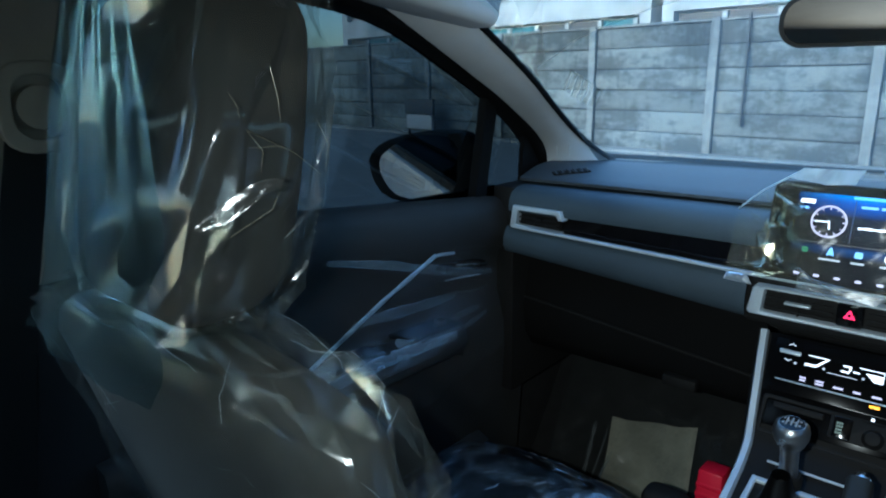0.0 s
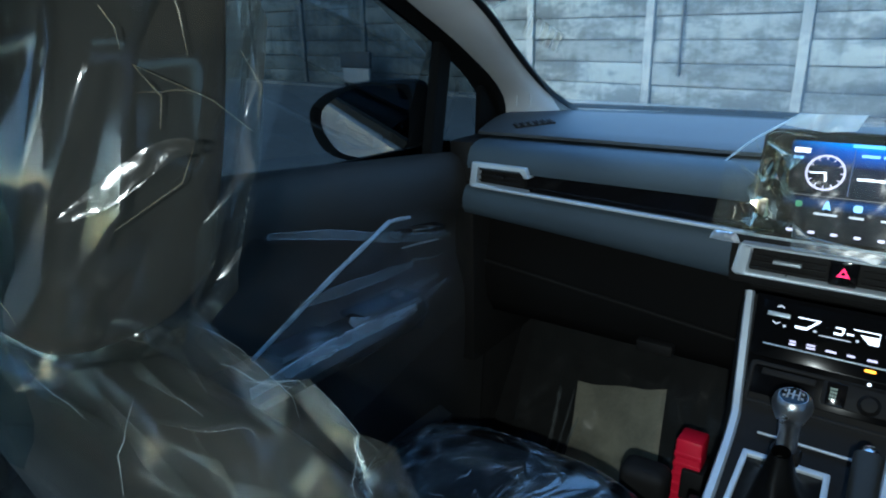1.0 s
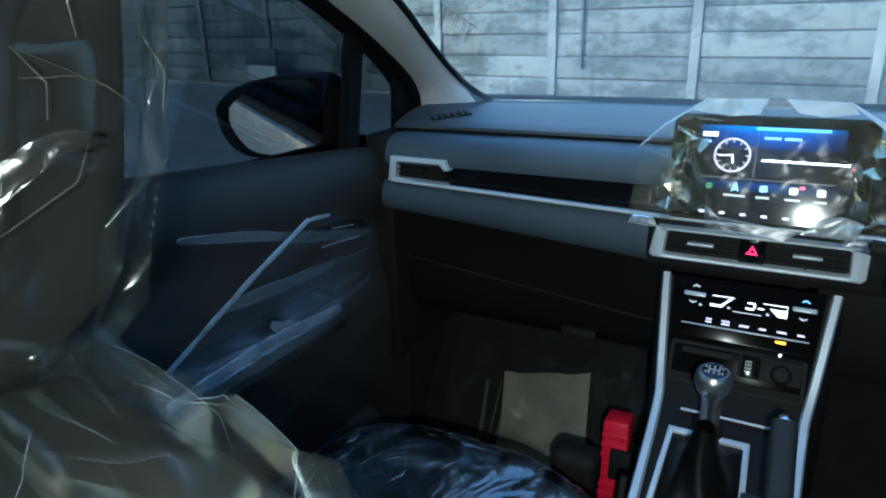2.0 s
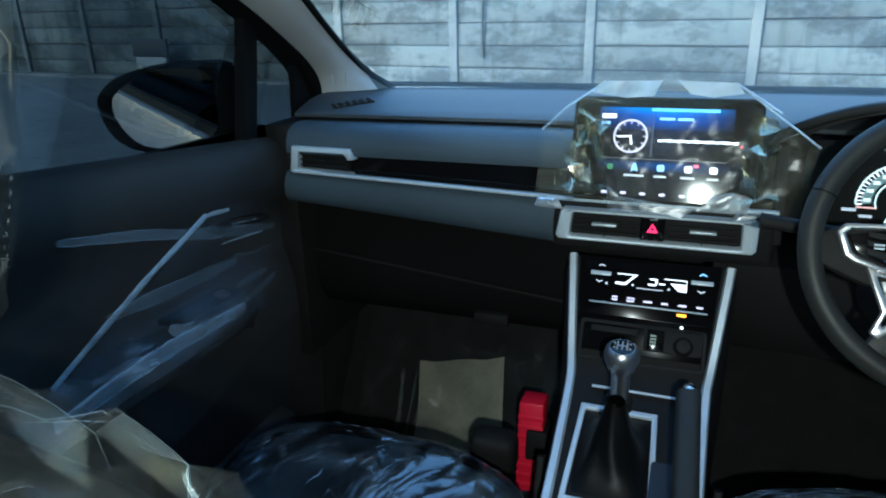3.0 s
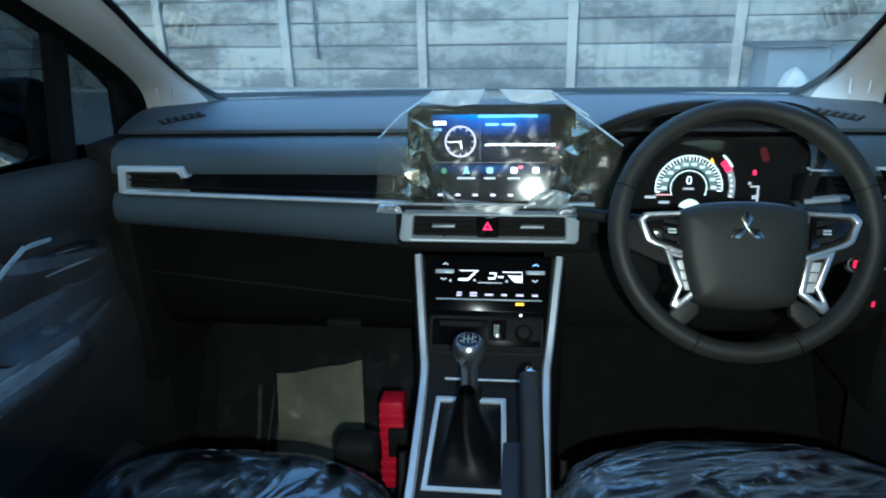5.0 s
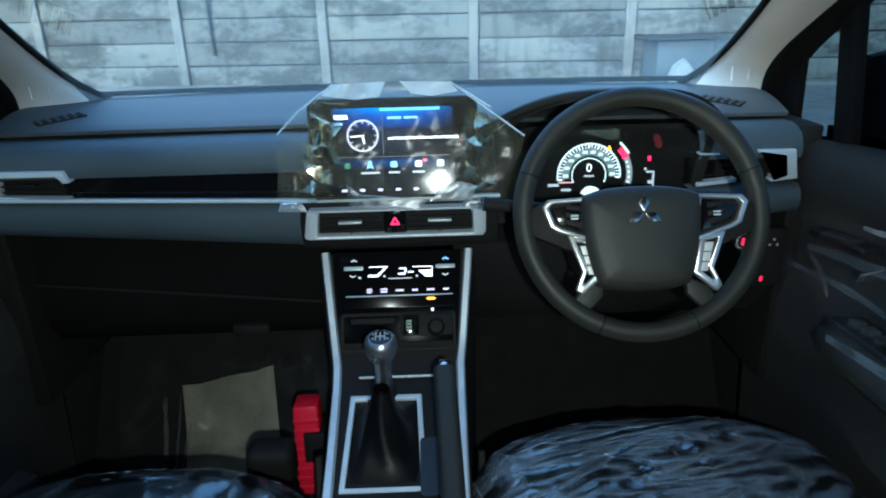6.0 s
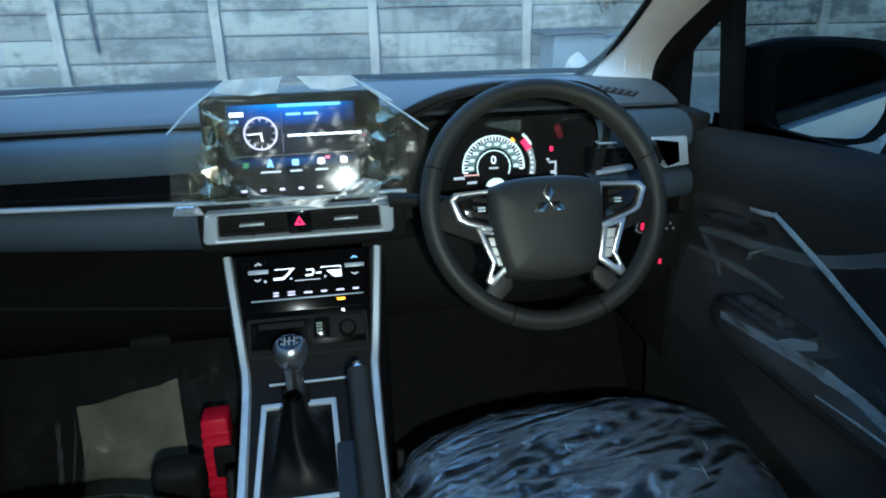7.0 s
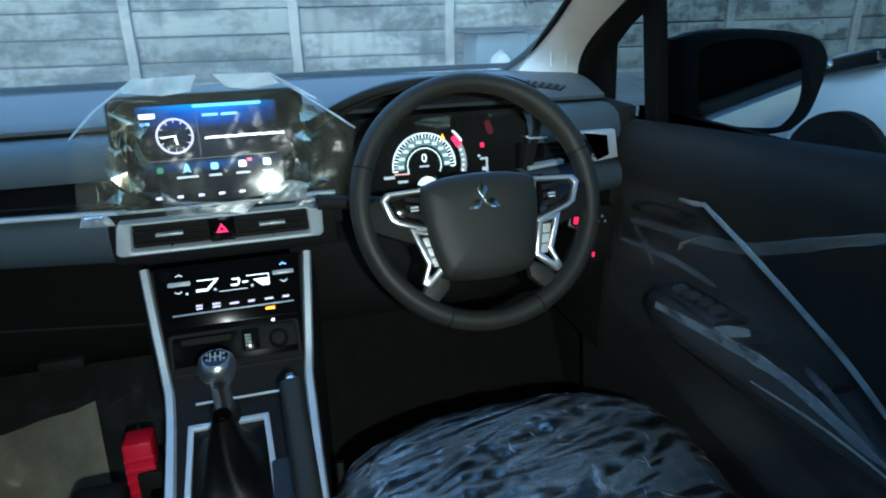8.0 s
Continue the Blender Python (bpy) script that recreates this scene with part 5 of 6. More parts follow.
for i, x in enumerate((-0.048, -0.023, 0.004, 0.030, 0.057, 0.083)):
    w = (0.009, 0.012, 0.014, 0.010, 0.013, 0.010)[i]
    if i < 2:
        b = join(box(x - w / 2, x + w / 2, -0.0165, -0.0135, 0, 0.0005), box(x - w / 2, x + w / 2, -0.0210, -0.0180, 0, 0.0005))
    else:
        b = box(x - w / 2, x + w / 2, -0.0195, -0.0160, 0, 0.0005)
    cmark("key_symbol", b, G_LILAC)
cmark("bar", box(-0.088, 0.095, -0.0280, -0.0255, 0, 0.003, 0.0008), M_SILVER, "thin silver key bar")
cmark("indicator", box(0.050, 0.064, -0.0355, -0.0310, 0, 0.001, 0.0004), G_AMBER, "lit amber indicator")
part("indicator", moved(lathe([(0, 0), (0.0026, 0), (0.0026, 0.001), (0, 0.001)], 10), FM @ pose(0.059, -0.0525, 0.0055)), G_WHITE, cl, "small white indicator")

# tray, switch and socket below
low = FM @ pose(0, -0.088, 0.001)
part("tray_front", moved(ring(rounded(0.196, 0.066, 0.006), rounded(0.184, 0.054, 0.004), 0.003, 0.0008), low), M_PLASTIC, face)
sw = part("switch_plate", moved(prism(rounded(0.088, 0.040, 0.004, cx=0.048, cy=0.012), 0.003, 0.001), low), M_PLASTIC, face, "dark switch plate")
part("switch", moved(prism(rounded(0.026, 0.034, 0.003, cx=0.022, cy=0.010), 0.004, 0.001), low @ pose(0, 0, 0.003)), M_GLOSS, sw)
part("switch_mark", moved(join(*[box(0.014 + 0.0032 * (i % 3), 0.0162 + 0.0032 * (i % 3), 0.000 + 0.0050 * (i // 3), 0.0034 + 0.0050 * (i // 3), 0, 0.0004) for i in range(12)]), low @ pose(0, 0, 0.0072)), glow("green_white_light", (0.6, 0.8, 0.65), 0.22), sw, "pale green switch symbols")
part("socket_cap", moved(lathe([(0, 0.010), (0.010, 0.009), (0.0145, 0.004), (0.0150, 0.0)], 22), low @ pose(0.064, 0.006, 0.003)), M_PLASTIC, sw, "round black socket cap")
part("tray_lip", moved(box(-0.080, -0.006, 0.014, 0.024, 0, 0.004, 0.001), low), M_PLASTIC, face)
part("tray_edge", sweep([(-0.066, 1.070, 0.834), (0.068, 1.070, 0.834)], rounded(0.004, 0.004, 0.0015)), M_SILVER, face, "thin chrome tray edge")

# gear lever
GM = frame_at((-0.019, 0.95, 0.795), (1, 0, 0), (0, 0.96, 0.262))
gear = thing("gear_lever", (-0.019, 0.95, 0.79), "manual gear lever with a silver-topped knob and black gaiter", "gear lever")
part("surround", moved(ring([(-0.058, 0.088), (0.056, 0.088), (0.062, -0.088), (-0.062, -0.088)], [(-0.050, 0.079), (0.048, 0.079), (0.0535, -0.080), (-0.0535, -0.080)], 0.007, 0.002), GM), M_SILVER, gear, "satin silver surround")
K = Vector((-0.018, 0.972, 0.952))
gr = []
for k in range(9):
    t = k / 8
    z0 = GM @ Vector((0, 0, 0.001))
    row = []
    for i in range(32):
        a = 2 * math.pi * i / 32
        rx, ry = blend(0.051, 0.012, t ** 0.75), blend(0.080, 0.012, t ** 0.7)
        c, s_ = math.cos(a), math.sin(a)
        sq = 1.0 / max(abs(c), abs(s_)) if t < 0.4 else 1.0
        sq = blend(sq, 1.0, t / 0.4)
        fold = 1 + 0.10 * math.sin(5 * a + 6 * t) * math.sin(math.pi * t)
        p = GM @ Vector((rx * c * sq * 0.98 * fold, ry * s_ * sq * 0.98 * fold + 0.020 * t, 0.001 + 0.095 * t ** 1.3))
        row.append(p)
    gr.append(row)
part("gaiter", loft(gr, closed=True), M_GAITER, gear, "black leather gaiter", 70)
kx = Vector((0, -0.18, 0.98)).normalized()
KM = frame_at(K, (1, 0, 0), kx.cross(Vector((1, 0, 0))))
part("stem", moved(lathe([(0.010, -0.085), (0.013, -0.08), (0.0125, -0.055), (0.013, -0.035), (0.018, -0.022), (0.010, -0.02)], 20), KM), M_SATIN, gear, "satin metal stem")
part("collar", moved(lathe([(0.012, -0.100), (0.019, -0.098), (0.020, -0.085), (0.017, -0.078), (0.011, -0.078)], 20), KM), M_PLASTIC, gear)
knob = part("knob", moved(lathe([(0.010, -0.032), (0.0185, -0.024), (0.0235, -0.010), (0.0245, -0.001), (0.0225, 0.007), (0.0175, 0.0115)], 30), KM), M_SATIN, gear, "satin metal knob ring")
part("cap", moved(lathe([(0.0, 0.0135), (0.010, 0.0130), (0.0165, 0.0115), (0.0178, 0.009)], 30), KM), M_GLOSS, knob, "glossy black cap")
part("shift_pattern", moved(join(*[box(x - 0.0010, x + 0.0010, -0.0085, 0.0085, 0.0125, 0.0142) for x in (-0.0065, 0.0, 0.0065)], box(-0.0075, 0.0075, -0.0010, 0.0010, 0.0125, 0.0142), *[box(x - 0.0014, x + 0.0014, y - 0.0012, y + 0.0012, 0.0125, 0.0141) for x in (-0.0105, 0.0105) for y in (-0.005, 0.005)]), KM), M_TAPE, knob, "white shift pattern")

# handbrake
hb = thing("handbrake", (0.078, 0.72, 0.77), "black handbrake lever with a silver button", "handbrake")
hl = [(0.079, 0.60, 0.765), (0.078, 0.72, 0.800), (0.076, 0.85, 0.853), (0.073, 0.965, 0.906)]
part("grip", sweep(smooth_path(hl, 5), rounded(0.032, 0.036, 0.012), (0, -0.4, 0.9)), M_LEATHER, hb, "black grip", 50)
part("button", moved(lathe([(0.010, 0), (0.010, 0.010), (0.007, 0.014), (0.0, 0.015)], 16), look((0.073, 0.966, 0.908), (0.073, 0.80, 0.832))), M_CHROME, hb, "chrome button")
part("boot", loft([[(0.078 + 0.022 * math.cos(a), 0.75 + 0.05 * math.sin(a), 0.765) for a in np.linspace(0, 5.9, 14)], [(0.078 + 0.018 * math.cos(a), 0.72 + 0.035 * math.sin(a), 0.800) for a in np.linspace(0, 5.9, 14)]], closed=True), M_LEATHER, hb)
part("side_tray", moved(prism(rounded(0.036, 0.10, 0.006), 0.004), pose(0.052, 0.90, 0.788, 13, 0, 0)), surface("blue_grey_insert", (0.022, 0.027, 0.036), 0.4, var=0.1), con, "shallow blue-grey tray")

# ---- steering wheel ----
M_KEY = surface("pale_grey_key", (0.66, 0.67, 0.66), 0.4, 0.2, var=0.05, scale=20, fine=600, bump=0.05)
sw_c = Vector((0.342, 0.96, 1.143))
WM = frame_at(sw_c, (1, 0, 0), (0, 0.42, 0.907))
wheel = thing("steering_wheel", tuple(sw_c), "black leather steering wheel with satin silver spoke trims", "steering wheel")
R = 0.1590
rim_rows = []
for i in range(72):
    a = 2 * math.pi * i / 72
    c, s_ = math.cos(a), math.sin(a)
    fat = 1 + 0.14 * max(0, math.cos(2 * (a - radians(45)))) ** 4 * (1 if s_ > 0 else 0.2)
    rim_rows.append([WM @ Vector((c * (R + 0.0134 * fat * math.cos(b)), s_ * (R + 0.0134 * fat * math.cos(b)), 0.0160 * fat * math.sin(b))) for b in np.linspace(0, 2 * math.pi, 13)[:-1]])
rim_rows.append(rim_rows[0])
rb_ = loft(rim_rows, closed=True)
bmesh.ops.remove_doubles(rb_, verts=rb_.verts, dist=1e-6)
rim = part("rim", rb_, M_LEATHER, wheel, "black leather rim", 70)
for a in (20, 160, 247, 293):
    c, s_ = math.cos(radians(a)), math.sin(radians(a))
    ringp = [WM @ Vector((c * (R + 0.0142 * math.cos(b)), s_ * (R + 0.0142 * math.cos(b)), 0.0168 * math.sin(b))) for b in np.linspace(0, 2 * math.pi, 17)[:-1]]
    part("seam", sweep(ringp, circle(0.0009, 5), WM.to_3x3() @ Vector((-s_, c, 0)), closed=True), M_RUBBER, rim)


def pad_shape():
    outline = [(-0.072, 0.044), (-0.045, 0.052), (0.0, 0.055), (0.045, 0.052), (0.072, 0.044), (0.079, 0.034), (0.076, -0.02), (0.064, -0.075), (0.052, -0.090), (0.0, -0.096), (-0.052, -0.090), (-0.064, -0.075), (-0.076, -0.02), (-0.079, 0.034)]
    ring_ = smooth_path([(x, y, 0) for x, y in outline + outline[:1]], 5)[:-1]
    outline = [(p.x, p.y) for p in ring_]
    rows = []
    for k, h in ((1.0, -0.02), (1.0, 0.004), (0.985, 0.012), (0.93, 0.019), (0.80, 0.0235), (0.55, 0.026), (0.40, 0.0266), (0.25, 0.0270), (0.12, 0.0272), (0.03, 0.0273)):
        rows.append([(x * k - 0.007, (y * 0.92 - 0.016 + 0.035) * k - 0.035, h) for x, y in outline])
    return loft(rows, closed=True, caps=True)


padp = part("airbag_pad", moved(pad_shape(), WM @ pose(0, 0, 0.010)), M_LEATHER, wheel, "black airbag pad", 50)
# three plain lozenges of the maker's sign
part("emblem", moved(join(*[moved(prism([(0, 0.0), (0.0074, 0.0125), (0, 0.025), (-0.0074, 0.0125)], 0.003, 0.001), pose(0, 0, 0, 0, 0, a)) for a in (0, 120, 240)]), WM @ pose(-0.008, -0.003, 0.0362)), M_DARKCHROME, padp, "chrome sign of three lozenges")
for s in (-1, 1):
    def mx(poly):
        return [(s * x, y) for x, y in (poly if s > 0 else poly[::-1])]
    spoke = part("spoke", moved(prism(mx([(0.06, -0.05), (0.10, -0.048), (0.152, -0.026), (0.155, 0.006), (0.13, 0.018), (0.06, 0.024)]), 0.016, 0.004), WM @ pose(0, 0, -0.006)), M_PLASTIC, wheel)
    part("button_pad", moved(prism(mx([(0.074, -0.028), (0.114, -0.013), (0.124, 0.007), (0.078, 0.0155)]), 0.005, 0.002), WM @ pose(0, 0, 0.0125)), M_GLOSS, spoke, "glossy black button pad")
    for k in range(3):
        part("button", moved(prism(mx([(0.082, -0.020 + 0.011 * k), (0.104, -0.014 + 0.010 * k), (0.106, -0.007 + 0.009 * k), (0.082, -0.012 + 0.011 * k)]), 0.002, 0.0006), WM @ pose(0, 0, 0.0172)), M_PLASTIC, spoke)
    part("button_mark", moved(join(*[box(s * 0.094 - 0.005, s * 0.094 + 0.005, y, y + 0.0022, 0, 0.0005) for y in (-0.008, -0.004)]), WM @ pose(0, 0, 0.0195)), M_SILVER, spoke)
    bez = [[(0.070, 0.0215), (0.128, 0.0190), (0.136, 0.010), (0.126, -0.0175), (0.116, -0.024), (0.062, -0.0415)], [(0.074, 0.0160), (0.122, 0.0135), (0.128, 0.0075), (0.1195, -0.0135), (0.112, -0.0185), (0.066, -0.0345)]]
    part("spoke_trim", moved(ring(mx(bez[0]), mx(bez[1]), 0.009, 0.002), WM @ pose(0, 0, 0.0125)), M_TRIM, spoke, "satin silver trim")
    leg = [[(0.104, -0.028), (0.070, -0.036), (0.059, -0.082), (0.088, -0.107), (0.096, -0.100), (0.086, -0.076)], [(0.094, -0.037), (0.076, -0.041), (0.0675, -0.079), (0.0845, -0.093), (0.0865, -0.090), (0.079, -0.074)]]
    part("leg_trim", moved(ring(mx(leg[0]), mx(leg[1]), 0.008, 0.002), WM @ pose(0, 0, 0.0125)), M_TRIM, spoke, "satin silver leg trim")
    for k in range(3):
        y0, y1 = -0.0425 - 0.0130 * k, -0.0545 - 0.0130 * k
        xl0, xl1 = 0.077 + (y0 + 0.041) * 0.22, 0.077 + (y1 + 0.041) * 0.22
        xr0, xr1 = 0.0885 + (y0 + 0.041) * 0.27, 0.0885 + (y1 + 0.041) * 0.27
        part("leg_key", moved(prism(mx([(xl1, y1), (xr1, y1), (xr0, y0), (xl0, y0)]), 0.006, 0.001), WM @ pose(0, 0, 0.0125)), M_KEY, spoke, "pale grey key")
    part("lower_spoke", moved(prism(mx([(0.055, -0.085), (0.086, -0.100), (0.102, -0.126), (0.086, -0.138), (0.056, -0.110)]), 0.012, 0.004), WM @ pose(0, 0, -0.010)), M_LEATHER, wheel)
part("hub_shroud", moved(lathe([(0.058, -0.010), (0.056, -0.06), (0.050, -0.12), (0.048, -0.24)], 24), WM @ pose(-0.005, -0.040, 0)), M_PLASTIC, wheel, "black column shroud")
for s, l in ((-1, 0.205), (1, 0.125)):
    part("stalk", sweep([WM @ Vector((s * 0.04, 0.005, -0.075)), WM @ Vector((s * 0.10, 0.018, -0.075)), WM @ Vector((s * l, 0.028, -0.072))], circle(0.0085, 10), (0, 1, 0), [0.8, 0.9, 1.25]), M_PLASTIC, wheel, "black column stalk")

# start button and small lit switch beside the column
sp = thing("start_button", (0.590, 1.20, 1.02), "round start button with a red light", "button")
BM = frame_at((0.607, 1.190, 1.007), (1, 0, 0), (0, 0.05, 1))
part("bezel", moved(lathe([(0.015, -0.015), (0.019, 0.0), (0.0185, 0.003), (0.016, 0.004), (0.0145, 0.001)], 24), BM), M_CHROME, sp, "thin chrome ring")
part("cap", moved(lathe([(0.0, 0.0015), (0.012, 0.0015), (0.0145, -0.001)], 24), BM), M_GLOSS, sp)
part("lamp", moved(prism(rounded(0.012, 0.014, 0.002), 0.001), BM @ pose(0, 0, 0.0018)), G_DIMRED, sp, "red lamp")
ss = thing("switch_bank", (0.632, 1.205, 0.985), "small black switch bank with a red light", "switch")
part("plate", box(0.634, 0.690, 1.198, 1.22, 0.915, 1.025, 0.004), M_PLASTIC, ss)
part("lamp", box(0.6485, 0.6535, 1.1965, 1.199, 0.926, 0.936), G_DIMRED, ss, "red lamp")
part("marks", join(box(0.656, 0.659, 1.1965, 1.199, 0.994, 0.998), box(0.669, 0.672, 1.1965, 1.199, 0.994, 0.998), box(0.662, 0.665, 1.1965, 1.199, 1.004, 1.008)), M_SILVER, ss)

# ---- front doors ----
def door(s, i):
    d = thing(f"door_{i}", (s * 0.74, 0.8, 0.45), "black front door lining with a long armrest, partly under film", "door", kind="structure")

    def X(x, y, z):
        return (s * x, y, z)

    def sill(y):
        return 1.231 - 0.098 * max(0, y - 0.66)
    ys = np.linspace(1.30, 0.28, 19)
    rows = []
    for y in ys:
        w = 0.02 * max(0, (y - 1.12) / 0.18)
        prof = [(0.765, sill(y) - 0.01), (0.742, sill(y)), (0.722, sill(y) - 0.010), (0.708, sill(y) - 0.035), (0.704, sill(y) - 0.07), (0.712, sill(y) - 0.105), (0.728, sill(y) - 0.125), (0.735, 1.03), (0.735, 0.95), (0.728, 0.93), (0.715, 0.88), (0.712, 0.80), (0.722, 0.65), (0.735, 0.45)]
        rows.append([X(a - w, y, z) for a, z in prof])
    part("lining", loft(rows), M_DOOR, d, "black door lining", 50)
    arm = []
    for y, drop, wd in ((1.10, 0.055, 0.012), (1.06, 0.015, 0.050), (0.98, 0.0, 0.075), (0.80, -0.010, 0.082), (0.60, -0.020, 0.085), (0.42, -0.025, 0.080), (0.30, -0.015, 0.05)):
        z = 0.925 - drop
        arm.append([X(0.74, y, z), X(0.735 - wd * 0.5, y, z + 0.006), X(0.735 - wd, y, z), X(0.732 - wd * 1.08, y, z - 0.022), X(0.735 - wd * 0.8, y, z - 0.055), X(0.74, y, z - 0.085)])
    part("armrest", loft(arm, closed=True, caps=True), M_DOOR, d, "long black armrest", 60)
    sp_ = part("switch_panel", sweep([X(0.698, 1.02, 0.938), X(0.692, 0.95, 0.946), X(0.688, 0.86, 0.952)], rounded(0.058, 0.010, 0.004), (0, 0, 1)), M_GLOSS, d, "glossy black window switch panel")
    for k in range(4 if s > 0 else 1):
        part("switch", box(min(s * 0.678, s * 0.698), max(s * 0.678, s * 0.698), 0.970 - 0.030 * k, 0.990 - 0.030 * k, 0.944 + 0.002 * k, 0.957 + 0.002 * k, 0.003), M_DOOR, sp_)
    part("pull_pocket", sweep([X(0.695, 0.80, 0.945), X(0.690, 0.75, 0.950), X(0.690, 0.68, 0.952)], rounded(0.052, 0.012, 0.005), (0, 0, 1)), M_DEEP, d, "dark pull pocket")
    h = part("door_handle_cup", sweep([X(0.728, 1.16, 1.035), X(0.726, 1.08, 1.045), X(0.728, 1.02, 1.05)], rounded(0.012, 0.050, 0.005), (s, 0, 0.1)), M_DEEP, d, "dark handle cup")
    part("door_handle", sweep(smooth_path([X(0.722, 1.155, 1.030), X(0.708, 1.11, 1.042), X(0.712, 1.05, 1.052)], 4), rounded(0.012, 0.022, 0.004), (s, 0, 0.1)), M_CHROME if s < 0 else M_DOOR, h, "inner door handle")
    part("map_pocket", loft([[X(0.735, y, 0.62), X(0.69, y, 0.60), X(0.685, y, 0.50), X(0.73, y, 0.46)] for y in (1.15, 0.9, 0.6, 0.4)], closed=True, caps=True), M_DOOR, d)
    # clear film with a taped edge, loose over the door's front half
    f = thing("door_film", X(0.70, 0.9, 0.9), "loose clear plastic film taped across the door lining", "plastic film", "door films")
    top = [(0.716, 1.22, 1.060), (0.706, 1.10, 1.084), (0.702, 1.00, 1.095), (0.690, 0.90, 1.075), (0.690, 0.81, 1.045), (0.690, 0.70, 1.008), (0.680, 0.60, 0.975), (0.66, 0.48, 0.93), (0.640, 0.36, 0.88)]
    rows = []
    tp = smooth_path(top, 7)
    for j, p in enumerate(tp):
        u = j / (len(tp) - 1)
        row = []
        for k in range(31):
            t = k / 30
            zlow = 0.82 - 0.10 * u
            z = p.z + (zlow - p.z) * t
            x = p.x - 0.010 - (0.052 if u > 0.25 else 0.052 * (u / 0.25)) * math.exp(-((z - 0.925) / 0.045) ** 2)
            if z < 0.885:
                x = min(x, 0.655 + 0.05 * min(1, (0.925 - z) / 0.09)) if u > 0.2 else x
            q = Vector((p.y * 7 + t * 2.0, z * 26 - p.y * 5, s * 3.0 + 9))
            x -= 0.010 * (0.5 + 0.5 * noise.noise(q)) + 0.010 * max(0, noise.noise(q * 1.9)) * math.sin(math.pi * t)
            row.append(X(x, p.y + 0.015 * t * (1 - u), z))
        rows.append(row)
    fb = loft(rows)
    bmesh.ops.recalc_face_normals(fb, faces=fb.faces)
    part("sheet", fb, M_DOORFILM, f, angle=70)

    def ribbon(name, pts, w, material, label="", taper=0.35):
        """A flat pressed fold, wider in its middle; in the highlight films it paints a soft streak."""
        line = smooth_path([X(*p) for p in pts], 6)
        n = len(line)
        size = [(taper + (1 - taper) * math.sin(math.pi * (k + 0.5) / n) ** 0.6) * (1 + 0.25 * noise.noise(Vector(p) * 40)) for k, p in enumerate(line)]
        return part(name, sweep(line, circle(w * 0.10, 14, w / 2), (0, 0.10, 1), size), material, f, label, 80)

    if s < 0:
        ribbon("taped_edge", [(0.684, 0.64, 0.966), (0.684, 0.813, 1.040), (0.684, 0.885, 1.067), (0.684, 0.966, 1.098)], 0.011, M_FROST, "pale folded edge", 0.8)
        ribbon("taped_edge", [(0.684, 0.966, 1.096), (0.690, 0.99, 1.093), (0.694, 1.037, 1.086)], 0.008, M_EDGE, "pale folded edge", 0.6)
        for w, pts in (
                (0.020, [(0.692, 0.70, 1.140), (0.692, 0.844, 1.104), (0.692, 0.945, 1.072), (0.696, 1.074, 1.037), (0.698, 1.170, 1.015)]),
                (0.024, [(0.684, 0.74, 1.016), (0.684, 0.823, 1.012), (0.684, 0.911, 1.005), (0.688, 1.031, 0.996)]),
                (0.014, [(0.684, 1.017, 0.951), (0.684, 1.06, 0.951), (0.684, 1.107, 0.950)]),
                (0.014, [(0.672, 1.000, 0.924), (0.672, 1.067, 0.930), (0.676, 1.123, 0.938)])):
            ribbon("fold", pts, w, M_BAND)
        ribbon("fold", [(0.640, 0.60, 0.945), (0.640, 0.73, 0.949), (0.640, 0.79, 0.949), (0.640, 0.857, 0.945), (0.640, 0.975, 0.936)], 0.026, M_BAND2, "armrest fold painted as a pale highlight streak", 0.6)
        ribbon("fold", [(0.652, 0.815, 0.972), (0.652, 0.840, 0.955), (0.652, 0.872, 0.950)], 0.020, M_BAND2)
        ribbon("fold", [(0.694, 1.006, 1.033), (0.696, 1.06, 1.027), (0.696, 1.126, 1.018)], 0.004, M_EDGE)
        ribbon("fold", [(0.690, 1.027, 1.006), (0.694, 1.09, 0.988), (0.698, 1.150, 0.985)], 0.006, M_BAND)
    else:
        ribbon("taped_edge", [(0.684, 0.950, 1.104), (0.684, 0.836, 1.065), (0.684, 0.729, 1.024), (0.684, 0.667, 0.999), (0.680, 0.60, 0.968)], 0.010, M_FROST, "pale folded edge", 0.8)
        ribbon("taped_edge", [(0.694, 1.020, 1.089), (0.690, 0.985, 1.094), (0.684, 0.950, 1.102)], 0.008, M_EDGE, "pale folded edge", 0.6)
        for w, pts in (
                (0.018, [(0.696, 1.152, 1.010), (0.694, 1.067, 1.027), (0.692, 0.978, 1.040), (0.692, 0.850, 1.070), (0.692, 0.713, 1.131), (0.692, 0.58, 1.190)]),
                (0.012, [(0.684, 1.166, 0.973), (0.684, 1.012, 0.992), (0.684, 0.900, 0.993)]),
                (0.016, [(0.690, 1.130, 1.005), (0.684, 1.080, 0.990), (0.680, 1.050, 0.965)]),
                (0.014, [(0.650, 0.690, 0.985), (0.645, 0.640, 0.975), (0.640, 0.580, 0.955)])):
            ribbon("fold", pts, w, M_BAND)
        ribbon("fold", [(0.648, 0.985, 0.928), (0.648, 0.841, 0.947), (0.648, 0.766, 0.956), (0.648, 0.699, 0.957), (0.648, 0.617, 0.946), (0.648, 0.54, 0.93)], 0.017, M_BAND2, "armrest fold painted as a pale highlight streak", 0.6)
        ribbon("fold", [(0.634, 0.752, 0.933), (0.634, 0.669, 0.941), (0.634, 0.601, 0.943), (0.634, 0.54, 0.94)], 0.004, M_EDGE)
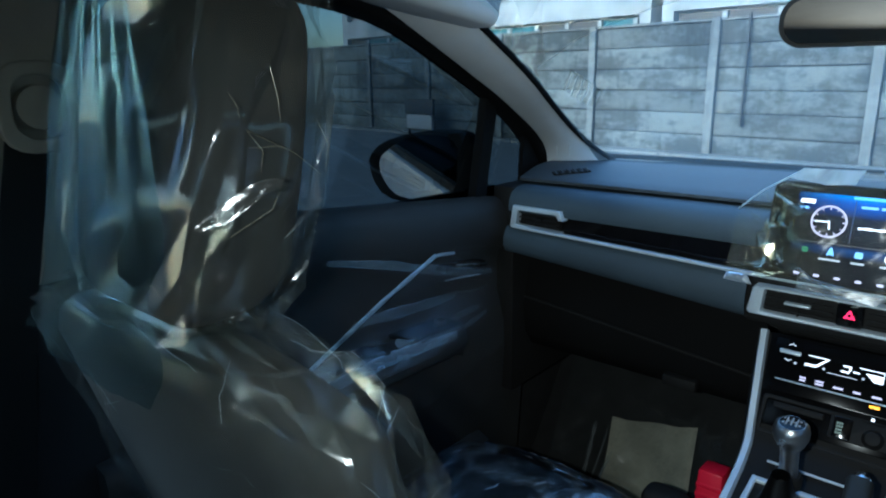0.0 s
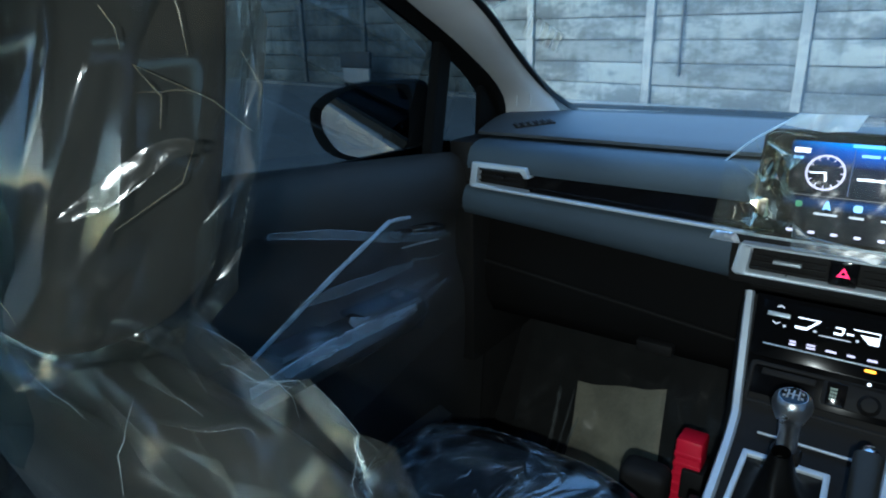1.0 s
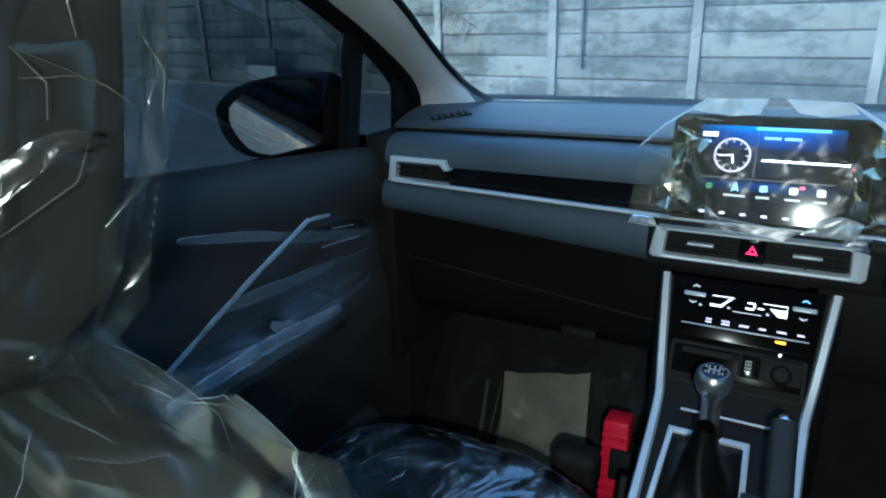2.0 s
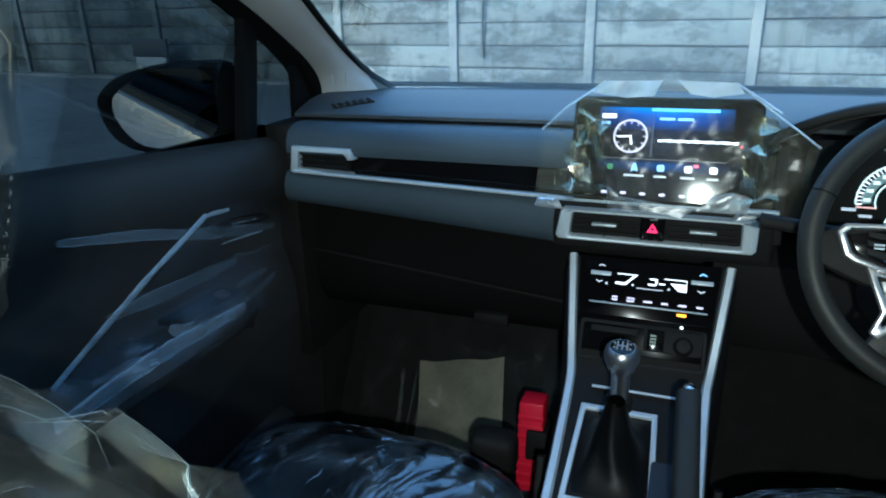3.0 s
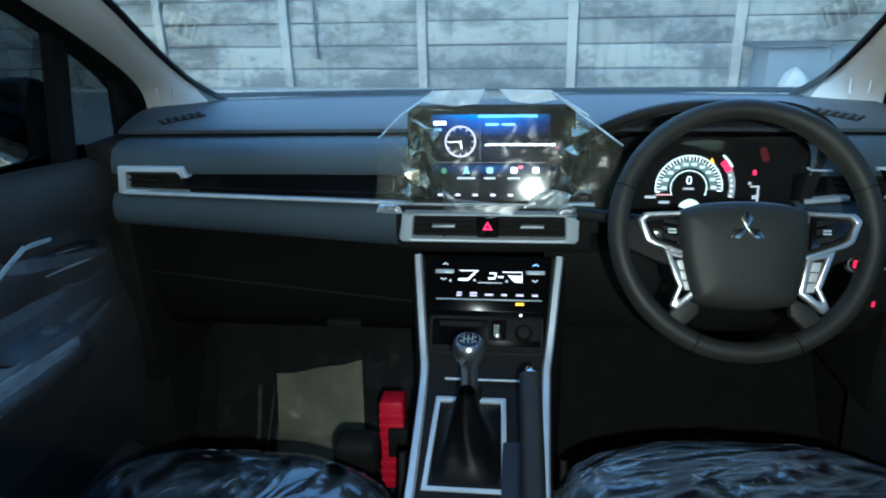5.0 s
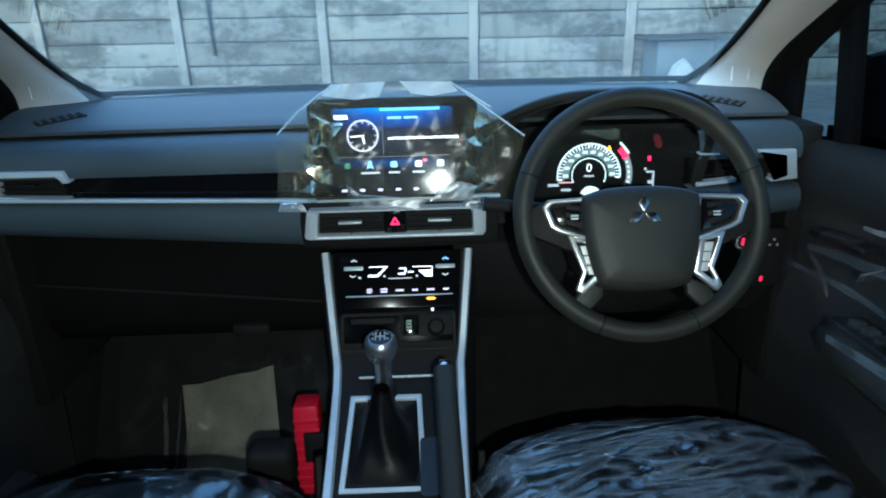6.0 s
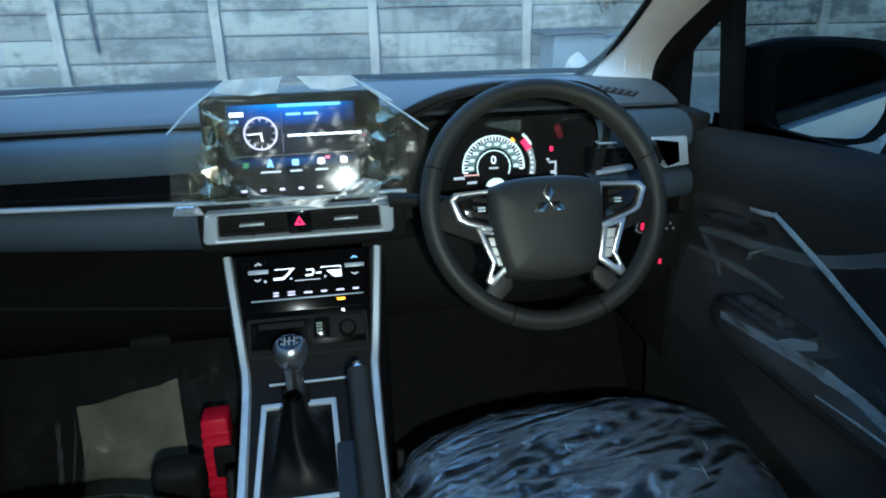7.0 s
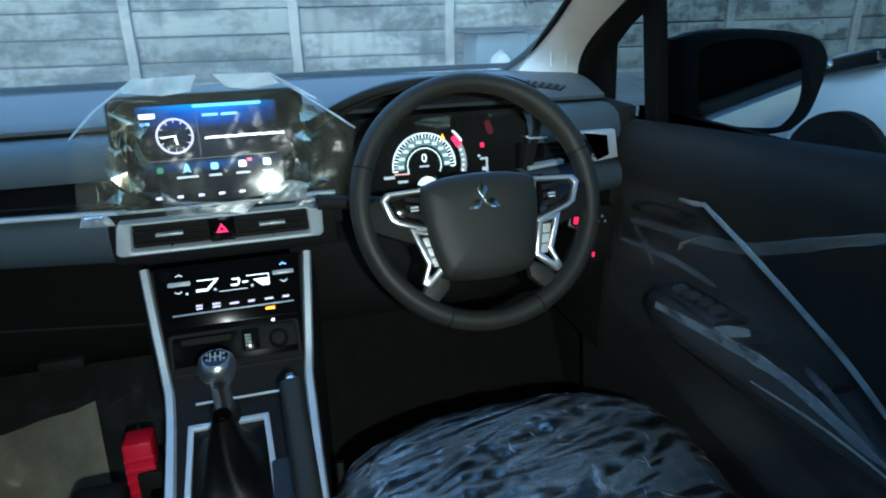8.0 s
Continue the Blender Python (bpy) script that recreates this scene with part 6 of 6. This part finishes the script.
        ribbon("fold", [(0.652, 0.852, 0.950), (0.650, 0.822, 0.965), (0.652, 0.785, 0.982)], 0.016, M_BAND2)
        part("gathered_knot", loft([[X(0.684, 0.996, 1.006), X(0.680, 0.990, 1.016), X(0.683, 0.984, 1.020)], [X(0.678, 0.986, 1.024), X(0.674, 0.978, 1.034), X(0.679, 0.974, 1.036)], [X(0.683, 0.950, 1.050), X(0.680, 0.946, 1.053), X(0.682, 0.942, 1.055)]]), M_EDGE, f, "pale gathered knot")
    return d


door(-1, 1)
door(1, 2)

# ---- wing mirrors ----
def wing_mirror(s):
    o = thing("wing_mirror", (s * 0.86, 1.22, 1.17), "black-backed wing mirror showing the car's own flank", "mirror", "wing mirrors")
    outl = [(-0.045, 0.045), (-0.02, 0.085), (0.03, 0.089), (0.088, 0.087), (0.14, 0.077), (0.178, 0.063), (0.205, 0.04), (0.214, 0.020), (0.208, -0.018), (0.19, -0.05), (0.157, -0.071), (0.09, -0.080), (0.037, -0.078), (-0.035, -0.058)]
    glassl = [(0.0, 0.052), (0.012, 0.068), (0.035, 0.078), (0.09, 0.078), (0.13, 0.068), (0.158, 0.052), (0.182, 0.032), (0.188, 0.010), (0.183, -0.015), (0.165, -0.045), (0.14, -0.063), (0.09, -0.071), (0.05, -0.068), (0.006, -0.038)]
    if s > 0:
        outl = [(-0.035, 0.080), (0.01, 0.092), (0.066, 0.095), (0.13, 0.093), (0.185, 0.086), (0.207, 0.066), (0.214, 0.040), (0.210, 0.0), (0.200, -0.040), (0.185, -0.060), (0.169, -0.072), (0.11, -0.082), (0.052, -0.085), (-0.035, -0.070)]
        glassl = [(0.012, 0.062), (0.028, 0.074), (0.07, 0.082), (0.12, 0.081), (0.155, 0.072), (0.172, 0.052), (0.1785, 0.02), (0.181, -0.012), (0.176, -0.036), (0.165, -0.054), (0.150, -0.065), (0.10, -0.066), (0.052, -0.062), (0.0215, -0.034)]
    outl, glassl = [[(p[0], p[1]) for p in smooth_path([(x, y, 0) for x, y in q + q[:1]], 3)][:-1] for q in (outl, glassl)]
    nrm = Vector((0.465, -0.885, 0.025)) if s < 0 else Vector((-0.51, -0.86, 0.015))
    nrm.normalize()
    right = Vector((0, 0, 1)).cross(nrm).normalized()
    m = frame_at((s * 0.815, 1.20, 1.232), right, (0, 0, 1))
    # the outline runs outward from the door
    sx = 1 if right.x * s > 0 else -1
    house = []
    for k, h in ((0.93, 0.0), (1.0, 0.006), (1.0, -0.02), (0.93, -0.055), (0.72, -0.085), (0.40, -0.10), (0.05, -0.105)):
        house.append([(sx * (0.09 + (x - 0.09) * k), y * k, h) for x, y in outl])
    hm = frame_at((s * 0.815, 1.205, 1.232), (right.x * 0.55 + s * sx * 0.45, right.y * 0.55, 0), (0, 0, 1))
    part("housing", moved(loft(house, closed=True, caps=True), hm), M_RUBBER, o, "black housing", 60)
    part("mirror_glass", moved(prism([(sx * x, y) for x, y in (glassl if sx < 0 else glassl[::-1])], 0.002), m @ pose(0, 0, 0.016)), M_MIRROR, o, "mirror glass")
    part("mirror_rim", moved(ring([(sx * x, y) for x, y in outl], [(sx * x, y) for x, y in glassl], 0.008, 0.002), m @ pose(0, 0, 0.010)), M_RUBBER, o, "black rim")
    part("arm", sweep([(s * 0.79, 1.26, 1.165), (s * 0.83, 1.245, 1.16), (s * 0.875, 1.225, 1.175)], rounded(0.06, 0.035, 0.012), (0, 0, 1)), M_PLASTIC, o, "black arm")


wing_mirror(-1)
wing_mirror(1)

# ---- inside mirror ----
im = thing("inside_mirror", (0.01, 1.05, 1.51), "wide black inside mirror hung at the windscreen", "mirror")
mm = look((0.012, 1.05, 1.508), (0.22, -0.9, 1.60)) @ pose(0, 0, 0, 0, 180, 0)
part("shell", moved(loft([[(x * k, y * k, h) for x, y in rounded(0.245, 0.068, 0.030, 6)] for k, h in ((1.0, 0.004), (1.0, -0.006), (0.94, -0.022), (0.75, -0.032), (0.3, -0.036))], closed=True, caps=True), mm), M_PLASTIC, im, "black shell", 60)
part("mirror_glass", moved(prism(rounded(0.232, 0.058, 0.026, 6), 0.001), mm @ pose(0, 0, 0.0042)), M_MIRROR, im, "mirror glass")
part("stem", sweep([(0.012, 1.075, 1.52), (0.008, 1.10, 1.535), (0.0, 1.115, 1.56)], circle(0.010, 10), (1, 0, 0)), M_PLASTIC, im)

# ---- seats in clear plastic ----
RIDGES = [(-0.020, 0.002, 0.048, -0.036), (-0.004, 0.044, 0.009, 0.004), (-0.035, 0.027, -0.025, 0.009), (-0.020, 0.002, -0.006, -0.028), (0.039, 0.006, 0.052, -0.032), (-0.030, -0.070, 0.012, -0.040)]




def slack(fn, yb):
    """Tents the film of a backrest out from the neck in radial folds."""
    def f(v):
        w = Vector(fn(v))
        if v.z > 0.20:
            a = math.atan2(w.x, w.y + 0.12)
            w.z += 0.005 * abs(math.sin(a * 4.5)) * min(1, abs(w.x) / 0.12)
        return w
    return f


def seat(cx, y_off, back_off, s, seed, drop, wide, amp, cover_film):
    o = thing("front_seat", (cx, 0.6 + y_off, 0.45), "dark fabric front seat with side bolsters and headrest", "seat", "front seats")

    def cushion(v):
        side = abs(v.x) / 0.25
        z = v.z + (0.012 - 0.040 * side ** 3 if v.z > 0 else 0)
        y = v.y - 0.05 * side ** 3 * (1 if v.y > 0 else 0)
        z += 0.03 * v.y / 0.35
        return (v.x * wide, y, z - drop)
    part("cushion", moved(softbox((0.53, 0.70, 0.17), 0.075, 14, cushion), pose(cx, 0.63 + y_off, 0.648)), M_SEAT, o, "dark fabric cushion", 80)
    part("base_rail", box(cx - 0.22, cx - 0.17, 0.35 + y_off, 0.92 + y_off, 0.40, 0.60, 0.01), M_PLASTIC, o)
    part("base_rail", box(cx + 0.17, cx + 0.22, 0.35 + y_off, 0.92 + y_off, 0.40, 0.60, 0.01), M_PLASTIC, o)
    yb = 0.265 + back_off

    def back(v):
        side = abs(v.x) / 0.26
        y = v.y - 0.020 * max(0, side - 0.6) * (1 if v.y > 0 else 0)
        return (v.x, y, v.z - 0.038 * side ** 1.6 * max(0, v.z / 0.30))
    part("backrest", moved(softbox((0.50, 0.070, 0.60), 0.032, 14, back), pose(cx, yb + 0.085, 0.962, 16, 0, 0)), M_SEAT, o, "dark fabric backrest", 80)
    for k in (-0.055, 0.055):
        part("headrest_rod", tube([(cx + k, yb + 0.030, 1.23), (cx + k, yb + 0.028, 1.33)], 0.006, 10), M_RUBBER, o)
    hx = cx + 0.020 * (1 if s < 0 else -1)

    def head(v):
        return (v.x * (1 - 0.10 * (v.z / 0.11) ** 2 if v.z > 0 else 1 - 0.14 * (v.z / 0.11) ** 2), v.y + 0.020 * (v.z / 0.11), v.z)
    part("headrest", moved(softbox((0.225, 0.112, 0.262), 0.045, 14, head), pose(hx, yb + 0.028, 1.392, 0, 0, 0)), M_SEAT, o, "dark fabric headrest", 80)

    # clear bags pulled over cushion, backrest and headrest
    c = thing("seat_cover", (cx, 0.6 + y_off, 0.74), "crumpled clear plastic cover over the front seat", "plastic cover", "seat covers")

    def bunched(fn, half, sd):
        def f(v):
            w = Vector(fn(v))
            d = Vector((v.x / half[0] ** 2, v.y / half[1] ** 2, v.z / half[2] ** 2))
            d.normalize()
            q = Vector((w.x * 1.5 + 0.5 * w.y, w.y * 0.8 - 0.4 * w.x, w.z + sd))
            patch = max(0.0, 0.35 + 1.3 * noise.noise(q * 5.5))
            e = 0.004 + amp * patch * (0.0045 * (1 - abs(noise.noise(q * 17))) ** 5 + 0.0034 * (1 - abs(noise.noise(q * 36 + Vector((3, 1, 2))))) ** 4) + amp * 0.0045 * (1 - abs(noise.noise(q * 6.5))) ** 6
            return w + d * e
        return f
    cb = moved(softbox((0.55, 0.72, 0.185), 0.080, 100, bunched(cushion, (0.26, 0.36, 0.09), seed)), pose(cx, 0.63 + y_off, 0.650))
    cc = creases(cb, 85 if s < 0 else 110, 0.030, 0.0005, int(seed) + 40, keep=lambda p: p.z > 0.68 - drop and p.y > 0.72, bend=0.9, lift=0.0006)
    part("cushion_film", cb, cover_film, c, angle=80)
    tagged(part("creases", cc, M_CREASE, c, "fine pale lines painted as glints", 80), kind="stuff")
    bb = crumple(moved(softbox((0.540, 0.086, 0.615), 0.026, 11, slack(back, yb)), pose(cx, yb + 0.085, 0.967, 16, 0, 0)), 0.0065, int(seed) + 3, 3, 0.0006)
    bc = creases(bb, 46, 0.07, 0.00028, int(seed) + 60, keep=lambda p: p.z > 1.12, bend=0.10, lift=0.0006)
    part("back_film", bb, M_BACKFILM, c, angle=50)
    tagged(part("creases", bc, M_BAND2, c, "long pale lines painted as streak highlights", 80), kind="stuff")
    hb_ = crumple(moved(softbox((0.236, 0.120, 0.272), 0.032, 6, head), pose(hx, yb + 0.028, 1.392, 0, 0, 0)), 0.0060, int(seed) + 5, 4, 0.0005)
    hc = creases(hb_, 8, 0.05, 0.00022, int(seed) + 70, bend=0.35, lift=0.0006)
    part("headrest_film", hb_, M_HEADFILM, c, angle=45)
    tagged(part("creases", hc, M_GLINT, c, "pale lines painted as glints", 80), kind="stuff")
    # tubes along the headrest's creases stand in for the torch's glints
    lines = [tube([(hx - s * 0.121, yb + 0.028 + y0 + 0.018 * z0 / 0.11, 1.412 + z0), (hx - s * 0.1225, yb + 0.028 + (y0 + y1) / 2 + 0.004, 1.412 + (z0 + z1) / 2), (hx - s * 0.120, yb + 0.028 + y1 + 0.018 * z1 / 0.11, 1.412 + z1)], 0.0004, 6, up=(1, 0, 0), scale=[0.5, 1, 0.3]) for y0, z0, y1, z1 in RIDGES]
    tagged(part("creases", join(*lines), M_GLINT, c, "golden glint lines along creases", 80), kind="stuff")
    # welded seam standing up along the bag's front edge
    prof = [(-0.020, -0.158), (0.028, -0.136), (0.050, -0.06), (0.060, 0.03), (0.066, 0.09), (0.060, 0.118)]
    for e in (-1, 1):
        seam = smooth_path([(hx + e * 0.104 * (1 - 0.14 * (b / 0.11) ** 2 if b < 0 else 1), yb + 0.026 + a, 1.412 + b) for a, b in prof], 6)
        out_ = smooth_path([(hx + e * 0.106 * (1 - 0.14 * (b / 0.11) ** 2 if b < 0 else 1), yb + 0.026 + a * 1.05 + 0.009, 1.412 + b * 1.04) for a, b in prof], 6)
        part("welded_seam", loft([seam, out_]), M_BACKFILM, c, "narrow welded seam")
    # the bag is gathered at the neck of the headrest
    rows = []
    for j in range(9):
        t = j / 8
        row = []
        for i in range(72):
            a = 2 * math.pi * i / 72
            w = 1 + 0.10 * noise.noise(Vector((math.cos(a) * 3, math.sin(a) * 3, seed + t))) + 0.06 * abs(math.sin(9 * a + seed)) * (1 - t)
            row.append((hx + blend(0.078, 0.125, t ** 1.5) * w * math.cos(a), yb + 0.026 + blend(0.040, 0.050, t) * w * math.sin(a), 1.268 - 0.028 * t))
        rows.append(row)
    part("gathered_neck", loft(rows, closed=True), M_BACKFILM, c, "gathered neck of the bag", 25)
    # slack pleats hanging from the headrest's outer edge to the outer shoulder
    rows = []
    for j in range(25):
        t = j / 24
        row = []
        for i in range(61):
            u = i / 60
            x = blend(-0.112 + 0.11 * max(0, t - 0.62) ** 0.8 + 0.05 * noise.noise(Vector((t * 5, 3, seed))) * t, blend(blend(-0.055, 0.115, min(1, t / 0.7)), 0.225, max(0, (t - 0.7) / 0.3) ** 1.3), u)
            pleat = noise.noise(Vector((u * 3.2 + 0.6 * t, t * 0.9, seed))) + 0.35 * abs(noise.noise(Vector((u * 8 + t, t * 1.5, seed + 4))))
            row.append((cx + s * x, yb - 0.050 - 0.016 * pleat, 1.535 - 0.335 * t))
        rows.append(row)
    part("hanging_pleats", loft(rows), M_PLEAT, c, "loose hanging pleats tinted with blue window light", 30)
    # dotted weld along the shoulder of the backrest's bag
    weld = smooth_path([(cx - s * k, yb - 0.015, z) for k, z in ((-0.06, 1.165), (0.048, 1.204), (0.13, 1.238), (0.19, 1.254), (0.226, 1.268), (0.228, 1.240), (0.222, 1.19))], 12)
    dots = []
    for p, q in zip(weld[::2], weld[1::2]):
        dots.append(tube([p, Vector(p) + (Vector(q) - Vector(p)) * 0.6], 0.00026, 5))
    rim = [[(p[0], p[1] - 0.002, p[2] + 0.004) for p in weld], weld, [(p[0] - (cx - p[0]) * 0.06, p[1] + 0.028, p[2] - 0.006) for p in weld]]
    part("welded_seam", loft(rim), M_BACKFILM, c, "narrow welded seam")
    for k, (a, b, _) in enumerate(smooth_path([(*p, 0) for p in prof], 13)):
        f = 1 - 0.14 * (b / 0.11) ** 2 if b < 0 else 1
        dots.append(tube([(hx - s * 0.107 * f, yb + 0.032 + a, 1.412 + b), (hx - s * 0.107 * f, yb + 0.0325 + a, 1.414 + b)], 0.00035, 5, up=(1, 0, 0)))
    tagged(part("weld_dots", join(*dots), M_BAND, c, "pale weld dots"), kind="stuff")
    # a flattened slack fold added on the headrest's inner side, tilted to glint at the camera
    fold = []
    for i in range(19):
        t = i / 18
        row = []
        for k in range(9):
            w = k / 8
            y = blend(0.229, 0.280, t) + blend(0.0, 0.006, w) - 0.265
            z = blend(1.350, 1.372, t) + (0.016 * math.sin(math.pi * (0.12 + 0.80 * t))) * w - 0.004 * math.sin(5 * t)
            out = 0.112 + blend(0.003, 0.034, t) * (1 - 0.10 * w) + 0.0012 * noise.noise(Vector((t * 9, w * 2.5, seed)))
            row.append((hx - s * out, yb + y, z))
        fold.append(row)
    part("slack_fold", loft(fold), M_SLACK, c, "slack fold added to catch the torch's highlight", 25)
    return o


seat(-0.375, 0.0, 0.0, -1, 2.0, 0.018, 1.0, 0.8, M_SEATFILM)
seat(0.395, 0.045, -0.09, 1, 11.0, -0.008, 1.11, 0.75, M_SEATFILM_B)

# seat catch and belt stalk beside the console
for s in (-1, 1):
    b = thing("belt_buckle", (s * 0.135, 0.95, 0.66), "black belt buckle stalk beside the console", "buckle", "belt buckles")
    part("stalk", sweep([(s * 0.125, 0.90, 0.55), (s * 0.128, 0.96, 0.66), (s * 0.130, 1.0, 0.735)], rounded(0.012, 0.024, 0.004), (0, 1, 0)), M_PLASTIC, b)

# ---- passenger footwell ----
rc = thing("red_case", (-0.18, 1.20, 0.58), "ribbed red plastic case held by a black clip beside the console", "case")
rcb = part("body", moved(box(-0.024, 0.024, -0.03, 0.03, 0.0, 0.188, 0.006), pose(-0.190, 1.20, 0.505, -8, 0, 2)), M_RED, rc)
for k in range(8):
    part("rib", moved(box(-0.0245, 0.0245, -0.0308, 0.0, 0.012 + 0.02 * k, 0.022 + 0.02 * k, 0.002), pose(-0.190, 1.20, 0.505, -8, 0, 2)), M_RED, rcb)
part("clip", moved(box(-0.006, 0.034, -0.040, 0.035, 0.075, 0.135, 0.004), pose(-0.190, 1.20, 0.505, -8, 0, 2)), M_PLASTIC, rc, "black clip")
solid("small_box", moved(softbox((0.085, 0.06, 0.075), 0.02, 6), pose(-0.236, 1.10, 0.650)), M_PLASTIC, "rounded black box standing before the seat", "box")


def paper_rows(x0, x1, y0, y1, sd, amp=0.010, n=30, skew=0.0):
    def ground_z(y):
        return 0.388 + 0.03 * max(0, (y - 1.36) / 0.08) if y < 1.44 else 0.418 + (y - 1.44) * 1.44
    rows = []
    for j in range(n + 1):
        row = []
        for x in np.linspace(x0, x1, n + 1):
            y = y0 + (y1 - y0 - skew * (x1 - x) / (x1 - x0)) * j / n
            row.append((x - 0.045 * (j / n), y - 0.012 - amp * abs(noise.noise(Vector((x * 9, y * 9, sd)))), ground_z(y) + 0.012 + amp * (0.8 + noise.noise(Vector((x * 11, y * 11, sd))) + 0.5 * noise.noise(Vector((x * 27, y * 27, sd))))))
        rows.append(row)
    return loft(rows)


solid("paper_mat", paper_rows(-0.500, -0.285, 1.33, 1.545, 2.2, skew=0.026), M_PAPER, "creased kraft paper mat lying in the footwell", "paper mat", angle=70)
ff = thing("floor_film", (-0.40, 1.30, 0.40), "crumpled clear plastic sheet over the footwell", "plastic film")
part("sheet", paper_rows(-0.66, -0.150, 1.28, 1.60, 8.2, 0.020), film("floor_film", 0.008, 7, 0.3, 0.014, 0.002, rough=0.25, slant=0.06, lines=0.05, thin=0.05), ff, angle=70)
for k, (x, w) in enumerate(((-0.560, 0.012), (-0.535, 0.006), (-0.515, 0.009), (-0.255, 0.012))):
    pts = smooth_path([(x + 0.010 * k, 1.30, 0.412), (x - 0.01, 1.40, 0.430), (x - 0.030 + 0.012 * k, 1.50, 0.530), (x - 0.035, 1.56, 0.612)], 6)
    part("fold", sweep(pts, rounded(w, 0.002, 0.0008), (0, -0.3, 1), [0.4 + 0.6 * abs(math.sin(1.9 * i + k)) for i in range(len(pts))]), M_FOLD, ff, "pale wrinkled fold")

# ---- the car parked alongside ----
def parked_car(x0, y0):
    o = thing("parked_car", (x0 + 0.85, y0 - 1.4, 0), "pale silver-blue car parked alongside", "car")
    M = surface("parked_car_paint", (0.80, 0.84, 0.88), 0.3, 0.0, var=0.03, scale=3, fine=900, bump=0, coat=0.9, rvar=0.04)
    rows = []
    for y, dx, zt, zs in ((0.0, 0.30, 0.80, 0.5), (-0.06, 0.16, 0.93, 0.62), (-0.25, 0.06, 0.99, 0.78), (-0.7, 0.02, 1.05, 0.86), (-1.1, 0.0, 1.10, 0.90), (-2.0, 0.0, 1.13, 0.92), (-3.2, 0.0, 1.15, 0.94), (-3.9, 0.04, 1.12, 0.92), (-4.15, 0.15, 1.0, 0.8)):
        half = 0.86 - dx
        prof = [(-half + 0.04, 0.24), (-half, 0.40), (-half - 0.005, 0.60), (-half + 0.004, zs), (-half + 0.04, zs + 0.06), (-half + 0.10, zt - 0.03), (-half + 0.22, zt)]
        full = prof + [(0, zt + 0.03)] + [(-a, b) for a, b in prof[::-1]]
        rows.append([(x0 + 0.86 + a, y0 + y, b) for a, b in full])
    part("body", loft(rows, caps=False), M, o, angle=30)
    for s in (-1, 1):
        for y in (-0.62, -3.25):
            cxw = x0 + 0.86 + s * 0.80
            part("wheel_arch", lathe([(0.0, -0.10), (0.37, -0.10), (0.37, 0.075), (0.0, 0.075)], 30, pose(cxw, y0 + y, 0.36, 0, 90, 0)), M_DEEP, o, "dark wheel arch")
            w = part("wheel", lathe([(0.0, -0.09), (0.29, -0.09), (0.32, -0.06), (0.32, 0.07), (0.29, 0.085), (0.0, 0.085)], 30, pose(cxw + s * 0.012, y0 + y, 0.33, 0, 90, 0)), M_RUBBER, o, "black tyre")
            part("rim", lathe([(0.0, -0.095), (0.05, -0.095), (0.21, -0.092), (0.21, 0.092), (0.05, 0.095), (0.0, 0.095)], 24, pose(cxw + s * 0.012, y0 + y, 0.33, 0, 90, 0)), M_SILVER, w)
    gh = []
    for y, z, w in ((-0.95, 1.10, 0.70), (-1.75, 1.60, 0.58), (-2.4, 1.64, 0.60), (-3.4, 1.60, 0.58), (-4.0, 1.12, 0.66)):
        gh.append((y, z, w))
    part("roof", loft([[(x0 + 0.86 + w * u, y0 + y, z - 0.02 * abs(u)) for u in np.linspace(-1, 1, 7)] for y, z, w in gh[1:4]], thick=0.03), M, o)
    cab = [[(x0 + 0.86 - 0.74, y0 - 0.95, 1.09), (x0 + 0.86 - 0.76, y0 - 2.4, 1.12), (x0 + 0.86 - 0.74, y0 - 3.95, 1.13)], [(x0 + 0.86 - 0.58, y0 - 1.75, 1.58), (x0 + 0.86 - 0.60, y0 - 2.4, 1.62), (x0 + 0.86 - 0.58, y0 - 3.4, 1.58)]]
    for s in (1, -1):
        c2 = [[((x0 + 0.86) + s * (p[0] - x0 - 0.86), p[1], p[2]) for p in r] for r in cab]
        part("window", loft(c2, thick=0.01), M_GLOSS, o, "dark side windows")
    part("window", loft([[(x0 + 0.86 + u * 0.74, y0 - 0.95, 1.09) for u in (-1, 0, 1)], [(x0 + 0.86 + u * 0.58, y0 - 1.75, 1.59) for u in (-1, 0, 1)]], thick=0.01), M_GLOSS, o, "dark windscreen")
    lamp = part("headlamp", moved(softbox((0.22, 0.50, 0.09), 0.03, 8), pose(x0 + 0.13, y0 - 0.50, 0.965, -15, 0, -8)), M_GLOSS, o, "dark swept-back headlamp")
    part("reflector", moved(softbox((0.20, 0.10, 0.05), 0.02, 5), pose(x0 + 0.115, y0 - 0.38, 0.945, -15, 0, -8)), M_CHROME, lamp)
    return o


parked_car(3.14, 3.60)
